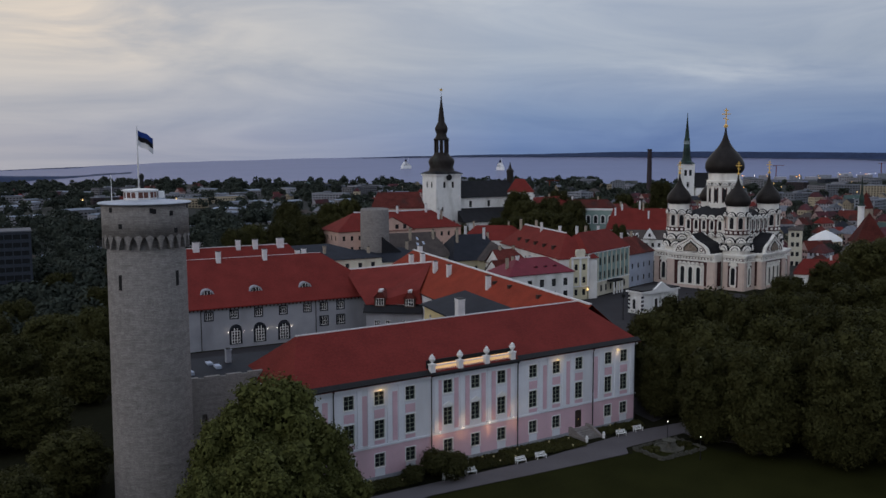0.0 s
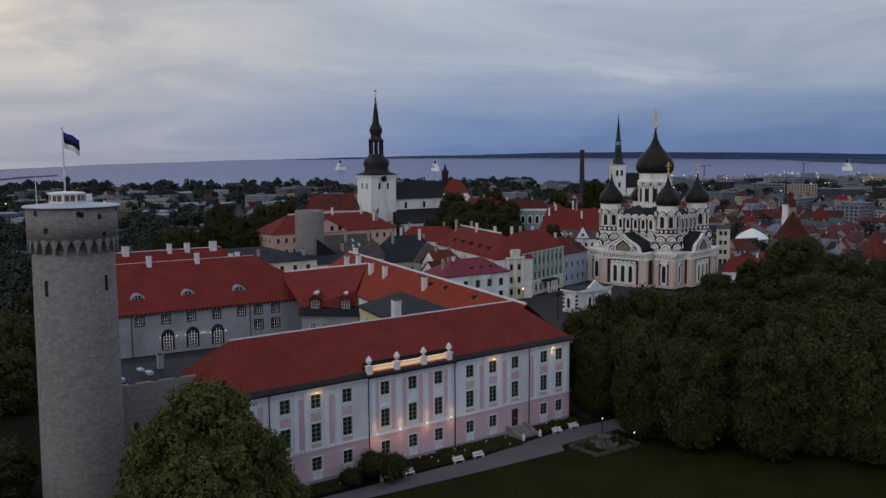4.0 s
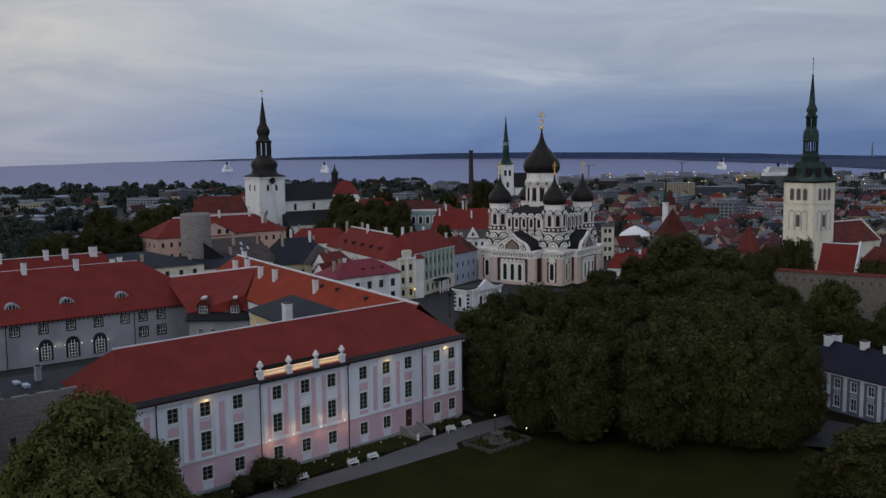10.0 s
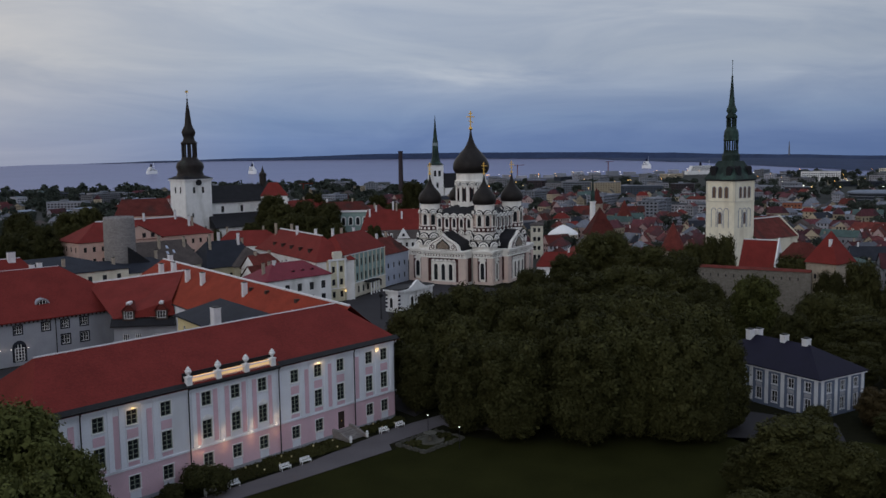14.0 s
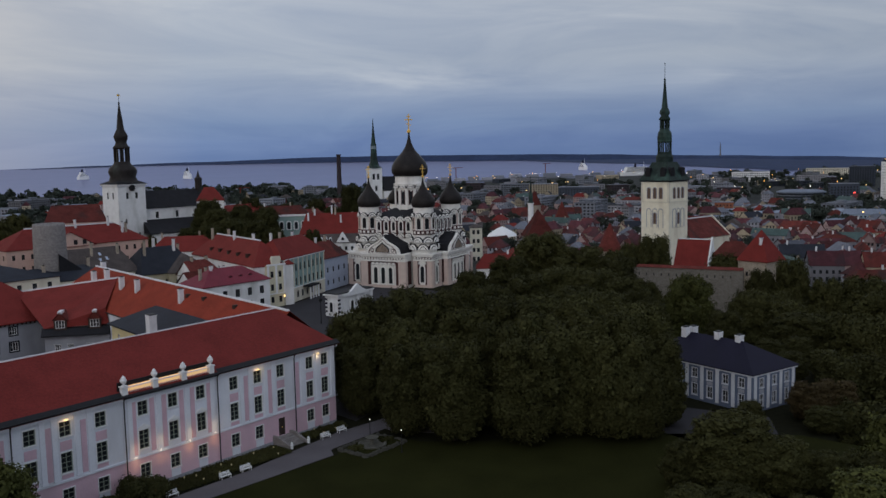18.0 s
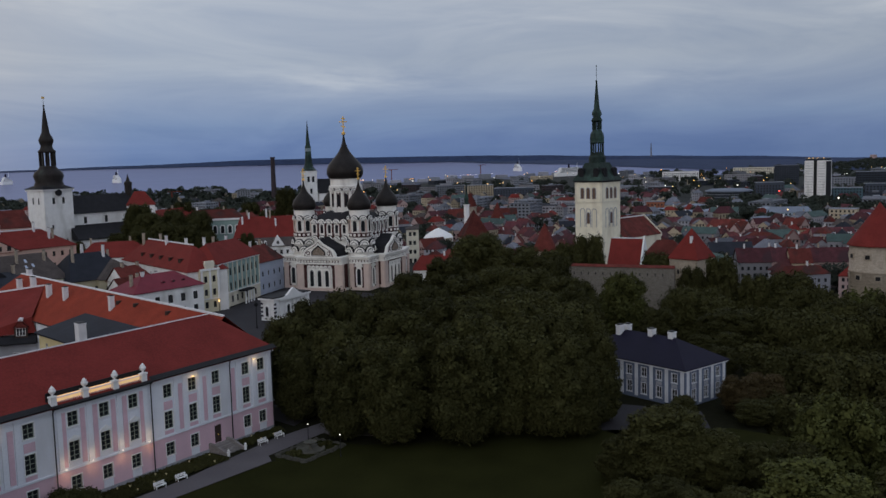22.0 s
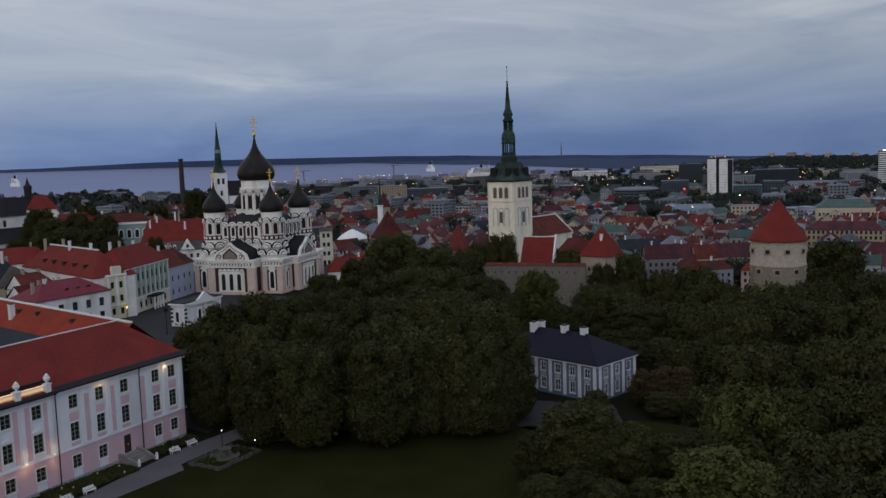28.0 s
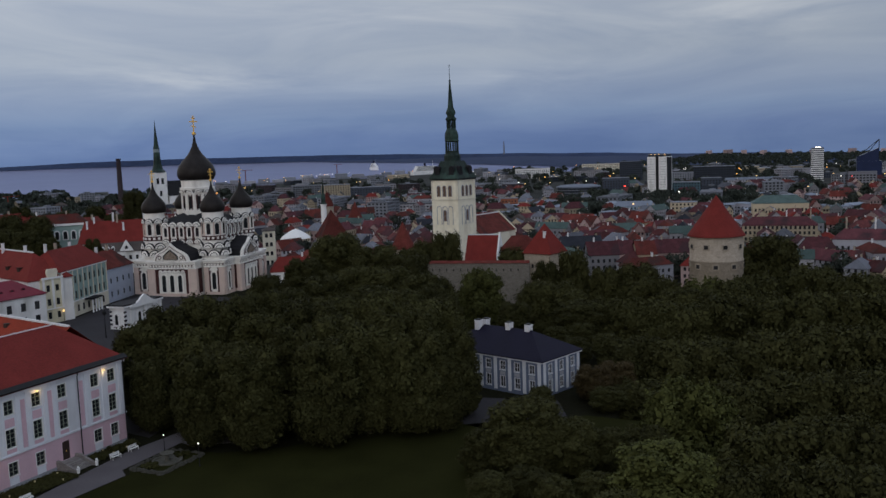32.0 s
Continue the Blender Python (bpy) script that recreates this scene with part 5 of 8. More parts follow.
# white porch building before the western front
porch = thing("gate_pavilion", (182.2, 200.0, 0), 6, "small white pavilion with moulded gable and dark flat roof", "pavilion")
g = Geo()
g.m = side("s", 16, 5)
g.panel(16, 6.8, [(5.6, 1.6, 7.0, 4.2), (10.2, 1.6, 11.6, 4.2)], 0.4, pane_slot=1)
for w in "enw":
    g.m = side(w, 16, 5)
    g.panel(16 if w == "n" else 5, 6.8, [], 0.4, pane_slot=1)
part("wall", g, (WHITE, GLASS), porch)
part("roof", Geo().box(-0.5, -0.5, 6.8, 16.5, 5.5, 7.15), DARKROOF, porch)
part("cornice", Geo().box(-0.6, -0.6, 6.3, 16.6, -0.002, 6.8).box(-0.6, 0, 6.3, -0.002, 5.5, 6.8), WHITEP, porch)
part("gable", Geo().slab([(2.0, 5.9), (14.0, 5.9), (13.8, 6.6), (12.2, 7.0), (10.8, 7.6), (9.6, 8.5), (8.4, 9.2), (7.2, 8.5), (6.0, 7.6), (4.6, 7.0), (2.2, 6.6)], -0.75, -0.05), WHITEP, porch)
for x in (0.4, 3.2, 9.2, 12.8, 15.6):
    part("pier", Geo().box(x - 0.55, -0.3, 0, x + 0.55, 0, 6.3), WHITEP, porch)
for z in (1.2, 2.4, 3.6, 4.8):
    part("quoin", Geo().box(-0.35, -0.4, z, 0.75, -0.31, z + 0.6), NAVY, porch)
    part("quoin", Geo().box(-0.1, 4.2, z, -0.002, 4.9, z + 0.6), NAVY, porch)
arched(porch, pose(6.3, -0.05, 1.4), 1.5, 3.0, WHITEP)
arched(porch, pose(0, 2.5, 1.4, 0, 0, -90), 1.3, 3.0, WHITEP)

# ---- the white church with the baroque spire ----
mary = thing("spired_church", (248.7, 433.7, 0), 0, "white medieval church with black roofs and a dark baroque spire", "church")
g = Geo()
for w in "senw":
    g.m = pose(-7.7, -7.7, 0) @ side(w, 15.4, 15.4)
    g.panel(15.4, 35.2, [(4.4, 28.6, 5.8, 31.8), (9.6, 28.6, 11.0, 31.8), (3.4, 16.0, 4.4, 18.2), (10.6, 9, 11.6, 11)], 0.6, z0=-4.0, pane_slot=1)
part("church_tower", g, (WHITE, GLASS), mary)
part("cornice", Geo().box(-8.3, -8.3, 35.2, 8.3, 8.3, 36.2), WHITEP, mary)
part("tower_roof", Geo().hip(-8.4, -8.4, 8.4, 8.4, 36.2, 39.5, 6, 6, 0.2, 0.1), DARKROOF, mary)
part("clock", Geo().slab([(1.6 * math.cos(j * math.pi / 12), 34.2 + 1.6 * math.sin(j * math.pi / 12)) for j in range(24)], -8.5, -7.72), DARKPAINT, mary, "dark clock face")
SP = [(12.5, 372), (7.4, 368), (7.0, 358), (6.4, 345), (7.2, 325), (6.7, 312), (4.9, 300), (4.0, 290), (4.0, 286)]
part("spire_bulb", Geo().lathe([(r if r < 12 else 8.2, 36.2 + (372 - y) * 0.1318) for r, y in SP], 24), BROWNCOPPER, mary, smooth=True)
for a in range(8):
    c, s = 3.4 * math.cos(a * math.pi / 4 + 0.39), 3.4 * math.sin(a * math.pi / 4 + 0.39)
    part("lantern_post", Geo().box(c - 0.45, s - 0.45, 47.4, c + 0.45, s + 0.45, 54.4), BROWNCOPPER, mary)
part("spire", Geo().lathe([(r, 36.2 + (372 - y) * 0.1318) for r, y in [(4.1, 236), (4.3, 230), (3.2, 222), (2.7, 210), (3.3, 198), (3.6, 188), (3.0, 176), (1.9, 160), (1.3, 120), (0.35, 66), (0.3, 62), (0.55, 58), (0.1, 54), (0.08, 22)]], 20), BROWNCOPPER, mary, "dark brown copper needle spire", smooth=True)
part("weather_vane", Geo().box(-0.9, -0.05, 81.0, 0.7, 0.05, 82.0), GOLD, mary)
g = Geo()
hs = [(x - 0.9, 17.5, x + 0.9, 21.0) for x in (7, 19, 31)]
g.m = pose(8, -6, 0)
g.panel(40, 23.0, hs, 0.5, z0=9.0, pane_slot=1)
part("nave_wall", g.box(0, 0.5, 0, 40, 14, 23.0), (WHITE, GLASS), mary)
part("nave_roof", Geo().hip(8, -6.5, 48, 8.5, 23.0, 31.8, 0, 0, 0.4, 0.2), DARKROOF, mary)
part("aisle_roof", Geo().put([(4, -17, 10.4), (54, -17, 10.4), (50, -6, 17.0), (6, -6, 17.0), (4, -17, 10.0), (54, -17, 10.0), (50, -6, 10), (6, -6, 10)], [(0, 1, 2, 3), (1, 5, 6, 2), (0, 3, 7, 4), (0, 4, 5, 1), (4, 7, 6, 5), (2, 6, 7, 3)]), DARKROOF, mary)
g = Geo()
g.m = pose(5, -16.5, 0)
g.panel(48, 10.0, [(x - 1.1, 2.5, x + 1.1, 7.8) for x in (8, 20, 32, 43)], 0.5, pane_slot=1)
g.m = pose(53, -16.5, 0, 0, 0, 90)
g.panel(12, 10.0, [(4, 2.5, 6, 7.8)], 0.5, pane_slot=1)
part("aisle_wall", g, (WHITE, GLASS), mary)
part("ridge_turret", Geo().lathe([(1.9, 28), (1.9, 31.5), (2.1, 31.7), (2.1, 32.2), (2.0, 32.4), (1.9, 36), (2.2, 36.2), (2.0, 37.5), (1.0, 38.5), (0.4, 40.5), (0.1, 42)], 10, 46, 1), BROWNCOPPER, mary)

# ---- the town church with the tall spire ----
NX, NY = 391.5, 200.8
nig = thing("tower_church", (NX, NY, -22), -7.5, "cream medieval church tower with green copper spire and red-roofed nave", "church")
HW, TOPZ = 7.6, 55.0
g = Geo()
for w in "senw":
    g.m = pose(-HW, -HW, 0) @ side(w, 2 * HW, 2 * HW)
    g.panel(2 * HW, TOPZ, [], 0.6, pane_slot=1)
LOUVRE = mat("brown_louvre_boards", (0.15, 0.10, 0.075), 0.8, 0.3, 1.0, 6.0, 0.2, rows=0.3)
part("church_tower", g, (mat("pale_cream_render", (0.84, 0.79, 0.64), 0.9, 0.12, 0.4, 5.0, 0.08, stain=(0.68, 0.62, 0.48)), LOUVRE), nig)
for k in range(4):
    m = pose(0, 0, 0, 0, 0, 90 * k)
    for x, w, h, z in ((-3.3, 1.7, 5.0, 47.2), (0, 1.7, 5.0, 47.2), (3.3, 1.7, 5.0, 47.2), (0, 1.5, 5.2, 35.4)):
        g = Geo()
        g.m = m
        g.slab(arch_outline(w, h, 8, x, z), -HW - 0.05, -HW + 0.1)
        part("louvre_window", g, LOUVRE, nig)
    for x, w, h, z in ((0, 2.3, 8.6, 33.8), (-3.3, 2.3, 8.6, 33.8), (3.3, 2.3, 8.6, 33.8), (-3.3, 1.7, 5.0, 47.2), (0, 1.7, 5.0, 47.2), (3.3, 1.7, 5.0, 47.2), (0, 1.5, 5.2, 35.4)):
        o, i = arch_outline(w + 0.5, h + 0.3, 8, x, z), arch_outline(w, h, 8, x, z)
        n = len(o)
        g = Geo()
        g.m = m
        g.put([(x2, -HW - 0.16, z) for x2, z in o] + [(x2, -HW - 0.16, z) for x2, z in i] + [(x2, -HW, z) for x2, z in o] + [(x2, -HW, z) for x2, z in i], [f for q in range(n) for j in [(q + 1) % n] for f in ((q, j, n + j, n + q), (j, q, 2 * n + q, 2 * n + j), (n + q, n + j, 3 * n + j, 3 * n + q))])
        part("blind_arch", g, GREYW, nig)
    g = Geo()
    g.m = m
    g.box(-HW - 0.2, -HW - 0.25, 45.4, HW + 0.2, -HW, 45.9)
    part("string_course", g, CREAM, nig)
    for x in (-HW + 0.5, HW - 0.5):
        g = Geo()
        g.m = m
        g.box(x - 0.4, -HW - 0.14, 45.9, x + 0.4, -HW, TOPZ)
        part("pilaster", g, CREAM, nig)
part("cornice", Geo().box(-HW - 0.5, -HW - 0.5, TOPZ, HW + 0.5, HW + 0.5, TOPZ + 0.6), DARKROOF, nig)
Q = [(HW + 0.9, 55.6), (HW + 0.5, 56.4), (HW - 0.9, 58.8), (5.2, 61.6), (4.1, 64.0)]
g = Geo()
for (r0, z0), (r1, z1) in zip(Q, Q[1:]):
    g.put([(-r0, -r0, z0), (r0, -r0, z0), (r0, r0, z0), (-r0, r0, z0), (-r1, -r1, z1), (r1, -r1, z1), (r1, r1, z1), (-r1, r1, z1)], [(0, 1, 5, 4), (1, 2, 6, 5), (2, 3, 7, 6), (3, 0, 4, 7), (7, 6, 5, 4)])
part("tower_roof", g, COPPER, nig, "dark green copper mansard roof")
for k in range(4):
    for x in (-4.1, 4.1):
        g = Geo()
        g.m = pose(0, 0, 0, 0, 0, 90 * k) @ pose(x, -HW + 0.1, 56.8)
        g.slab(arch_outline(2.7, 4.9), 0, 3.4)
        part("roof_dormer", g, DARKROOF, nig)
part("spire_lower", Geo().lathe([(4.1, 63.0), (4.0, 66.5), (3.4, 67.6), (3.3, 68.8)], 16), COPPER, nig)
for a in range(8):
    c, s = 2.9 * math.cos(a * math.pi / 4 + 0.39), 2.9 * math.sin(a * math.pi / 4 + 0.39)
    part("lantern_post", Geo().box(c - 0.27, s - 0.27, 68.6, c + 0.27, s + 0.27, 73.2), COPPER, nig)
part("spire_middle", Geo().lathe([(3.1, 73.0), (3.5, 73.5), (3.3, 74.2), (3.4, 75.6), (3.1, 77.6), (2.4, 78.8), (2.1, 79.6)], 16), COPPER, nig)
for a in range(8):
    c, s = 1.95 * math.cos(a * math.pi / 4 + 0.39), 1.95 * math.sin(a * math.pi / 4 + 0.39)
    part("lantern_post", Geo().box(c - 0.26, s - 0.26, 79.5, c + 0.26, s + 0.26, 83.5), COPPER, nig)
part("spire", Geo().lathe([(2.4, 83.4), (2.7, 83.9), (1.7, 85.4), (2.4, 86.8), (2.1, 87.8), (1.4, 89.4), (0.9, 95), (0.35, 101.5), (0.5, 102.2), (0.12, 102.8), (0.1, 109), (0.3, 109.4), (0.05, 109.8)], 14), COPPER, nig, "green copper needle spire", smooth=True)
part("nave", Geo().box(HW, -10.0, 0, HW + 33, 10.0, 27.5), CREAM, nig)
part("nave_roof", Geo().hip(HW, -10.0, HW + 32.6, 10.0, 27.5, 36.2, 0, 0, 0.4, 0.2), OLDRED, nig)
part("ridge_cap", Geo().box(HW, -0.3, 36.0, HW + 32.4, 0.3, 36.5), CHIM, nig)
g = Geo()
g.m = pose(HW + 32.6, 0, 0, 0, 0, 90)
part("nave_gable", g.slab([(-10.5, 26), (10.5, 26), (10.5, 27.8), (0, 37.0), (-10.5, 27.8)], -0.6, 0.0), CREAM, nig, "pale coped gable")
part("choir", Geo().box(HW + 33.4, -6, 0, HW + 43, 6, 20), CREAM, nig)
part("choir_roof", Geo().hip(HW + 33.4, -6, HW + 43, 6, 20, 25, 0, 4, 0.4, 0.2), RED, nig)
chapel = thing("gabled_chapel", (340.2, 169.9, -22), -79, "small church annex with bright red tiled roof and white gable", "church")
part("wall", Geo().box(0, 0, 0, 13, 13, 22.4), WHITE, chapel)
part("roof", Geo().hip(0, 0, 12.8, 13, 22.4, 33.0, 0, 0, 0.4, 0.2), RED, chapel)
part("gable", Geo().put([(13.2, -0.8, 22), (13.8, -0.8, 22), (13.8, 6.5, 34.2), (13.2, 6.5, 34.2), (13.2, 13.8, 22), (13.8, 13.8, 22)], [(0, 1, 2, 3), (3, 2, 5, 4), (0, 3, 4), (1, 5, 2), (0, 4, 5, 1)]), WHITEP, chapel)
part("ridge_cap", Geo().box(0, 6.2, 32.9, 13.2, 6.8, 33.3), CHIM, chapel)
part("end_wall", Geo().box(13.2, -0.6, 0, 13.8, 13.6, 22), WHITE, chapel)

house_annex = thing("church_annex", (*at(65.7, 342)[:2], -22), -70, "low cream church annex with red hip roof", "church")
part("wall", Geo().box(0, 0, 0, 14, 11, 31.0), CREAM, house_annex)
part("roof", Geo().hip(0, 0, 14, 11, 31.0, 36.0, 4, 4, 0.4, 0.2), OLDRED, house_annex)

# ---- farthest spire and the tall chimney stack ----
PALEBAND = mat("pale_copper_sheet", (0.22, 0.27, 0.29), 0.6, 0.2, 0.2, 2.0, 0.05)
olaf = thing("far_church", at(44.87, 1300, -22), -30, "distant white church tower with a slim green spire", "church")
g = Geo()
g.m = pose(-10.5, -10.5, 0)
for w in "senw":
    g.m = pose(-9, -9, 0) @ side(w, 18, 18)
    g.panel(18, 52, [(4, 36, 7.5, 44), (10.5, 36, 14, 44), (7.5, 20, 10.5, 27)], 0.8, pane_slot=1)
part("church_tower", g, (WHITE, GLASS), olaf)
part("spire", Geo().lathe([(11.4, 52), (7.2, 56), (5.2, 63), (3.7, 84), (4.1, 85), (3.2, 88), (1.4, 106), (0.5, 117), (0.2, 122)], 8, turn=math.pi / 8), COPPER, olaf)
part("spire_band", Geo().lathe([(4.35, 79), (4.25, 83.6)], 8, turn=math.pi / 8), PALEBAND, olaf, "pale patched band of the spire")
part("nave", Geo().box(10.5, -12, 0, 52, 12, 20), WHITE, olaf)
part("nave_roof", Geo().hip(10.5, -12, 52, 12, 20, 40, 0, 0, 0.5, 0.3), DARKROOF, olaf)
stack = thing("chimney_stack", at(42.68, 1500, -20), 0, "tall dark brick factory chimney stack", "chimney")
part("shaft", Geo().lathe([(4.4, 0), (3.4, 60), (3.2, 68), (3.8, 68.5), (3.8, 71)], 20), STACKBRICK, stack)

# ---- town wall, its square tower and the round cannon tower ----
wa, wb = Vector(at(60.6, 340)), Vector(at(67.5, 331))
tw = thing("town_wall", (wa.x, wa.y, -14), math.degrees(math.atan2(wb.y - wa.y, wb.x - wa.x)), "high grey limestone town wall with tiled coping", "wall", kind="structure")
wl = (wb - wa).length
g = Geo()
g.m = pose(0, 2.0, 0) @ pose(0, 0, 0)
g.m = Matrix.Identity(4)
g.box(0, -1.0, -9, wl, 1.0, 19.4)
part("masonry", g, WALLSTONE, tw)
part("coping", Geo().put([(0, -1.4, 19.4), (wl, -1.4, 19.4), (wl, 1.4, 19.4), (0, 1.4, 19.4), (0, 0, 20.3), (wl, 0, 20.3)], [(0, 1, 5, 4), (2, 3, 4, 5), (1, 2, 5), (3, 0, 4), (3, 2, 1, 0)]), OLDRED, tw)
for k in range(14):
    part("loophole", Geo().box(2.0 + 2.7 * k, -1.06, 16.4, 2.35 + 2.7 * k, -0.999, 17.4), DARKPAINT, tw)
maid = thing("wall_tower", at(68.5, 337, -14), -10, "square pale stone wall tower with steep red pyramid roof", "tower")
g = Geo()
for w in "senw":
    g.m = pose(-5.6, -5.6, 0) @ side(w, 11.2, 11.2)
    g.panel(11.2, 22.6, [(3.0, 17.0, 4.0, 18.6), (7.4, 17.0, 8.4, 18.6)], 0.5, pane_slot=1)
part("wall", g, (KSTONE, GLASS), maid)
part("roof", Geo().hip(-5.6, -5.6, 5.6, 5.6, 22.6, 33.2, 5.5, 5.5, 0.5, 0.2), RED, maid)
chimney(maid, -2.6, -1.5, 26, 30.4, 0.9, 0.9)
part("footing", Geo().box(-5.9, -5.9, -9, 5.9, 5.9, 0), KSTONE, maid)
kiek = thing("cannon_tower", at(78.9, 300, -20), 0, "stout round pale limestone tower with red cone roof", "tower")
part("shaft", Geo().lathe([(8.9, 0), (8.5, 14), (8.2, 29.4), (8.45, 29.6), (8.45, 30.1), (8.2, 30.3), (8.2, 37.8)], 48), KSTONE, kiek, smooth=True)
part("roof", Geo().lathe([(8.2, 37.4), (8.9, 37.5), (8.8, 37.9), (4.4, 44.0), (0.1, 50.2)], 48), RED, kiek)
HOLE = Geo().box(-0.65, -0.15, -0.6, 0.65, 0.6, 0.6).data("gun_port", DARKPAINT)
RIM = Geo().box(-1.05, -0.1, -0.95, -0.65, 0.6, 0.95).box(0.65, -0.1, -0.95, 1.05, 0.6, 0.95).box(-0.65, -0.1, 0.6, 0.65, 0.6, 0.95).box(-0.65, -0.1, -0.95, 0.65, 0.6, -0.6).data("port_frame", KSTONE)
for a in range(9):
    for z, off in ((34.4, 0), (28.2, 20), (20.0, 5)):
        ob = part("port_frame", RIM, None, kiek, at=pose(0, 0, z, 0, 0, 40 * a + off - 60) @ pose(0, -8.35, 0))
        part("gun_port", HOLE, None, ob)

# ---- houses on the hill ----
def house(name, x, y, z, turn, w, d, h, rise, wall, roof, ins=(0, 0), along_="x", cols=(5, 3), rows=(1.6, 5.0), win=(1.1, 1.7), chims=(), label="", category="house", group="", over=0.4):
    """A block w by d with windows on all sides, a pitched roof and chimneys (x, y, top)."""
    t = thing(name, (x, y, z), turn, label, category, group)
    g = Geo()
    for s in "senw":
        length, n = (w, cols[0]) if s in "sn" else (d, cols[1])
        hs = [q for r in rows if r + win[1] < h for q in grid(length, n, win[0], r, win[1], 0.8)] if n else []
        g.m = side(s, w, d)
        g.panel(length, h, hs, 0.3, pane_slot=1)
        if rise and not (ins[0] if s in "sw" else ins[1]) and (s in "ew") == (along_ == "x"):
            g.put([(0, 0, h), (length, 0, h), (length / 2, 0, h + rise * 0.97)], [(0, 1, 2)])
    part("wall", g, (wall, GLASS), t)
    if rise:
        part("roof", Geo().hip(0, 0, w, d, h + 0.02, h + rise, *ins, over, 0.2, along=along_), roof, t)
    else:
        part("roof", Geo().box(-0.3, -0.3, h, w + 0.3, d + 0.3, h + 0.5), roof, t)
    for cx, cy, top in chims:
        chimney(t, cx, cy, h, top, 0.8, 0.7, CHIM if int(cx * 7 + w) % 3 else KSTONE)
    return t


# white house with the maroon roof, beside the castle
wh = house("white_house", 154.0, 227.3, 0, 0, 24.5, 13, 10.2, 4.4, WHITE, MAROON, (7, 6), cols=(5, 3), rows=(1.8, 5.9), win=(1.7, 2.4), chims=((7, 6, 15.4), (12.5, 7, 14.8), (2.5, 5.0, 15.0)), label="white rendered house with maroon sheet metal hip roof")
for x in (11.5, 15.2, 18.8):
    dm = part("dormer", Geo().slab([(-0.9, 0)] + [(0.9 * math.cos(k * math.pi / 6), 0.9 * math.sin(k * math.pi / 6)) for k in range(7)], 0, 2.4), MAROON, wh, at=pose(x, 2.2, 11.6))
    part("pane", Geo().slab([(-0.6, 0.1), (0.6, 0.1), (0.45, 0.5), (0, 0.65), (-0.45, 0.5)], -0.05, -0.001), GLASS, dm)
# large red-roofed house and its neighbours along the square
big = house("town_palace", 177.6, 233.6, 0, -14, 13.5, 56, 13.4, 7.4, WHITE, RED, (10, 8), "y", (0, 12), (2.0, 5.6, 9.4), (1.1, 1.9), ((5, 48, 22.8), (8, 40, 22.8), (6, 30, 22.8), (7, 16, 22.6)), "long pale town palace with high red hip roof")
part("ridge_cap", Geo().box(6.5, 10, 20.7, 7.0, 48, 21.05), CHIM, big)
for k in range(5):
    dm = part("dormer", Geo().box(1.6, 9 + 8 * k, 14.8, 4.0, 10.6 + 8 * k, 16.6), WOOD, big)
    part("dormer_roof", Geo().box(1.4, 8.8 + 8 * k, 16.6, 4.4, 10.8 + 8 * k, 16.8), OLDRED, dm)
front = thing("yellow_house", (180.9, 231.4, 0), -6, "pale yellow house front with white trim and curved gable", "house")
g = Geo()
hs = [(x - 0.6, z, x + 0.6, z + 2.0) for x in (1.8, 4.8) for z in (1.4, 5.4, 9.6)]
g.panel(6.6, 13.6, hs, 0.4, pane_slot=1)
g.box(0, 0.45, 0, 6.6, 4, 13.6)
part("wall", g, (mat("faded_yellow_render", (0.66, 0.62, 0.46), 0.9, 0.12, 0.4, 5.0, 0.08), GLASS), front)
for x in (0.3, 3.3, 6.3):
    part("pilaster", Geo().box(x - 0.35, -0.2, 4.4, x + 0.35, 0, 13.4), WHITEP, front)
part("cornice", Geo().box(-0.2, -0.35, 13.4, 6.8, 0, 14.0), WHITEP, front)
part("string_course", Geo().box(-0.1, -0.25, 4.2, 6.7, 0, 4.5), WHITEP, front)
part("gable", Geo().slab([(1.8, 14), (4.8, 14), (5.1, 15.6), (4.8, 16.4), (1.8, 16.4), (1.5, 15.6)], -0.3, 0.5), CREAM, front)
grn = house("green_house", 187.6, 231.4, 0, 22.5, 30, 13, 15.0, 6.0, GREEN, RED, (5, 4), "x", (9, 3), (5.4, 10.2), (1.2, 2.4), ((5, 7, 23), (12, 7.5, 22.6), (20, 7, 22.2)), "pale green classical house with red roof and pillared porch")
part("ground_floor", Geo().box(-0.05, -0.12, 0.0, 30.05, 0.0, 4.6), CREAM, grn, "yellow rendered ground floor")
for k in range(10):
    part("pilaster", Geo().box(0.15 + 3.25 * k, -0.22, 4.9, 0.55 + 3.25 * k, 0, 14.6), CREAM, grn)
part("string_course", Geo().box(-0.1, -0.3, 4.6, 30.1, 0, 4.9).box(-0.1, -0.35, 14.5, 30.1, 0, 15.0), WHITEP, grn)
for k in range(8):
    part("ground_window", Geo().box(1.8 + 3.4 * k, -0.16, 1.3, 2.9 + 3.4 * k, -0.121, 3.4), GLASS, grn)
part("porch_roof", Geo().box(13, -3.0, 4.2, 20, -0.3, 4.7), DARKROOF, grn)
for k in range(4):
    part("porch_column", Geo().lathe([(0.28, 0), (0.24, 4.2)], 10, 13.5 + 2.0 * k, -2.7), WHITEP, grn)
house("blue_house", 215.4, 243.2, 0, 18.6, 18, 12, 11.6, 5.4, BLUEW, OLDRED, (0, 3), "x", (4, 3), (1.8, 6.4), (1.1, 1.8), ((5, 6, 18.6), (12, 6, 18.8)), "pale blue house with dark red roof")
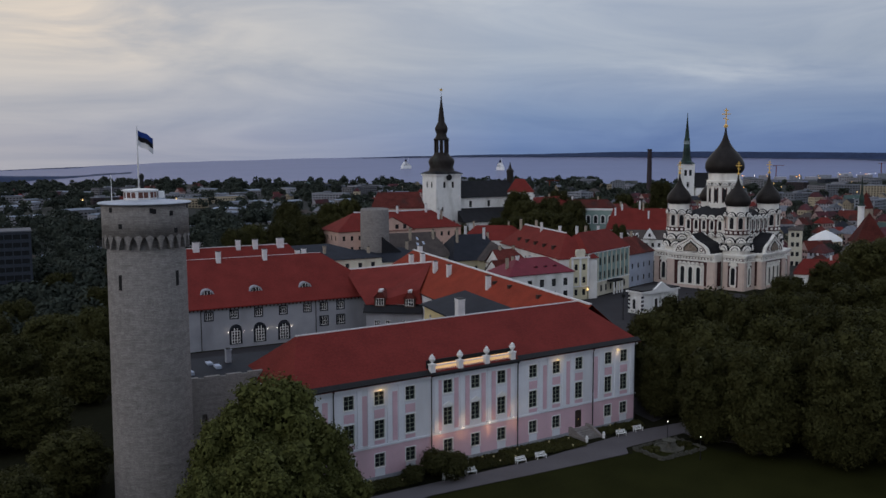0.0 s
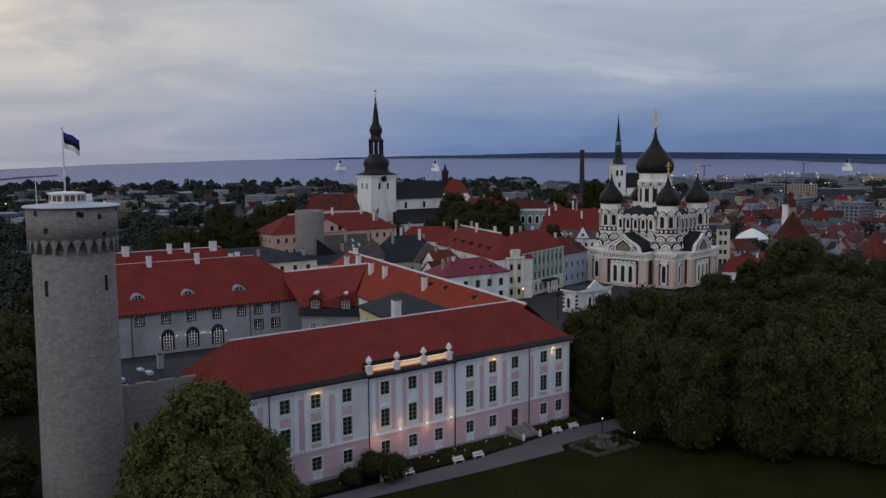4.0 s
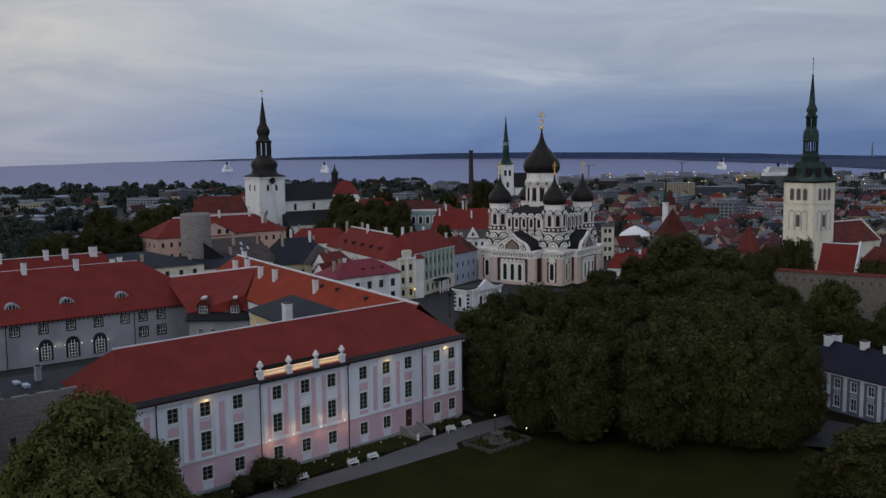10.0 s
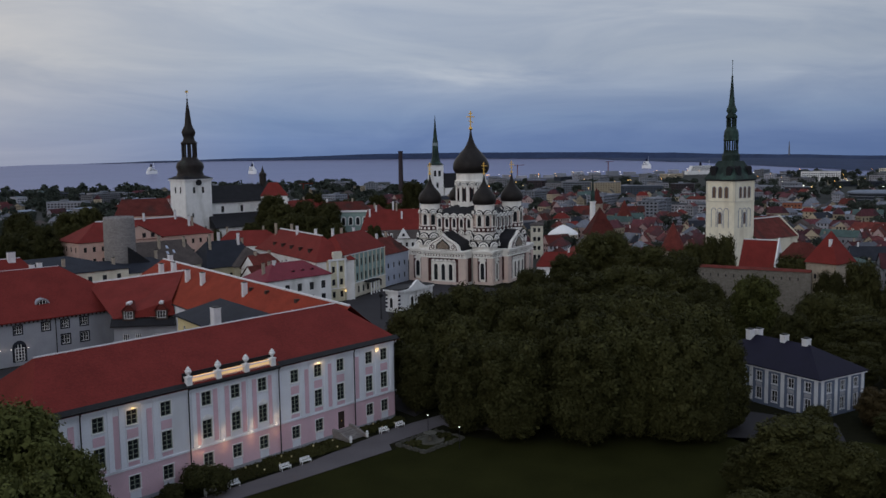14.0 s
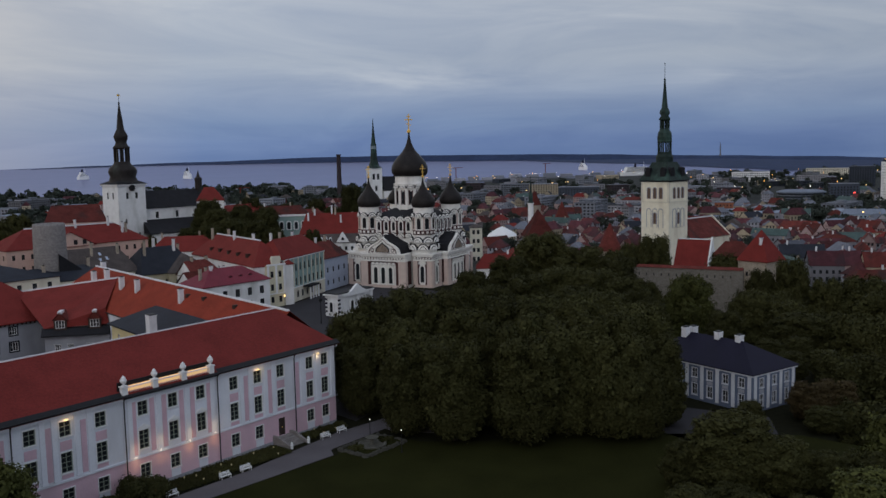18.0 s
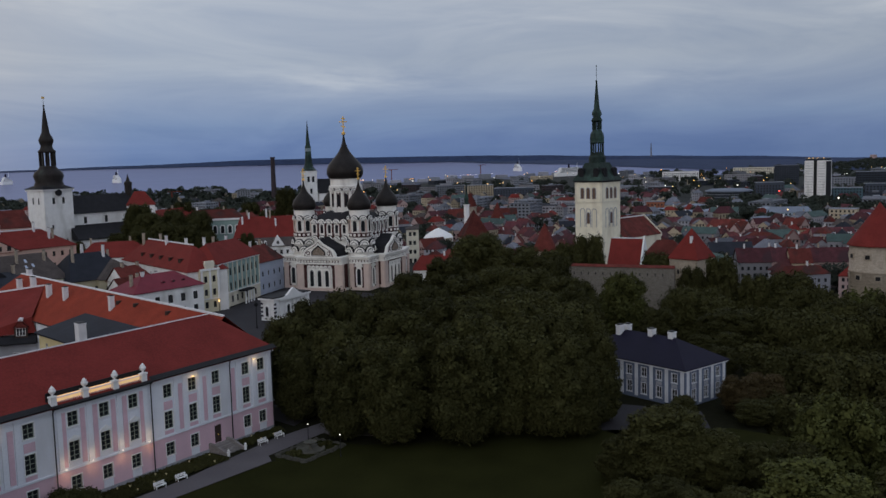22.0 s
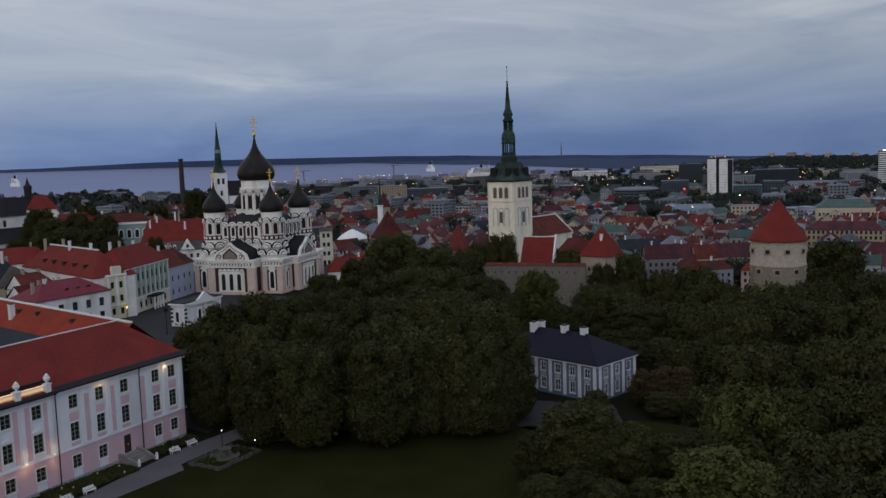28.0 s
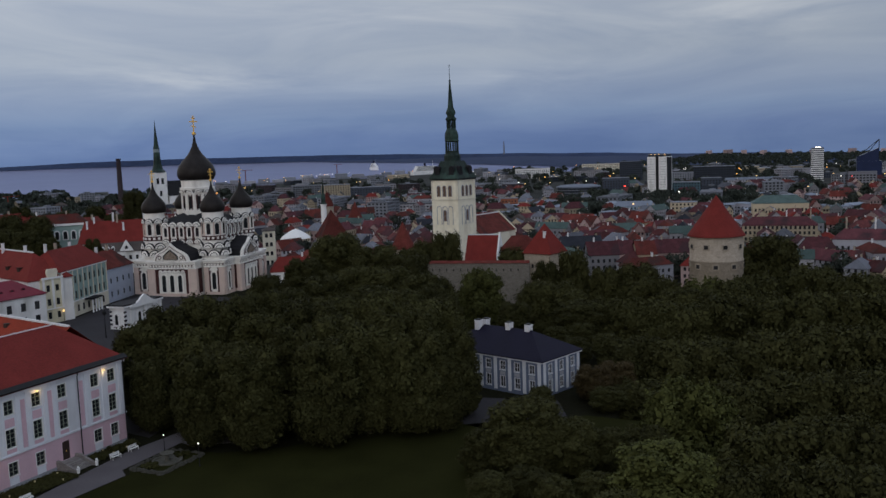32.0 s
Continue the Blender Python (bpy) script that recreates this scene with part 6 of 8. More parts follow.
# roofs behind the castle, to the north
TANWALL = mat("dull_tan_render", (0.45, 0.41, 0.29), 0.9, 0.15, 0.4, 5.0, 0.08)
BROWNROOF = mat("brown_grey_roof", (0.075, 0.062, 0.058), 0.8, 0.35, 0.3, 3.0, 0.2)
house("dark_roofed_house", 82, 250, 0, 0, 40, 22, 16.0, 3.8, CREAM, SLATE, (8, 13), "x", (9, 4), (2, 6, 9.6, 12.6), (1.3, 2.0), ((23, 4.5, 19.6), (13, 6, 19.2)), "cream house with low dark sheet roof")
house("dark_roofed_house", 110.6, 252, 0, -4, 27, 18, 14.2, 3.2, CREAM, SLATE, (3, 4), "x", (8, 3), (2, 6, 10.5), (1.2, 1.9), ((9, 3.5, 18.6), (24, 8, 19.2)), "cream house with low dark grey sheet roof")
loft = house("steep_roofed_house", 137, 279, 0, -4, 26, 20, 11.2, 8.0, CREAM, BROWNROOF, (3, 3), "x", (7, 3), (2, 6, 9.5), (1.1, 1.8), ((3, 6, 20.6), (13, 7, 21), (22, 7, 20)), "cream house with steep brownish grey roof and skylights")
for x, y in ((14.6, 4.2), (17.0, 4.6), (15.4, 6.4)):
    part("skylight", Geo().put([(x, y, 11.3 + y * 0.8 + 0.3), (x + 0.8, y, 11.3 + y * 0.8 + 0.3), (x + 0.8, y + 1.2, 12.26 + y * 0.8 + 0.3), (x, y + 1.2, 12.26 + y * 0.8 + 0.3)], [(0, 1, 2, 3)]), BLUEW, loft, "pale roof skylight")
house("steep_roofed_house", 161, 272, 0, -8, 20, 20, 10.0, 8.2, TANWALL, SLATE, (4, 4), "x", (6, 3), (2, 6, 9.5), (1.1, 1.8), ((4, 7, 20.6), (15, 8, 20.4), (9, 11, 21)), "yellow house with steep dark slate roof")
house("steep_roofed_house", 169, 268, 0, -14, 15, 26, 10.0, 5.6, TANWALL, BROWNROOF, (7, 5), "y", (4, 5), (2, 6), (1.1, 1.8), ((6, 15, 18), (9, 18, 18)), "pale yellow house with brownish grey hip roof")
house("gabled_house", 169.0, 255.0, 0, 5, 12, 8, 10.0, 4.6, WHITE, OLDRED, (0, 3), "x", (4, 2), (2.0, 6.0), (1.1, 1.7), ((3.0, 4.0, 15.6), (9, 4.0, 15.4)), "small white gabled house with red tiles")
house("gabled_house", 160.5, 243.0, 0, 5, 11, 7, 9.0, 3.8, WHITE, OLDRED, (0, 0), "x", (3, 2), (2.0, 6.0), (1.1, 1.7), ((7.0, 1.5, 13.6), (9.0, 1.2, 13.8)), "small white gabled house with red tiles beside the maroon roof")
house("red_roofed_house", 199, 331, 0, -38, 28, 14, 10.6, 5.8, WHITE, RED, (6, 6), "x", (8, 3), (2, 6), (1.1, 1.8), ((5, 7, 18), (20, 8, 18)), "white house with plain red roof")
peach = house("peach_house", 146, 339, 0, 0, 58, 18, 15.8, 7.0, PEACH, RED, (11, 10), "x", (16, 4), (3, 7.5, 12), (1.2, 1.9), ((31, 8, 25.0), (45, 8, 25.4), (49, 4, 23), (50.5, 4, 22.6)), "long peach house with red hip roof and white ridge tiles")
part("ridge_cap", Geo().box(11, 8.7, 22.6, 48, 9.3, 23.1), CHIM, peach)
g = Geo().box(11, -7, 0, 31, 0.0, 16.0)
g.slab([(11, 16.0), (31, 16.0), (21, 21.4)], -7, 9)
wing = part("cross_wing", g, PEACH, peach, "peach gabled cross wing")
part("cross_roof", Geo().hip(11, -7, 31, 9, 16.05, 21.6, 0, 0, 0.4, 0.2, along="y"), RED, peach)
for x in (22.4, 26.0):
    part("gable_window", Geo().box(x, -7.08, 16.6, x + 1.5, -7.001, 18.4), GLASS, wing)
# old round tower among the roofs
rt = thing("old_round_tower", at(25.6, 290), 0, "squat round grey stone tower with a dark lean-to roof", "tower")
part("shaft", Geo().lathe([(4.8, 0), (4.6, 20), (4.5, 29.6), (4.3, 30.2), (4.0, 29.6)], 40), STONE, rt, smooth=True)
part("lean_to_roof", Geo().put([(0, -4.9, 21.5), (6.5, -5.5, 16.5), (6.5, 2, 16.5), (3, 3, 21.5), (0, -4.9, 15), (6.5, -5.5, 15), (6.5, 2, 15), (3, 3, 15)], [(0, 1, 2, 3), (0, 4, 5, 1), (1, 5, 6, 2), (2, 6, 7, 3)]), DARKROOF, rt)
# further roofs behind the square and the white church
house("chimneyed_house", 272.4, 323.3, 0, -42, 34, 15, 12.4, 9.2, WHITE, RED, (3, 3), "x", (9, 3), (2, 6, 9.5), (1.1, 1.8), ((4, 5, 21.8), (7, 7, 23.4), (15, 7.4, 25.0), (16.6, 7, 24.2), (19, 4, 20.6), (28, 7, 24)), "white house with high red roof and tall white chimneys")
dorm = house("dormered_house", 264.0, 310.4, 0, -42, 26, 9, 9.6, 3.6, WHITE, BROWNROOF, (2, 2), "x", (9, 3), (2, 6), (1.1, 1.8), (), "white house with small arched dormers and a pointed gable")
part("gable", Geo().slab([(14.0, 9.6), (20.0, 9.6), (17.0, 14.2)], -0.3, 4.0), WHITEP, dorm)
part("gable_window", Geo().slab([(16.4, 10.6), (17.6, 10.6), (17.6, 11.4), (17.0, 12.2), (16.4, 11.4)], -0.36, -0.301), GLASS, dorm)
for k in range(6):
    x = 1.6 + 2.0 * k
    o = part("arched_dormer", Geo().slab(arch_outline(1.3, 1.9, 6, x, 10.0), 0.4, 3.0), WHITEP, dorm)
    part("dormer_pane", Geo().slab(arch_outline(0.8, 1.3, 6, x, 10.2), 0.34, 0.399), GLASS, o)
gp = house("green_palace", 281.0, 368.0, 0, -40, 27, 14, 19.4, 4.2, GREEN, OLDRED, (4, 4), "x", (0, 3), (), (1.1, 1.8), ((5, 7, 25), (18, 7, 25)), "pale green palace with white arched windows")
for k in range(7):
    arched(gp, pose(2.6 + 3.6 * k, 0, 12.0), 1.7, 3.8, WHITEP)
part("cornice", Geo().box(-0.3, -0.5, 18.4, 27.3, 0, 19.4), WHITEP, gp)
for x, y, turn, w, d, h, r, wm, rm in ((292, 372, -8, 40, 15, 12, 8, CREAM, OLDRED), (335, 352, 12, 40, 14, 8, 8, WHITE, RED), (330, 395, 0, 36, 14, 8, 8, CREAM, OLDRED), (310, 432, 8, 36, 16, 14, 7, WHITE, RED)):
    house("hill_house", x, y, 0, turn, w, d, h, r, wm, rm, (0, 4), "x", (8, 3), (1.8, 5.4, 8.6), (1.1, 1.7), ((w * 0.2, d / 2, h + r + 1.6), (w * 0.55, d / 2, h + r + 1.5), (w * 0.8, d * 0.4, h + r + 1.0)), "old town house with red tiled roof and white chimneys", group="old town houses on the hill")

house("long_roofed_house", *at(25.4, 440)[:2], 0, -27, 26, 16, 21, 7.5, PEACH, OLDRED, (3, 3), "x", (8, 4), (2, 6, 10, 14), (1.2, 1.8), (), "rose house with a long dark red roof behind the round tower")
house("church_chapel", *at(33.98, 500)[:2], 0, -36, 14, 12, 26.0, 7.0, WHITE, RED, (4, 5), "x", (3, 3), (8, 16), (1.2, 2.6), (), "white chapel with red hip roof at the church's end", "chapel")

# blue house in the park
blue = thing("park_house", (157.3, 63.2, 0), -14, "pale blue classical park house with white pilasters and navy hip roof", "house")
BW, BD, BH = 13.0, 26.0, 7.2
g = Geo()
wf = [q for z, hh in ((1.0, 2.2), (4.4, 1.8)) for q in grid(BD, 7, 1.25, z, hh, 0.6)]
sf = [q for z, hh in ((1.0, 2.2), (4.4, 1.8)) for q in grid(BW, 3, 1.2, z, hh, 0.8)]
for s, hs, length in (("w", wf, BD), ("s", sf, BW), ("e", [], BD), ("n", [], BW)):
    g.m = side(s, BW, BD)
    g.panel(length, BH, hs, 0.35)
part("wall", g, PARKBLUE, blue)
for s, hs, length in (("w", wf, BD), ("s", sf, BW)):
    m = side(s, BW, BD)
    for q in hs:
        window(blue, m, q, 2, 2, PARKWHITE)
        a, b, c, d = q
        gg = Geo()
        gg.m = m
        gg.box(a - 0.09, -0.06, b - 0.12, a, 0, d + 0.1).box(c, -0.06, b - 0.12, c + 0.09, 0, d + 0.1).box(a, -0.06, d, c, 0, d + 0.1).box(a - 0.15, -0.12, b - 0.14, c + 0.15, 0, b)
        part("window_surround", gg, PARKWHITE, blue)
        if b > 3:
            gg = Geo()
            gg.m = m
            gg.box(a - 0.05, -0.05, 3.45, c + 0.05, 0, 4.1)
            part("window_apron", gg, GREYW, blue)
    n = 7 if s == "w" else 3
    step = (length - 1.2 if s == "w" else length - 1.6) / n
    for k in range(n + 1):
        gg = Geo()
        gg.m = m
        x = (0.6 if s == "w" else 0.8) + step * k
        gg.box(x - 0.36, -0.14, 0.4, x + 0.36, 0, BH - 0.4)
        part("pilaster", gg, PARKWHITE, blue)
    gg = Geo()
    gg.m = m
    gg.box(-0.2, -0.4, BH - 0.4, length + 0.2, 0, BH)
    part("cornice", gg, PARKWHITE, blue)
part("roof", Geo().hip(0, 0, BW, BD, BH + 0.02, 11.4, 7, 7, 0.5, 0.15, along="y"), NAVY, blue)
for cx, cy in ((6.5, 20.8), (8.2, 20.2), (7.4, 13.5), (7.6, 8.8)):
    chimney(blue, cx - 1, cy - 1, 10.2, 12.3, 1.3, 1.1)

# ---- the lower town ----
random.seed(7)
TOWNWHITE = mat("town_white_render", (0.31, 0.315, 0.36), 0.9, 0.12, 0.2, 2.0, 0.05, per_object=0.3)
TOWNOCHRE = mat("town_ochre_render", (0.40, 0.34, 0.25), 0.9, 0.12, 0.2, 2.0, 0.05, per_object=0.3)
TOWNROSE = mat("town_rose_render", (0.38, 0.28, 0.27), 0.9, 0.12, 0.2, 2.0, 0.05, per_object=0.3)
PURPLE = mat("purplish_tiles", (0.085, 0.03, 0.036), 0.85, 0.4, 0.3, 2.5, 0.3, per_object=0.35, stain=(0.04, 0.024, 0.028))
WALLS = [FARWALL, TOWNWHITE, TOWNROSE, TOWNOCHRE, FARWALL, TOWNROSE, TOWNWHITE, TOWNOCHRE]
variants = []
GREENROOF = mat("green_sheet_roof", (0.052, 0.082, 0.078), 0.6, 0.3, 0.2, 2.0, 0.1, per_object=0.3)
GREYROOF = mat("grey_sheet_roof", (0.13, 0.14, 0.17), 0.6, 0.3, 0.2, 2.0, 0.1, per_object=0.4)
PALEROOF = mat("pale_sheet_roof_of_sheds", (0.21, 0.245, 0.31), 0.7, 0.2, 0.1, 1.0, 0.05, per_object=0.4)
TOWNRED = mat("dusky_clay_tiles", (0.098, 0.031, 0.032), 0.88, 0.45, 0.3, 2.5, 0.3, rows=0.33, row_depth=0.5, per_object=0.45, stain=(0.045, 0.030, 0.032))
ROOFS = [TOWNRED, PURPLE, OLDRED, GREYROOF, PURPLE, RED, TOWNRED, SLATE, BROWNROOF, OLDRED, GREYROOF, TOWNRED, GREENROOF, PURPLE]
for k in range(22):
    w, d, h = random.uniform(11, 25), random.uniform(8, 11.5), random.uniform(7, 12)
    t = house("old_town_house", -2000, -2000, -500, 0, w, d, h, random.uniform(3.4, 5.8), WALLS[k % 8], ROOFS[k % 14], random.choice(((0, 0), (3, 3), (4, 4), (0, 4))), "x", (int(w / 3.2), 3), (1.6, 4.8, 8.0, 11.2), (1.2, 1.7), [(w * random.uniform(0.15, 0.85), d / 2, h + 5.4) for _ in range(random.choice((0, 1, 1)))], "old town house with steep roof and chimneys", group="houses of the old town")
    variants.append(t)
moderns = []
for k in range(12):
    w, d, h = random.uniform(20, 56), random.uniform(14, 24), random.uniform(7, 17)
    t = house("town_block", -2000, -2000, -500, 0, w, d, h, 0, (CONCRETE, DARKGLASS, TOWNWHITE, STACKBRICK, FARWALL, TOWNOCHRE)[k % 6], (GREYROOF, SLATE, CONCRETE)[k % 3], (0, 0), "x", (int(w / 4), int(d / 4)), tuple(1.4 + 3.3 * j for j in range(int(h / 3.3))), (2.4, 1.7), (), "flat-roofed modern town block", "building", "modern blocks of the town")
    part("roof_plant", Geo().box(w * 0.3, d * 0.3, h + 0.5, w * 0.5, d * 0.6, h + 2.8), CONCRETE, t)
    moderns.append(t)
lows = []
for k in range(6):
    w, d, h = random.uniform(18, 46), random.uniform(12, 20), random.uniform(5, 9.5)
    lows.append(house("low_block", -2000, -2000, -500, 0, w, d, h, random.choice((0, 1.6)), (CONCRETE, TOWNWHITE, FARWALL)[k % 3], PALEROOF, (2, 2), "x", (int(w / 4), int(d / 4)), (1.4, 4.8), (2.4, 1.5), (), "low town block with a pale sheet roof", "building", "low blocks among the trees"))
placed = []


def free(x, y, r):
    return all((x - a) ** 2 + (y - b) ** 2 > (r + c) ** 2 for a, b, c in placed)


# single buildings that stand out: left corner's bearing, distance, width, depth, wall height, roof rise, wall, roof, hips, turn, windows across, label
TEALGLASS = mat("teal_curtain_wall", (0.07, 0.12, 0.15), 0.3, 0.2, 0.1, 1.0, 0.0)
BRICKWALL = mat("orange_brick_wall", (0.26, 0.10, 0.06), 0.9, 0.2, 0.2, 2.0, 0.05)
SKYPAINT = mat("pale_blue_render", (0.30, 0.37, 0.43), 0.9, 0.12, 0.2, 2.0, 0.05)
for name, az, far, w, d, h, rise, wall, roof, hips, turn, cols, label in (
    ("glass_office", 72.2, 1216, 34, 20, 23, 0, DARKGLASS, GREYROOF, (0, 0), 6, 9, "dark glazed office block with a flat roof"),
    ("corner_house", 72.87, 852, 37, 16, 11, 4.4, SKYPAINT, PALEROOF, (3, 3), 4, 11, "pale blue corner house with light sheet roof"),
    ("white_apartments", 64.92, 1011, 13.8, 12, 12, 0, TOWNWHITE, GREYROOF, (0, 0), 0, 4, "small white flat-roofed apartment block"),
    ("brick_block", 65.8, 1014, 19, 14, 12, 0, BRICKWALL, GREYROOF, (0, 0), -3, 5, "orange brick apartment block with flat roof"),
    ("cream_house", 66.85, 1017, 13, 12, 8, 3, TOWNOCHRE, GREYROOF, (3, 3), 3, 4, "cream house with low grey roof"),
    ("cream_apartments", 76.21, 846, 22, 14, 14, 0, TOWNOCHRE, CONCRETE, (0, 0), -10, 6, "cream apartment block with a blank white end"),
    ("maroon_roofed_house", 77.65, 850, 25, 14, 9, 4, TOWNROSE, PURPLE, (0, 0), 4, 8, "long rose house with dark maroon roof"),
    ("teal_office", 76.28, 1177, 35, 20, 17, 0, TEALGLASS, CONCRETE, (0, 0), 0, 10, "teal glazed office block behind the hotel"),
    ("dark_block", 78.1, 1242, 25, 20, 19, 0, DARKGLASS, GREYROOF, (0, 0), 5, 6, "dark office block with banded windows"),
    ("pale_offices", 76.3, 1506, 52, 20, 18, 0, CONCRETE, GREYROOF, (0, 0), -4, 13, "long pale office block with a flat roof"),
    ("housing_row", 79.43, 1354, 76, 14, 11, 3, TOWNWHITE, PALEROOF, (2, 2), 6, 20, "long pale housing row with low roof"),
    ("merchant_house", 70.8, 588, 22, 14, 8, 6, TOWNROSE, PURPLE, (0, 0), 8, 7, "old merchant house with long dark maroon roof"),
    ("green_roofed_house", 72.2, 654, 30, 16, 7, 5.4, TOWNOCHRE, GREENROOF, (4, 4), 2, 9, "cream house with a green sheet roof"),
    ("dormered_row", 75.4, 653, 27, 13, 8.5, 5.5, TOWNROSE, PURPLE, (0, 0), 14, 9, "rose row house with maroon roof and dormers"),
    ("great_red_roof_house", 69.25, 716, 33, 17, 8, 7, TOWNWHITE, OLDRED, (5, 5), -6, 10, "white town house with a great red tiled roof"),
    ("harbour_offices", 54.6, 1418, 44, 20, 20, 0, TOWNOCHRE, CONCRETE, (0, 0), 3, 11, "pale harbour office block with even windows"),
    ("dark_warehouse", 56.4, 1380, 60, 22, 16, 0, DARKGLASS, GREYROOF, (0, 0), -3, 14, "long dark warehouse near the harbour"),
    ("high_red_house", 53.3, 880, 25, 16, 8, 8.5, TOWNWHITE, OLDRED, (4, 4), 5, 7, "white town house with a high red hip roof"),
    ("copper_roofed_house", 67.9, 935, 14.6, 12, 5, 3.4, TOWNOCHRE, GREENROOF, (3, 3), 0, 4, "small house with a pale green copper roof"),
):
    x, y, _ = at(az, far)
    t = house(name, x, y, ground_z(x, y), turn - az, w, d, h, rise, wall, roof, hips, "x", (cols, max(2, int(d / 4))), tuple(1.4 + 3.3 * j for j in range(int(h / 3.3))), (1.5, 1.8), ((w * 0.3, d / 2, h + rise + 1.2),) if rise > 4 else (), label, "building")
    c, sn = math.cos(radians(turn - az)), math.sin(radians(turn - az))
    steps = max(1, round(w / d))
    for k in range(steps):
        u = w * (k + 0.5) / steps
        placed.append((x + c * u - sn * d / 2, y + sn * u + c * d / 2, d * 0.45))
    if name in ("dormered_row", "great_red_roof_house"):
        for k in range(5):
            u = w * (0.14 + 0.18 * k)
            o = part("dormer", Geo().box(u - 0.9, 1.2, h, u + 0.9, 4.4, h + 2.4), WHITEP, t)
            part("dormer_pane", Geo().box(u - 0.5, 1.14, h + 0.6, u + 0.5, 1.199, h + 1.9), GLASS, o)
x, y, _ = at(70.66, 1198)
drum = thing("round_mall", (x, y, ground_z(x, y)), 0, "dark round glass mall with a pale roof rim", "building")
part("drum", Geo().lathe([(27, 0), (27, 14), (24, 14.1)], 40), DARKGLASS, drum)
part("roof_rim", Geo().lathe([(27.2, 13.6), (28.6, 13.8), (28.6, 15.2), (22, 16.8), (8, 17.4), (0.1, 17.6)], 40), PALEROOF, drum)
for z in (3.6, 7.0, 10.4):
    part("floor_band", Geo().lathe([(27.06, z), (27.3, z), (27.3, z + 0.8), (27.06, z + 0.8)], 40), CONCRETE, drum)
placed.append((x, y, 29))

for p in ((25, 437, 24), (*at(52.83, 680)[:2], 14), (*at(52.9, 645)[:2], 11), (*at(52.9, 610)[:2], 9), (NX + 14, NY, 34), (396, 178, 20), (*at(44.87, 1300)[:2], 40), (*at(75.6, 1110)[:2], 40), (*at(84.5, 1500)[:2], 30), (*at(87.3, 1420)[:2], 60)):
    placed.append(p)


def scatter(pool, count, az0, az1, r0, r1, size, bias=1.0, name=""):
    made, tries = 0, 0
    while made < count and tries < count * 40:
        tries += 1
        az, far = random.uniform(az0, az1), r0 + (r1 - r0) * random.random() ** bias
        x, y, _ = at(az, far)
        z = ground_z(x, y)
        if not free(x, y, size) or far > along(az, COAST) - 60 or (z > -19 and far < 700):
            continue
        placed.append((x, y, size))
        src = random.choice(pool)
        if src["used"]:
            put = copy_thing(src, pose(x, y, z, 0, 0, random.choice((8, 8, 98, -40, 52, 20, -15)) + random.uniform(-9, 9)))
        else:
            src.matrix_world = pose(x, y, z, 0, 0, random.choice((8, 98, -40, 52)) + random.uniform(-9, 9))
            src["used"] = 1
            put = src
        if name:
            put.name = name
        made += 1


for t in variants + moderns + lows:
    t["used"] = 0
scatter(variants, 330, 46, 92, 425, 800, 7.2)
scatter(lows, 26, 60, 93, 640, 1050, 13)
scatter(lows, 16, 77, 93, 560, 900, 13)
scatter(moderns, 30, 50, 95, 900, 1350, 20)
scatter(variants, 270, 40, 93, 780, 1350, 8.4, name="town_house")
scatter(moderns, 90, 44, 95, 1200, 2350, 21)
scatter(lows, 130, -4, 36, 470, 1700, 15)
scatter(variants, 60, -4, 40, 560, 1700, 12, name="suburban_house")
scatter(moderns, 34, 8, 42, 620, 1700, 20)
for t in variants + moderns + lows:
    del t["used"]

# landmarks of the modern centre
hot = thing("hotel_tower", at(75.6, 1110, -22), -99, "tall white slab hotel with a dark central strip", "skyscraper")
part("slab", Geo().box(-12, -8, 0, 12, 8, 51.4), WHITE, hot)
part("window_strip", Geo().box(-1.4, -8.3, 2, 2.2, -8.0, 51.4), DARKPAINT, hot)
part("side_glazing", Geo().box(12.0, -7.0, 2, 12.3, 6.2, 50.6), DARKPAINT, hot)
for k in range(16):
    part("floor_line", Geo().box(-11.4, -8.06, 3.4 + 3 * k, -2.0, -8.001, 3.75 + 3 * k), GREYW, hot)
    part("floor_line", Geo().box(2.8, -8.06, 3.4 + 3 * k, 11.4, -8.001, 3.75 + 3 * k), GREYW, hot)
part("roof_storey", Geo().box(-10.8, -7.0, 51.4, 10.8, 7.0, 53.6), DARKGLASS, hot)
part("roof_slab", Geo().box(-11.6, -7.7, 53.6, 11.6, 7.7, 54.6), CONCRETE, hot)
for x in (-8, -3, 2, 9):
    part("roof_lamp", Geo().box(x, -7.9, 53.8, x + 1.4, -7.71, 54.3), WARMSOFT, hot)
t2 = thing("office_tower", at(84.55, 1500, -37), -78, "slender pale tower with banded floors", "skyscraper")
part("core", Geo().box(-8, -7, 0, 8, 7, 64), DARKGLASS, t2)
for k in range(20):
    part("floor_band", Geo().box(-8.4, -7.4, 3 + 3.1 * k, 8.4, 7.4, 4.6 + 3.1 * k), WHITE, t2)
part("roof_sign", Geo().box(-4, -7.5, 66, 4, -7, 67.2), COOL, t2)
part("cap", Geo().box(-8.4, -7.4, 64, 8.4, 7.4, 66), CONCRETE, t2)
t3 = thing("glass_tower", at(87.35, 1420, -35), -84, "dark blue glass tower with a slanting open roof frame", "skyscraper")
BLUEG = mat("blue_curtain_wall", (0.022, 0.032, 0.08), 0.3, 0.2, 0.1, 1.0, 0.0)
part("body", Geo().box(-18, -12, 0, 14, 12, 44), BLUEG, t3)
part("upper_body", Geo().slab([(-18, 44), (10, 44), (10, 62), (-18, 50)], -10, 10), BLUEG, t3)
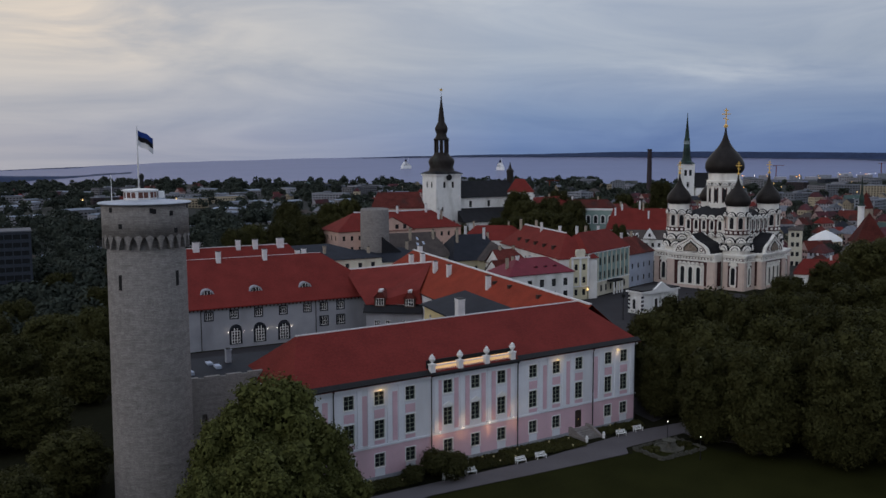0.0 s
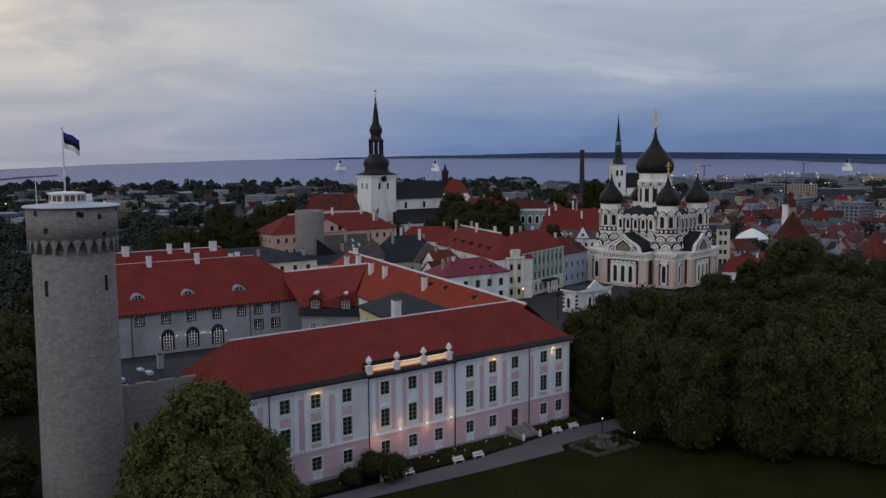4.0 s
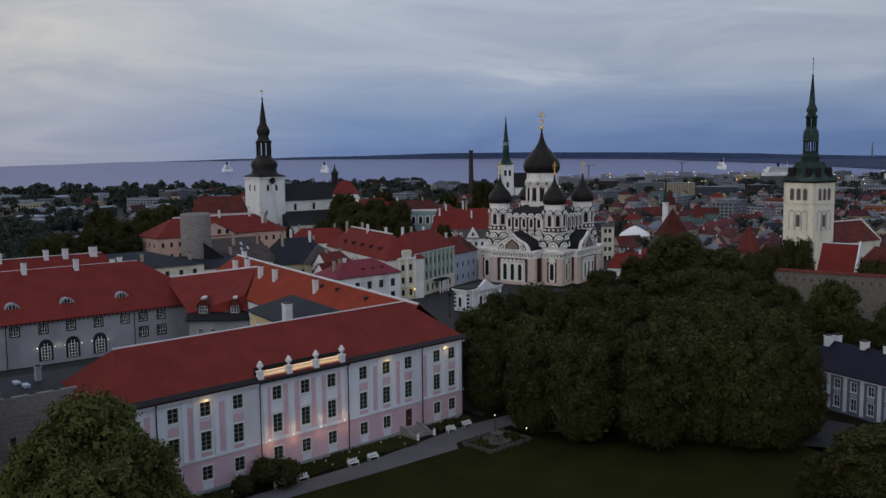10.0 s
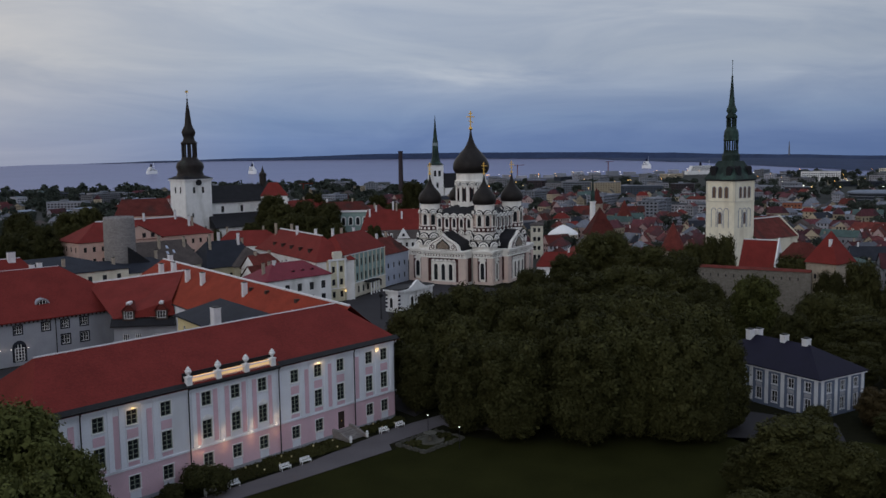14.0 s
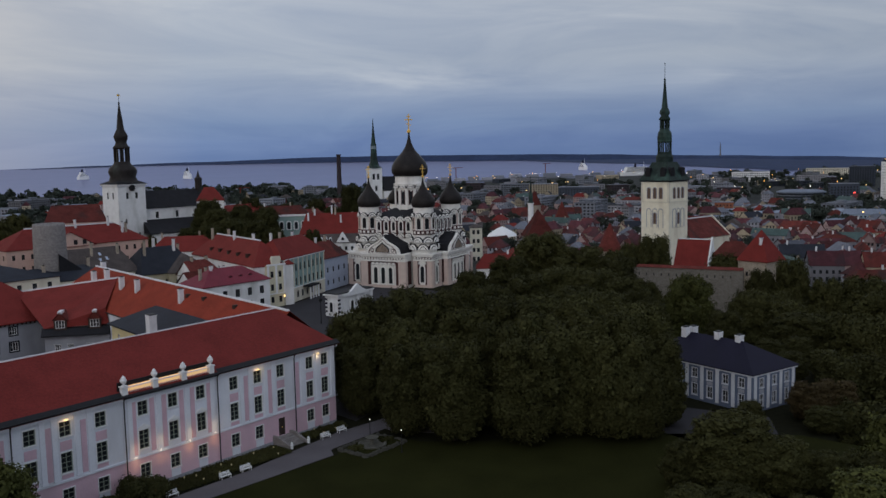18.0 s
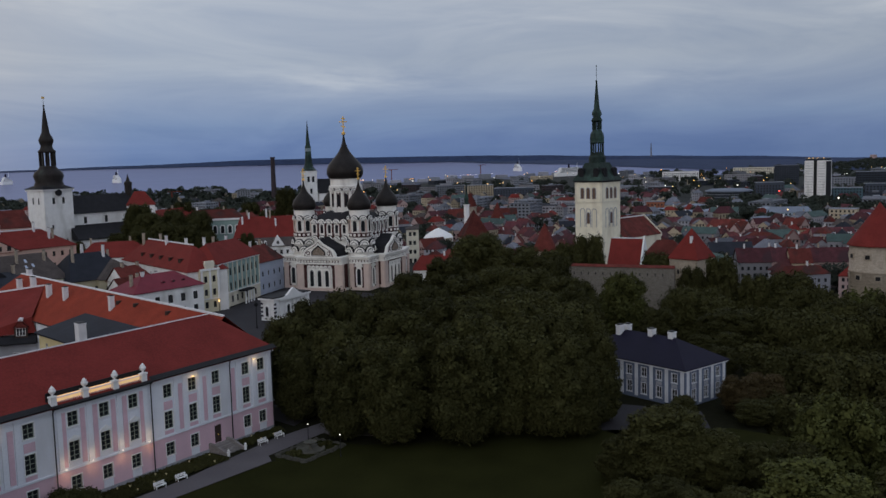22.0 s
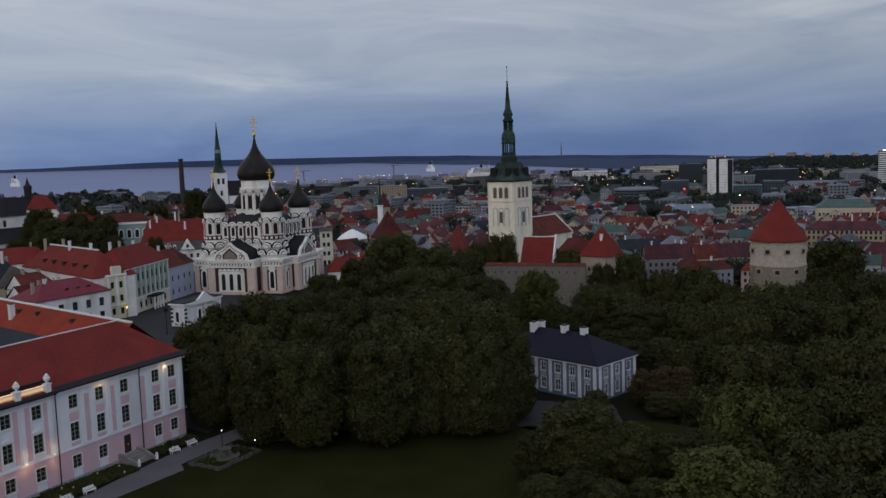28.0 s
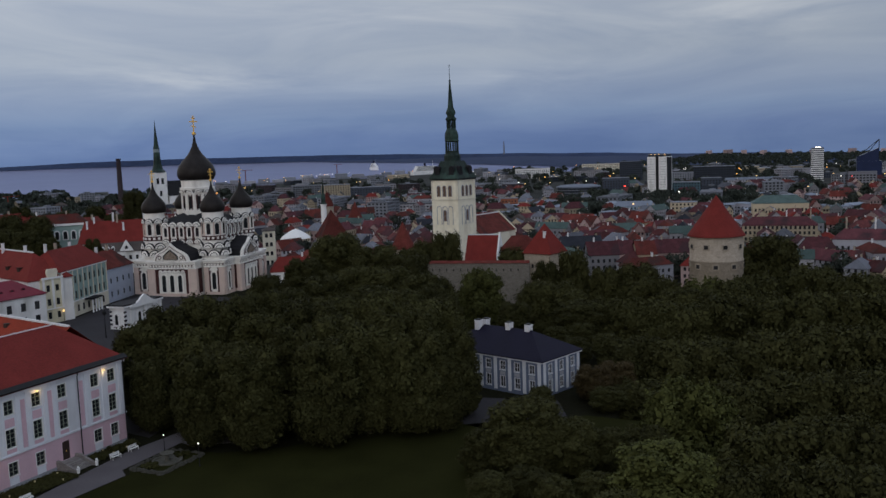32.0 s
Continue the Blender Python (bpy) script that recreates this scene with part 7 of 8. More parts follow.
for x0, z0, x1, z1 in ((-18, 50, 10, 74), (10, 44, 10, 74), (-4, 56, 10, 74)):
    g = Geo()
    ln, an = math.hypot(x1 - x0, z1 - z0), math.degrees(math.atan2(z1 - z0, x1 - x0))
    g.m = pose(x0, -9.5, z0, 0, -an, 0)
    g.box(0, -0.5, -0.5, ln, 0.5, 0.5)
    part("frame_bar", g, DARKPAINT, t3)
for az, far, w, d, h, m, nm in ((73.2, 1700, 40, 20, 34, DARKGLASS, "glass_block"), (77.6, 1450, 60, 22, 28, DARKGLASS, "glass_block"), (86.2, 1300, 34, 20, 20, CONCRETE, "banded_block"), (90.2, 1250, 30, 30, 62, CONCRETE, "pale_tower"), (66.8, 1900, 70, 20, 20, WHITE, "pale_block"), (70.9, 2100, 90, 22, 22, CREAM, "pale_block"), (52.8, 1500, 48, 22, 18, CONCRETE, "harbour_block")):
    x, y, _ = at(az, far)
    house(nm, x, y, ground_z(x, y), -az + random.uniform(-8, 14), w, d, h, 0, m, GREYROOF, (0, 0), "x", (int(w / 4), 4), tuple(1.4 + 3.4 * j for j in range(int(h / 3.4))), (2.6, 1.8), (), "large flat-roofed modern building", "building")
house("dark_office", 9.5, 428, -22, -4, 31, 18, 36.6, 0, DARKGLASS, GREYROOF, (0, 0), "x", (9, 5), tuple(2.0 + 3.5 * j for j in range(10)), (2.9, 2.0), (), "dark glazed office block with pale floor bands", "building")
# long yellow public building with green roof near the cannon tower
house("yellow_public_building", *at(80.4, 600)[:2], -22, -84, 44, 16, 15, 5, TOWNOCHRE, PURPLE, (6, 6), "x", (16, 4), (1.8, 5.6, 9.4, 12.6), (1.3, 2.0), ((10, 8, 24), (26, 8, 24), (40, 8, 24)), "long pale yellow building with dark red mansard roof", "building")
house("green_roofed_theatre", *at(81.0, 800)[:2], -22, -78, 44, 26, 15, 6, TOWNOCHRE, GREENROOF, (9, 9), "x", (14, 8), (2.5, 8.0, 12.5), (1.6, 2.6), (), "large cream theatre with green sheet roofs", "building")
house("grey_corner_building", *at(85.4, 520)[:2], -22, -92, 30, 16, 15, 5, TOWNWHITE, PURPLE, (5, 5), "x", (10, 4), (1.8, 5.6, 9.4, 13.2), (1.2, 2.0), ((6, 8, 26), (20, 8, 26)), "pale four-storey corner building with dark roof", "building")
row = ((71.2, 470, 16, FARWALL, PURPLE), (73.0, 474, 9, TOWNROSE, PURPLE), (74.2, 470, 10, TOWNOCHRE, OLDRED), (75.4, 476, 20, TOWNROSE, PURPLE), (69.6, 500, 22, GREYW, SLATE))
for az, far, w, wm, rm in row:
    house("row_house", *at(az, far)[:2], -22, -62, w, 14, 12.6, 6.5, wm, rm, (0, 0), "x", (5, 3), (1.8, 5.2, 8.6), (1.2, 1.8), ((4, 7, 21),), "tall old row house below the town wall", group="row houses below the town wall")
pav = thing("market_tent", at(52.83, 680, -22), 10, "large white tent roof among the old town houses", "tent")
part("canopy", Geo().lathe([(12, 8), (10, 10), (4, 13.5), (0.3, 15)], 8), WHITEP, pav)
for a in range(8):
    part("pole", Geo().lathe([(0.15, 0), (0.15, 8.2)], 6, 11.5 * math.cos(a * math.pi / 4), 11.5 * math.sin(a * math.pi / 4)), WHITEP, pav)
for az, far, h in ((59.54, 500, 16), (56.6, 760, 14), (54.9, 900, 18)):
    x, y, _ = at(az, far)
    pt = thing("wall_tower", (x, y, -22), random.uniform(0, 40), "stone town wall tower with red pointed roof", "tower", "towers of the old town wall")
    part("shaft", Geo().lathe([(6.2, 0), (6, h)], 20), KSTONE, pt)
    part("roof", Geo().lathe([(6.8, h), (6.6, h + 0.5), (0.1, h + 15)], 20), OLDRED, pt)
gt = thing("gate_tower", at(55.1, 420, -22), -40, "square stone tower with high dark red pyramid roof", "tower")
part("shaft", Geo().box(-6, -6, 0, 6, 6, 31.6), KSTONE, gt)
part("roof", Geo().hip(-6, -6, 6, 6, 31.6, 44.0, 5.9, 5.9, 0.6, 0.2), OLDRED, gt)
house("red_roofed_house", *at(51.2, 345)[:2], 0, -52, 17, 11, 4.2, 5.0, WHITE, RED, (3, 3), "x", (5, 3), (1.2,), (1.1, 1.6), ((12, 5.5, 10.6),), "low white house with red roof below the cathedral")
house("ochre_house", *at(50.8, 405)[:2], -2, -52, 5.5, 8, 17.0, 1.2, CREAM, BROWNROOF, (2, 2), "x", (2, 2), (2, 6, 10, 14), (1.2, 1.8), (), "narrow tall ochre house behind the cathedral")
ts = thing("slim_town_tower", at(54.66, 700, -22), 0, "slim white tower with a dark pointed cap", "tower")
part("shaft", Geo().lathe([(2.3, 0), (2.1, 30), (2.5, 30.3), (2.5, 31.2)], 12), WHITE, ts)
part("spire", Geo().lathe([(2.6, 31.2), (1.6, 33), (1.8, 36), (0.8, 40), (0.15, 52)], 12), COPPER, ts)

# ---- harbour and ships ----
def ship(x, y, z, turn, length, label):
    t = thing("ship", (x, y, z), turn, label, "ship", "ships in the bay")
    part("hull", Geo().prism([(-length / 2, -6), (length * 0.36, -6), (length / 2, 0), (length * 0.36, 6), (-length / 2, 6)], -2, 8), WHITEP, t)
    for k in range(4):
        part("deck", Geo().box(-length * 0.42 + 2 * k, -5.5, 8 + 3.2 * k, length * 0.34 - 5 * k, 5.5, 10.9 + 3.2 * k), WHITEP, t)
        part("window_band", Geo().box(-length * 0.40 + 2 * k, -5.6, 9.2 + 3.2 * k, length * 0.32 - 5 * k, -5.51, 10.2 + 3.2 * k), DARKGLASS, t)
    part("funnel", Geo().lathe([(3, 20), (2.4, 29)], 10, -length * 0.1, 0), NAVY, t)
    part("mast", Geo().lathe([(0.5, 20), (0.2, 34)], 6, length * 0.15, 0), WHITEP, t)
    return t


for az, far, turn, ln in ((27.65, 2900, 5, 36), (33.55, 2700, -100, 40), (57.95, 2900, -120, 44)):
    x, y, _ = at(az, far)
    ship(x, y, ground_z(x, y) + 1, turn, ln, "white ferry lying in the grey bay")
x, y, _ = at(61.3, 2350)
ship(x, y, ground_z(x, y) + 1, -20, 110, "white cruise ship moored in the harbour")
for az0, az1, far in ((48, 52.5, 2030), (52.0, 57.6, 2200), (58.2, 62.5, 2330)):
    a, b = Vector(at(az0, far)), Vector(at(az1, far + 60))
    t = thing("harbour_pier", (a.x, a.y, ground_z(a.x, a.y)), math.degrees(math.atan2(b.y - a.y, b.x - a.x)), "long grey harbour pier with sheds", "pier", "harbour piers")
    ln = (b - a).length
    part("quay", Geo().box(0, -12, -4, ln, 12, 3), CONCRETE, t)
    for k in range(5):
        part("shed", Geo().box(ln * (0.05 + 0.19 * k), -9, 3, ln * (0.05 + 0.19 * k) + ln * 0.12, 8, 9 + 3 * (k % 2)), (CONCRETE, TOWNWHITE, FARWALL)[k % 3], t)
for az, far, h in ((50.0, 2150, 30), (55.6, 2260, 34), (36.6, 1500, 22)):
    x, y, _ = at(az, far)
    t = thing("crane", (x, y, ground_z(x, y)), random.uniform(-40, 0), "thin orange tower crane", "crane", "cranes")
    part("mast", Geo().box(-0.7, -0.7, 0, 0.7, 0.7, h), REDMETAL, t)
    part("jib", Geo().box(-7, -0.4, h, 18, 0.4, h + 1.0), REDMETAL, t)
    part("counterweight", Geo().box(-7.5, -1.0, h - 2, -5, 1.0, h), CONCRETE, t)
mast = thing("radio_mast", at(66.1, 4650, 8), 0, "far thin television mast on the wooded shore", "mast")
part("shaft", Geo().lathe([(4.4, 0), (3.2, 44), (3.4, 45), (2.4, 47), (1.6, 66)], 8), GREYROOF, mast)
for az, w, h in ((78.5, 46, 24), (79.6, 60, 27), (80.5, 40, 25), (81.6, 70, 24), (83.0, 50, 26), (84.4, 60, 24), (86.4, 60, 26), (88.0, 50, 24)):
    x, y, _ = at(az, 4500 if az > 75 or az < 65 else 3900)
    t = thing("far_block", (x, y, ground_z(x, y)), random.uniform(-20, 20), "pale housing block on the far skyline", "building", "far housing blocks")
    part("block", Geo().box(-w / 2, -10, 0, w / 2, 10, h), TOWNROSE if az > 75 else CONCRETE, t)

# lamps of the town at dusk
random.seed(11)
BULB = Geo().lathe([(0.1, -0.9), (0.9, -0.4), (0.9, 0.4), (0.1, 0.9)], 6)
BULBS = [BULB.data("bulb", m) for m in (WARM, COOL, WARM, glow("amber_lamp", (1.0, 0.42, 0.08), 3.0), REDLIGHT)]
POLE = Geo().lathe([(0.14, 0), (0.09, 9)], 6).data("pole", DARKPAINT)
for k in range(130):
    az = random.uniform(46, 93) if k > 4 else random.uniform(6, 18)
    far = random.uniform(1300, 2400) if k > 9 else random.uniform(500, 1300)
    far = min(far, along(az, COAST) - 40)
    x, y, _ = at(az, far)
    t = thing("street_lamp", (x, y, ground_z(x, y) + 6), 0, "lit street lamp glowing in the dusk", "street lamp", "street lamps of the town")
    part("pole", POLE, None, t)
    part("bulb", BULBS[random.choice((0, 1, 1, 2, 3, 3, 0))], None, t, at=pose(0, 0, 9.5) @ Matrix.Diagonal((0.75, 0.75, 0.75, 1)))
for az, far, k in ((53.4, 2320, 1), (53.7, 2330, 1), (54.0, 2300, 0), (54.25, 2330, 1), (54.5, 2310, 1), (54.8, 2300, 0), (55.1, 2330, 1), (60.35, 2420, 3), (60.7, 2400, 2), (61.0, 2410, 0), (61.25, 2400, 1), (61.6, 2410, 2), (66.5, 2250, 1), (66.9, 2240, 0), (67.3, 2250, 1), (69.0, 1900, 1), (69.1, 1850, 0), (69.2, 1800, 1)):
    x, y, _ = at(az + random.uniform(-0.1, 0.1), far + random.uniform(-160, 40))
    t = thing("quay_lamp", (x, y, ground_z(x, y)), 0, "lit lamp mast on the harbour quay", "lamp mast", "lamps of the harbour")
    part("pole", POLE, None, t)
    part("bulb", BULBS[k], None, t, at=pose(0, 0, 9.5) @ Matrix.Diagonal((0.6, 0.6, 0.6, 1)))
for az, far in ((73.5, 1150), (14.5, 505), (86.4, 1290)):
    x, y, _ = at(az, far)
    t = thing("red_sign", (x, y, ground_z(x, y) + 15), 0, "small glowing red sign", "sign")
    part("panel", Geo().box(-2.5, -0.2, 0, 2.5, 0.2, 1.2), REDLIGHT, t)

# ---- trees ----
def leaf_cloud(rng, centres, radii, count, size, squash=1.0, inner=0.25, middle=None):
    """Small bent leaf sprays over a crown made of rounded lobes, thinner inside; returns corners, four to a spray."""
    pick = rng.choice(len(radii), count, p=radii**2 / (radii**2).sum())
    d = rng.normal(size=(count, 3))
    if middle is not None:
        out = centres[pick] - middle
        d += 0.55 * out / (np.linalg.norm(out, axis=1)[:, None] + 0.1)
    d /= np.linalg.norm(d, axis=1)[:, None]
    d[:, 2] = np.where(d[:, 2] < -0.6, -d[:, 2], d[:, 2])
    r = radii[pick] * (1 - inner * rng.random(count) ** 1.6) * (1 + 0.12 * rng.normal(size=count))
    c = centres[pick] + d * r[:, None] * np.array([1, 1, squash])
    n = d + 0.4 * rng.normal(size=(count, 3))
    n /= np.linalg.norm(n, axis=1)[:, None]
    u = np.cross(n, rng.normal(size=(count, 3)))
    u /= np.linalg.norm(u, axis=1)[:, None]
    v = np.cross(n, u)
    s = size * (0.6 + 0.8 * rng.random(count))[:, None]
    fold = n * s * 0.25
    return np.stack([c - u * s, c - v * s * 0.62 - fold, c + u * s, c + v * s * 0.62 - fold], 1).reshape(-1, 3)


def quads(name, corners, material):
    me = bpy.data.meshes.new(name)
    n = len(corners) // 4
    me.vertices.add(4 * n)
    me.vertices.foreach_set("co", corners.astype(np.float32).ravel())
    me.loops.add(4 * n)
    me.loops.foreach_set("vertex_index", np.arange(4 * n, dtype=np.int32))
    me.polygons.add(n)
    me.polygons.foreach_set("loop_start", np.arange(0, 4 * n, 4, dtype=np.int32))
    me.materials.append(material)
    me.update(calc_edges=True)
    return me


def limb(g, a, b, r0, r1, n=7):
    a, b = Vector(a), Vector(b)
    q = (b - a).to_track_quat("Z", "Y")
    ring = [(a + q @ Vector((r0 * math.cos(2 * math.pi * k / n), r0 * math.sin(2 * math.pi * k / n), 0))) for k in range(n)]
    ring += [(b + q @ Vector((r1 * math.cos(2 * math.pi * k / n), r1 * math.sin(2 * math.pi * k / n), 0))) for k in range(n)]
    g.put(ring, [(k, (k + 1) % n, n + (k + 1) % n, n + k) for k in range(n)])


def crown(rng, billows, count, size):
    """Leaf sprays over the joint outside of rounded billows, with ripples of smaller clumps; what lies deep inside is left out."""
    c, r = np.array([q[:3] for q in billows]), np.array([q[3] for q in billows])
    pick = rng.choice(len(r), count, p=r**2 / (r**2).sum())
    d = rng.normal(size=(count, 3))
    d /= np.linalg.norm(d, axis=1)[:, None]
    p = c[pick] + d * r[pick][:, None]
    lift = np.zeros(count)
    for wave, amp in ((3.4, 0.20), (1.9, 0.22), (1.9, 0.22), (1.1, 0.20), (1.1, 0.20), (0.7, 0.15), (0.7, 0.15)):
        k = rng.normal(size=3)
        k *= 2 * math.pi / wave / np.linalg.norm(k)
        lift += amp * np.sin(p @ k + rng.uniform(0, 6))
    p += d * (lift + 0.22 * rng.normal(size=count) - 0.5 * rng.random(count) ** 3)[:, None]
    near = np.linalg.norm(p[:, None] - c[None], axis=2) / r[None]
    near[np.arange(count), pick] = 9
    keep = (near.min(1) > 0.86) & (p[:, 2] > 0.5)
    p, d = p[keep], d[keep]
    n = d + np.array([0, 0, 0.12]) + 0.45 * rng.normal(size=p.shape)
    n /= np.linalg.norm(n, axis=1)[:, None]
    u = np.cross(n, rng.normal(size=p.shape))
    u /= np.linalg.norm(u, axis=1)[:, None]
    v = np.cross(n, u)
    s = size * (0.6 + 0.8 * rng.random(len(p)))[:, None]
    fold = n * s * 0.2
    return np.stack([p - u * s, p - v * s * 0.66 - fold, p + u * s, p + v * s * 0.66 - fold], 1).reshape(-1, 3)


TREES = []
for k in range(8):
    rng = np.random.default_rng(40 + k)
    H, R, base = 18.0, 6.5, 2.0
    billows = [(0, 0, H * 0.56, R * 0.80), (0, 0, H * 0.34, R * 0.84)]
    for j in range(7):
        a = j * 0.9 + k
        billows.append((R * 0.40 * math.cos(a), R * 0.40 * math.sin(a), 3.3 + 0.5 * (j % 2), R * 0.38))
    for j in range(34):
        a, u = j * 2.4 + k + rng.uniform(-0.5, 0.5), 0.18 + 0.80 * (j + 0.5) / 34
        reach = R * rng.uniform(0.66, 0.86) * math.sqrt(max(0.02, 1 - ((u - 0.44) / 0.58) ** 2))
        br = R * rng.uniform(0.15, 0.34)
        billows.append((reach * math.cos(a), reach * math.sin(a), min(H - br, base + (H - base) * u), br))
    c = np.concatenate([crown(rng, billows, 52000, 0.20), crown(rng, [(x, y, z, 0.86 * q) for x, y, z, q in billows], 9000, 0.42)])
    crown_data = quads("crown", c, LEAF if k < 5 else (LEAF2 if k < 7 else LEAF3))
    g = Geo().lathe([(0.5, -0.4), (0.42, 0.6), (0.34, base), (0.26, base + 3.5)], 9)
    for j in range(7):
        a = j * 0.9 + k
        limb(g, (0, 0, base - 1 + j * 0.7), (R * 0.55 * math.cos(a), R * 0.55 * math.sin(a), base + 3.0 + j * 0.95), 0.2, 0.05)
    TREES.append((crown_data, g.data("trunk", BARK, smooth=True)))

random.seed(5)
TREE_GROUP = "park trees round the castle hill"


KINDS = {"": (0, 1, 2, 3, 4), "m": (5, 6), "b": (7,)}


def tree(x, y, top, reach, sort=""):
    """A broadleaf tree of that height and crown radius; sort: m brighter green, b rusty."""
    k = random.choice(KINDS[sort])
    label = {"": "large leafy lime tree with dense dark green crown", "m": "broad maple with a brighter green crown", "b": "small tree with a rusty brown-green crown"}[sort]
    t = thing("tree", (x, y, ground_z(x, y)), 0, label, "tree", TREE_GROUP)
    m = pose(0, 0, 0, 0, 0, random.uniform(0, 360)) @ Matrix.Diagonal((reach / 6.9, reach / 6.9, top / 18.0, 1))
    part("trunk", TREES[k][1], None, t, at=m)
    part("crown", TREES[k][0], None, t, at=m)
    return t


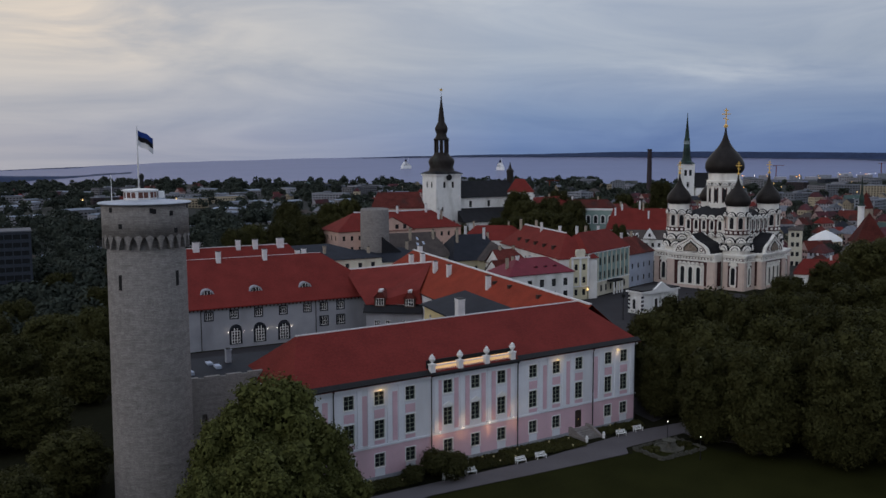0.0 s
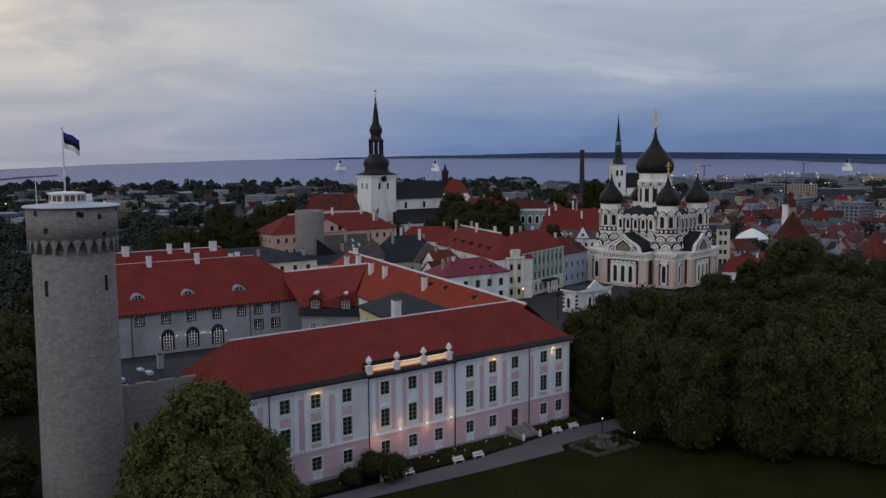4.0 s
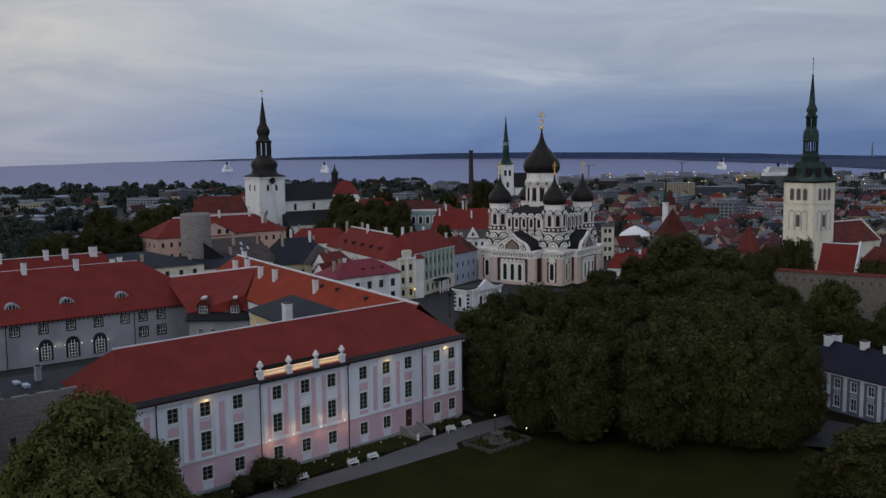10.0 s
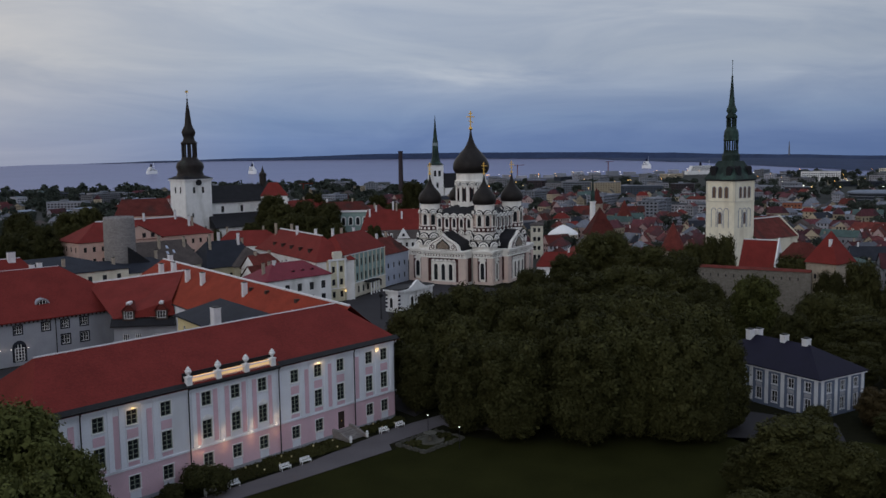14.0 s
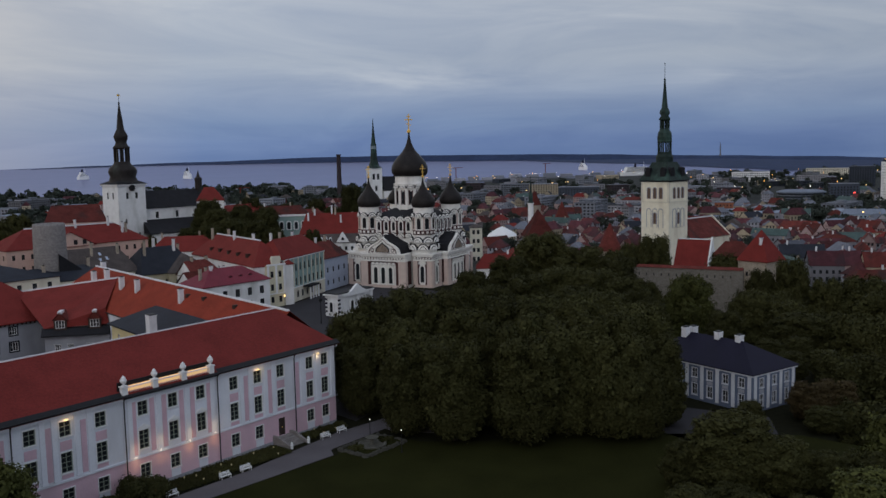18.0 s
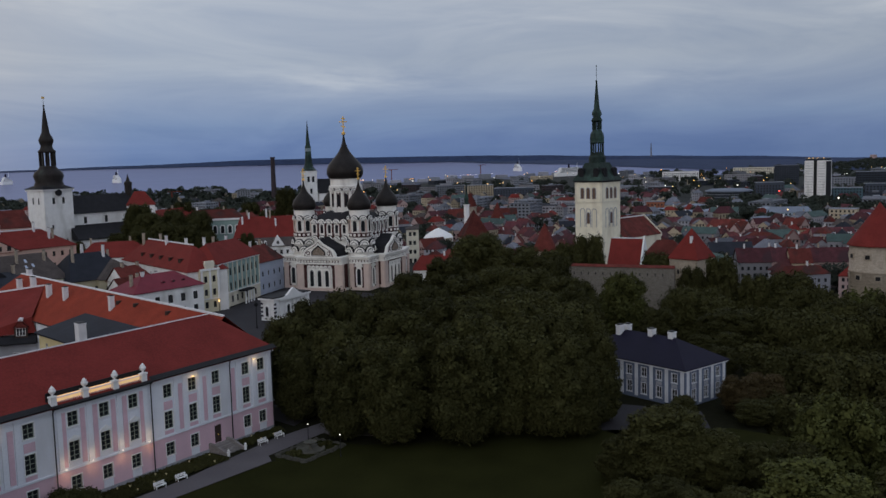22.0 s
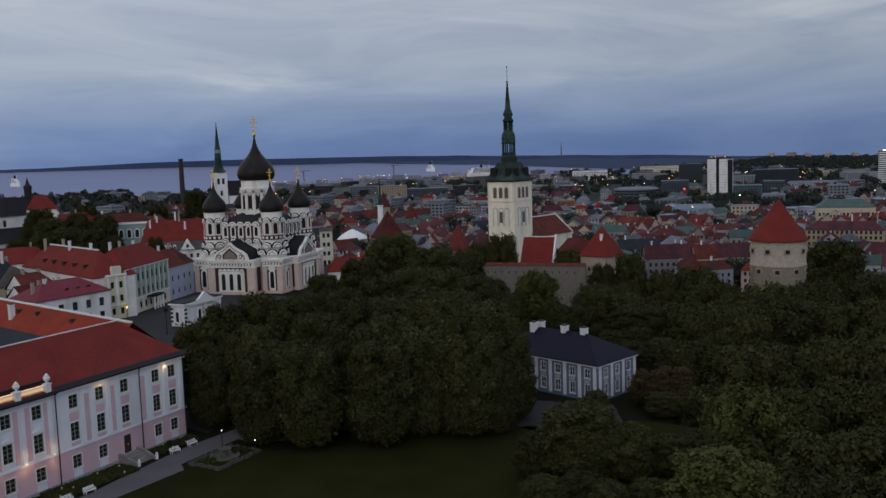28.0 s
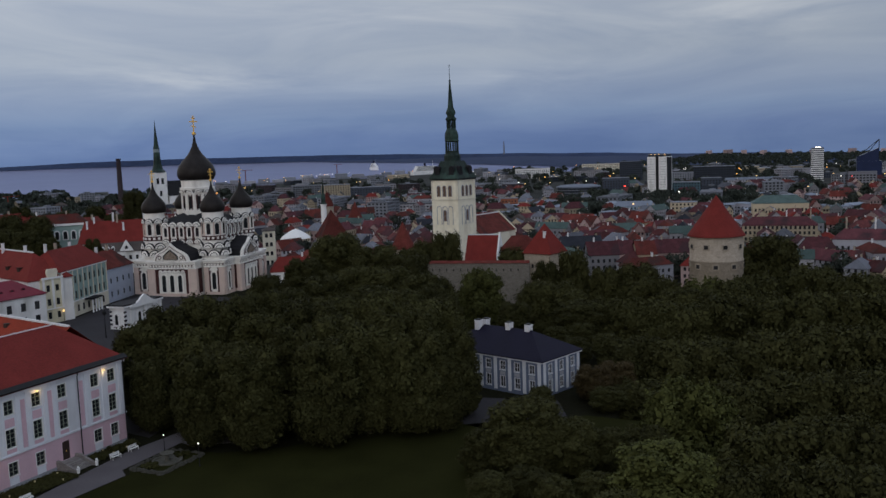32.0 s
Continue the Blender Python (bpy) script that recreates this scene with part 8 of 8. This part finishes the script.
# bearing, distance, height, crown radius
GROVE = [
    # big lime group beyond the lawn
    (43.1, 176, 17.3, 4.4), (44.6, 182, 19.4, 6.2), (46.6, 188, 20.1, 7.0), (48.8, 184, 19.8, 6.3), (50.4, 196, 18.7, 6.1), (43.7, 166, 12.4, 4.6), (46.2, 168, 17.3, 6.3), (48.2, 158, 16.1, 5.9), (50.4, 166, 19.0, 6.7),
    (52.5, 156, 18.2, 5.8), (53.6, 172, 20.0, 7.0), (55.1, 158, 19.4, 6.4), (56.9, 152, 18.3, 5.7), (57.7, 170, 20.4, 6.9), (59.1, 157, 19.9, 6.3), (60.9, 163, 20.3, 6.6), (62.2, 158, 16.3, 4.9), (62.9, 160, 9.0, 4.0),
    (46.6, 153, 15.5, 5.4), (49.6, 149, 16.4, 6.2), (54.2, 148, 17.4, 6.6), (59.8, 151, 17.6, 6.4), (61.6, 152, 12.0, 4.6),
    # second line towards the cathedral
    (50.9, 262, 13.8, 6.2), (52.0, 228, 14.4, 7.2), (54.4, 240, 15.6, 8.2), (56.5, 245, 16.9, 8.4), (58.6, 242, 16.8, 8.3), (60.6, 232, 15.9, 6.7), (53.2, 282, 15.8, 8.2), (55.4, 300, 21.2, 10.3), (57.8, 292, 17.4, 10.0),
    (59.9, 280, 15.5, 7.4), (61.7, 240, 13.5, 5.1), (62.1, 218, 12.2, 4.6), (57.3, 215, 15.7, 8.0), (59.5, 205, 16.2, 7.0), (55.1, 208, 15.0, 7.7), (52.7, 204, 15.3, 7.0), (61.2, 225, 13.6, 5.3),
    # below the town wall, round the park house and on the eastern slope
    (64.3, 262, 24.2, 7.7, 'm'), (66.4, 240, 11.0, 5.1), (68.1, 266, 21.8, 7.8), (70.2, 300, 34.9, 6.3), (72.1, 296, 29.5, 7.1), (74.2, 302, 29.8, 9.7), (69.9, 262, 18.7, 7.7), (70.6, 237, 11.1, 7.6), (72.6, 242, 22.2, 7.8),
    (74.3, 236, 29.4, 8.8), (76.6, 228, 28.7, 8.5), (78.3, 270, 29.5, 7.9, 'm'), (79.5, 232, 31.2, 9.3), (81.1, 282, 28.9, 9.0), (82.0, 325, 36.3, 10.4), (82.0, 236, 30.4, 9.5), (84.4, 300, 29.3, 11.2), (84.4, 240, 31.3, 9.6),
    (87.0, 290, 28.6, 12.4), (87.0, 240, 31.7, 10.2), (69.0, 212, 5.3, 3.4), (70.7, 217, 5.3, 3.4), (70.3, 197, 5.8, 3.6), (72.2, 202, 5.7, 3.7), (73.6, 195, 23.4, 8.3), (76.6, 192, 28.6, 8.7), (79.5, 190, 29.0, 8.6),
    (82.3, 195, 29.8, 9.3), (85.0, 195, 30.8, 8.9), (87.6, 195, 31.4, 9.3), (71.4, 169, 6.5, 3.9, 'b'), (72.8, 174, 6.0, 4.1, 'b'), (72.2, 162, 4.2, 3.5), (74.3, 167, 21.6, 3.6), (77.0, 150, 27.3, 8.4, 'm'), (80.5, 165, 27.2, 7.9),
    (83.3, 165, 28.5, 7.9), (85.9, 165, 29.4, 7.9), (88.5, 165, 30.1, 7.9), (68.0, 160, 4.9, 2.7), (67.1, 130, 11.0, 6.6), (64.2, 130, 6.5, 3.8), (69.8, 130, 8.0, 4.5), (72.3, 132, 6.0, 3.4), (74.6, 137, 15.0, 3.5),
    (81.5, 135, 25.4, 6.8), (84.4, 135, 26.6, 6.8), (87.2, 135, 27.7, 6.8), (75.6, 115, 13.7, 8.3, 'm'), (68.8, 112, 5.9, 3.2), (71.4, 117, 4.7, 3.3), (80.6, 115, 19.7, 5.8), (83.7, 115, 20.4, 5.8), (86.6, 115, 21.8, 5.8),
    (64.6, 113, 6.3, 3.4), (67.0, 118, 5.0, 3.6), (72.9, 100, 8.6, 4.5), (77.7, 96, 11.5, 5.1, 'm'), (81.9, 98, 15.4, 5.2), (85.5, 98, 16.3, 5.2),
    (76.6, 262, 27.9, 7.3), (75.3, 280, 28.4, 7.8), (77.8, 262, 28.3, 7.3), (75.6, 232, 29.4, 6.5), (77.6, 230, 29.5, 6.4), (69.4, 275, 23.6, 6.8), (68.5, 300, 31.3, 5.6), (79.7, 268, 29.2, 7.5),
    # before the palace's western end
    (18.6, 112, 19.8, 7.3, 'm'), (16.5, 108, 17.0, 5.0, 'm'), (21.4, 106, 16.4, 5.6, 'm'), (18.9, 98, 16.2, 7.0, 'm'), (23.5, 102, 11.4, 3.5, 'm'), (15.3, 98, 14.1, 4.3, 'm'),
    # beside the church tower
    (62.3, 345, 37.7, 6.7), (60.7, 350, 31.9, 6.5), (66.5, 340, 31.9, 8.5), (59.9, 345, 21.3, 7.5),
    # trees among the houses
    (34.6, 395, 20, 6.2), (35.2, 450, 24, 7.8), (36.6, 455, 25, 7.8), (38, 450, 24, 7.8), (34.6, 470, 27.5, 8.3), (36, 405, 22, 7.3), (37.4, 400, 21, 6.7), (38.6, 395, 18, 5.6), (36.8, 380, 16, 5.6), (40.9, 352, 20, 4.5), (33.4, 440, 16, 5.6), (31.2, 425, 14, 4.5), (42.2, 470, 22, 6.2), (43.4, 540, 30, 7.3), (39.4, 520, 22, 6.7), (37.2, 560, 24, 7.8), (35.2, 520, 20, 6.7), (41.2, 560, 22, 7.3),
    (19.8, 350, 22, 7.3), (21.4, 380, 22, 7.3), (18, 400, 24, 7.8), (22.8, 430, 24, 7.3), (20.2, 440, 24, 7.8), (24, 470, 24, 7.3), (17, 340, 20, 6.2),
    # western slope
    (7.8, 300, 20, 7.3), (5.6, 260, 18, 7.3), (3, 240, 18, 7.3), (8.6, 235, 17, 6.2), (1, 270, 18, 7.3), (6.2, 210, 14, 6.7), (3.6, 190, 13, 6.7), (8, 185, 12, 6.2), (5, 160, 11, 6.2), (2, 160, 12, 6.7), (-1, 200, 15, 6.7), (0, 330, 20, 7.8), (4.4, 340, 20, 7.8), (9, 360, 20, 7.3), (10.2, 420, 22, 7.8), (6.8, 410, 20, 7.8), (7, 135, 9, 5.6), (3.5, 120, 9, 5.6),
]
for az, far, top, reach, *sort in GROVE:
    x, y, _ = at(az, far)
    tree(x, y, top, max(reach, (0.34 if far < 200 or 73 < az else 0.2) * top), *sort)

# far woods and street trees, too many to count
rng = np.random.default_rng(3)
chunks = []


def wood(count, az0, az1, r0, r1, size):
    for _ in range(count):
        az, far = rng.uniform(az0, az1), math.sqrt(rng.uniform(r0**2, r1**2))
        if far > along(az, COAST) - 25:
            continue
        x, y, _ = at(az, far)
        z, s = ground_z(x, y), size * rng.uniform(0.7, 1.35)
        if any((x - a) ** 2 + (y - b) ** 2 < (r * 0.8) ** 2 for a, b, r in placed if abs(x - a) < 40 and abs(y - b) < 40):
            continue
        n = 5
        lob = np.array([x, y, z]) + np.stack([rng.uniform(-0.55, 0.55, n) * s, rng.uniform(-0.55, 0.55, n) * s, rng.uniform(0.5, 1.25, n) * s], 1)
        far_size = 0.085 * s if far < 640 else (0.12 * s if far < 1100 else 0.24 * s)
        chunks.append(leaf_cloud(rng, lob, np.full(n, 0.5 * s), (750 if far < 640 else 380) if far < 1100 else 110, far_size, 0.85))


wood(420, -12, 13, 330, 620, 9)
wood(300, -12, 24, 560, 900, 9)
wood(220, 24, 40, 560, 900, 9)
wood(820, -12, 44, 850, 1700, 8)
wood(1000, -12, 40, 1600, 2250, 9)
wood(330, 40, 96, 420, 1000, 7)
wood(90, 69, 74.5, 905, 1130, 7)
wood(110, 74.5, 81.5, 880, 1080, 7)
wood(420, 40, 96, 950, 1800, 8)
wood(900, 66, 100, 1800, 3200, 8)
wood(1500, 72, 100, 3000, 4700, 8)
woods = new("far_woods", quads("far_woods", np.concatenate(chunks), HAZYLEAF))
tagged(woods, "dark green woods and street trees of the town, bluer for haze", "woods", kind="stuff")

# ---- the garden ----
random.seed(21)


def shrub(name, x, y, r, h, label, n=1500, size=0.16, material=LEAF, category="bush", group=""):
    rg = np.random.default_rng(int(x * 13 + y * 7))
    k = 9
    lob = np.stack([rg.uniform(-0.6, 0.6, k) * r, rg.uniform(-0.6, 0.6, k) * r, rg.uniform(0.25, 0.6, k) * h], 1)
    ob = new(name, quads(name, leaf_cloud(rg, lob, np.full(k, 0.42 * min(r, h * 1.2)), n, size, 0.95), material))
    ob.location = (x, y, 0)
    return tagged(ob, label, category, group)


shrub("bush", 64.4, 113.4, 4.0, 4.8, "large round dark bush at the palace wall", 6000, 0.2)
shrub("bush", 60.4, 113.4, 2.2, 2.6, "smaller dark bush at the palace wall", 3000, 0.18)
for x in (99.4, 103.0, 106.4):
    shrub("bush", x, 117.2, 1.3, 1.3, "low clipped bush beside the stairs", 1500, 0.12)


def hedge(x0, x1, y0, y1, h, label):
    rg = np.random.default_rng(int(x0 * 10))
    n = int((x1 - x0) * (y1 - y0) * 90)
    c = np.stack([rg.uniform(x0, x1, n), rg.uniform(y0, y1, n), 0.05 + h * (0.35 + 0.65 * rg.random(n)) * (0.8 + 0.2 * np.sin(rg.uniform(0, 6, n)))], 1)
    nn = rg.normal(size=(n, 3)) + np.array([0, -0.3, 0.8])
    nn /= np.linalg.norm(nn, axis=1)[:, None]
    u = np.cross(nn, rg.normal(size=(n, 3)))
    u /= np.linalg.norm(u, axis=1)[:, None]
    v = np.cross(nn, u)
    s = 0.14
    ob = new("flower_bed", quads("flower_bed", np.stack([c - u * s, c - v * s * 0.7, c + u * s, c + v * s * 0.7], 1).reshape(-1, 3), LEAF))
    tagged(ob, label, "flower bed", kind="stuff")
    fl = random.Random(int(x0))
    for _ in range(int((x1 - x0) / 2.2)):
        b = new("flower", FLOWER)
        b.parent = ob
        b.location = (fl.uniform(x0, x1), fl.uniform(y0, y1), h + 0.08)


FLOWER = Geo().lathe([(0.02, -0.25), (0.14, 0), (0.15, 0.08), (0.03, 0.12)], 6).data("flower", YELLOW)
for x0, x1, y0, y1 in ((46, 60, 112.2, 116.0), (64, 78, 112.4, 117.3), (78, 92.2, 113.2, 118.2), (98.6, 107.4, 116.2, 119.4)):
    hedge(x0, x1, y0, y1, 0.55, "low dark planting bed along the palace wall")


def bench(x, y, turn=0):
    t = thing("garden_bench", (x, y, 0.06), turn, "white painted slatted garden bench beside the path", "bench", "white benches along the path")
    for k in range(3):
        part("seat_slat", Geo().box(-0.95, -0.45 + 0.16 * k, 0.44, 0.95, -0.32 + 0.16 * k, 0.49), WHITEP, t)
        part("back_slat", Geo().box(-0.95, 0.10 + 0.03 * k, 0.56 + 0.15 * k, 0.95, 0.14 + 0.03 * k, 0.68 + 0.15 * k), WHITEP, t)
    for x0 in (-0.85, 0.77):
        part("leg", Geo().box(x0, -0.45, 0, x0 + 0.08, -0.38, 0.62), WHITEP, t)
        part("leg", Geo().slab([(0, 0), (0.08, 0), (0.08, 1.0), (0, 1.0)], 0.1, 0.18), WHITEP, t, at=pose(x0, 0, 0))
        part("arm_rest", Geo().box(x0, -0.48, 0.62, x0 + 0.08, 0.12, 0.68), WHITEP, t)


for x, y in ((65.0, 111.8), (69.0, 112.1), (78.3, 112.4), (82.2, 112.5), (100.7, 114.9), (104.8, 115.3)):
    bench(x, y, random.uniform(-4, 4))
# fountain bed
fo = thing("fountain", (102.6, 105.4, 0.03), 3, "small stone fountain in an oblong planted bed edged with pale rocks", "fountain")
part("planting", Geo().box(-4.6, -3.0, 0.0, 4.6, 3.0, 0.25), LAWN, fo)
FOUNTAINSTONE = mat("mossy_fountain_stone", (0.10, 0.097, 0.082), 0.9, 0.35, 1.0, 6.0, 0.3)
part("basin", Geo().lathe([(2.4, 0.2), (2.4, 0.5), (2.1, 0.5), (2.0, 0.3)], 20), FOUNTAINSTONE, fo)
part("bowl", Geo().lathe([(0.7, 0.2), (0.4, 0.4), (0.25, 1.0), (0.35, 1.2), (1.1, 1.5), (1.15, 1.62), (0.9, 1.58), (0.2, 1.55)], 16), FOUNTAINSTONE, fo)
BEDROCK = mat("dull_edging_stone", (0.06, 0.058, 0.048), 0.9, 0.3, 1.0, 6.0, 0.3)
ROCKS = [Geo().lathe([(0.36 + 0.06 * k, 0), (0.42 - 0.03 * k, 0.22), (0.24, 0.42 + 0.05 * k), (0.04, 0.48 + 0.05 * k)], 6 + k).data("rock", BEDROCK) for k in range(3)]
for k in range(40):
    part("rock", ROCKS[k % 3], None, fo, at=pose(-4.7 + 9.4 * (k % 20) / 19 + random.uniform(-0.15, 0.15), (3.1 if k < 20 else -3.1) + random.uniform(-0.2, 0.2), 0, 0, 0, random.uniform(0, 360)))
for k in range(22):
    part("rock", ROCKS[k % 3], None, fo, at=pose((4.7 if k < 11 else -4.7) + random.uniform(-0.2, 0.2), -2.7 + 5.4 * (k % 11) / 10, 0, 0, 0, random.uniform(0, 360)))
shrub("bush", 99.4, 105.9, 1.5, 0.9, "low dark planting at the fountain bed", 1600, 0.12)
shrub("bush", 105.6, 105.4, 1.5, 0.9, "low dark planting at the fountain bed", 1600, 0.12)


def lamp_post(x, y, h=3.6, lit=True):
    t = thing("lamp_post", (x, y, 0), 0, "slim dark garden lamp post" + (" with a lit globe" if lit else " with two lanterns"), "street lamp", "garden lamp posts")
    part("post", Geo().lathe([(0.14, 0), (0.07, 0.4), (0.05, h)], 8), DARKPAINT, t)
    part("globe", Geo().lathe([(0.03, h), (0.08, h + 0.06), (0.08, h + 0.14), (0.03, h + 0.2)], 10), COOL if lit else DARKGLASS, t)


for x, y in ((104.5, 107.8), (103.2, 99.2)):
    lamp_post(x, y)
sq = thing("lamp_post", (172.4, 196.6, 0), 0, "tall dark ornate lamp post on the castle square", "street lamp")
part("post", Geo().lathe([(0.25, 0), (0.14, 0.8), (0.09, 6.2)], 8), DARKPAINT, sq)
part("lantern", Geo().lathe([(0.1, 6.2), (0.55, 6.6), (0.6, 7.3), (0.2, 7.7), (0.05, 8.0)], 8), DARKPAINT, sq)
lp = thing("wall_lantern", (186.5, 230.0, 0), 0, "lit warm lantern at the yellow house", "lamp")
part("post", Geo().lathe([(0.1, 0), (0.06, 3.0)], 8), DARKPAINT, lp)
part("bulb", Geo().lathe([(0.05, 3.0), (0.22, 3.2), (0.22, 3.5), (0.05, 3.7)], 8), WARM, lp)
point("wall_light", 186.5, 229.0, 3.5, 8)
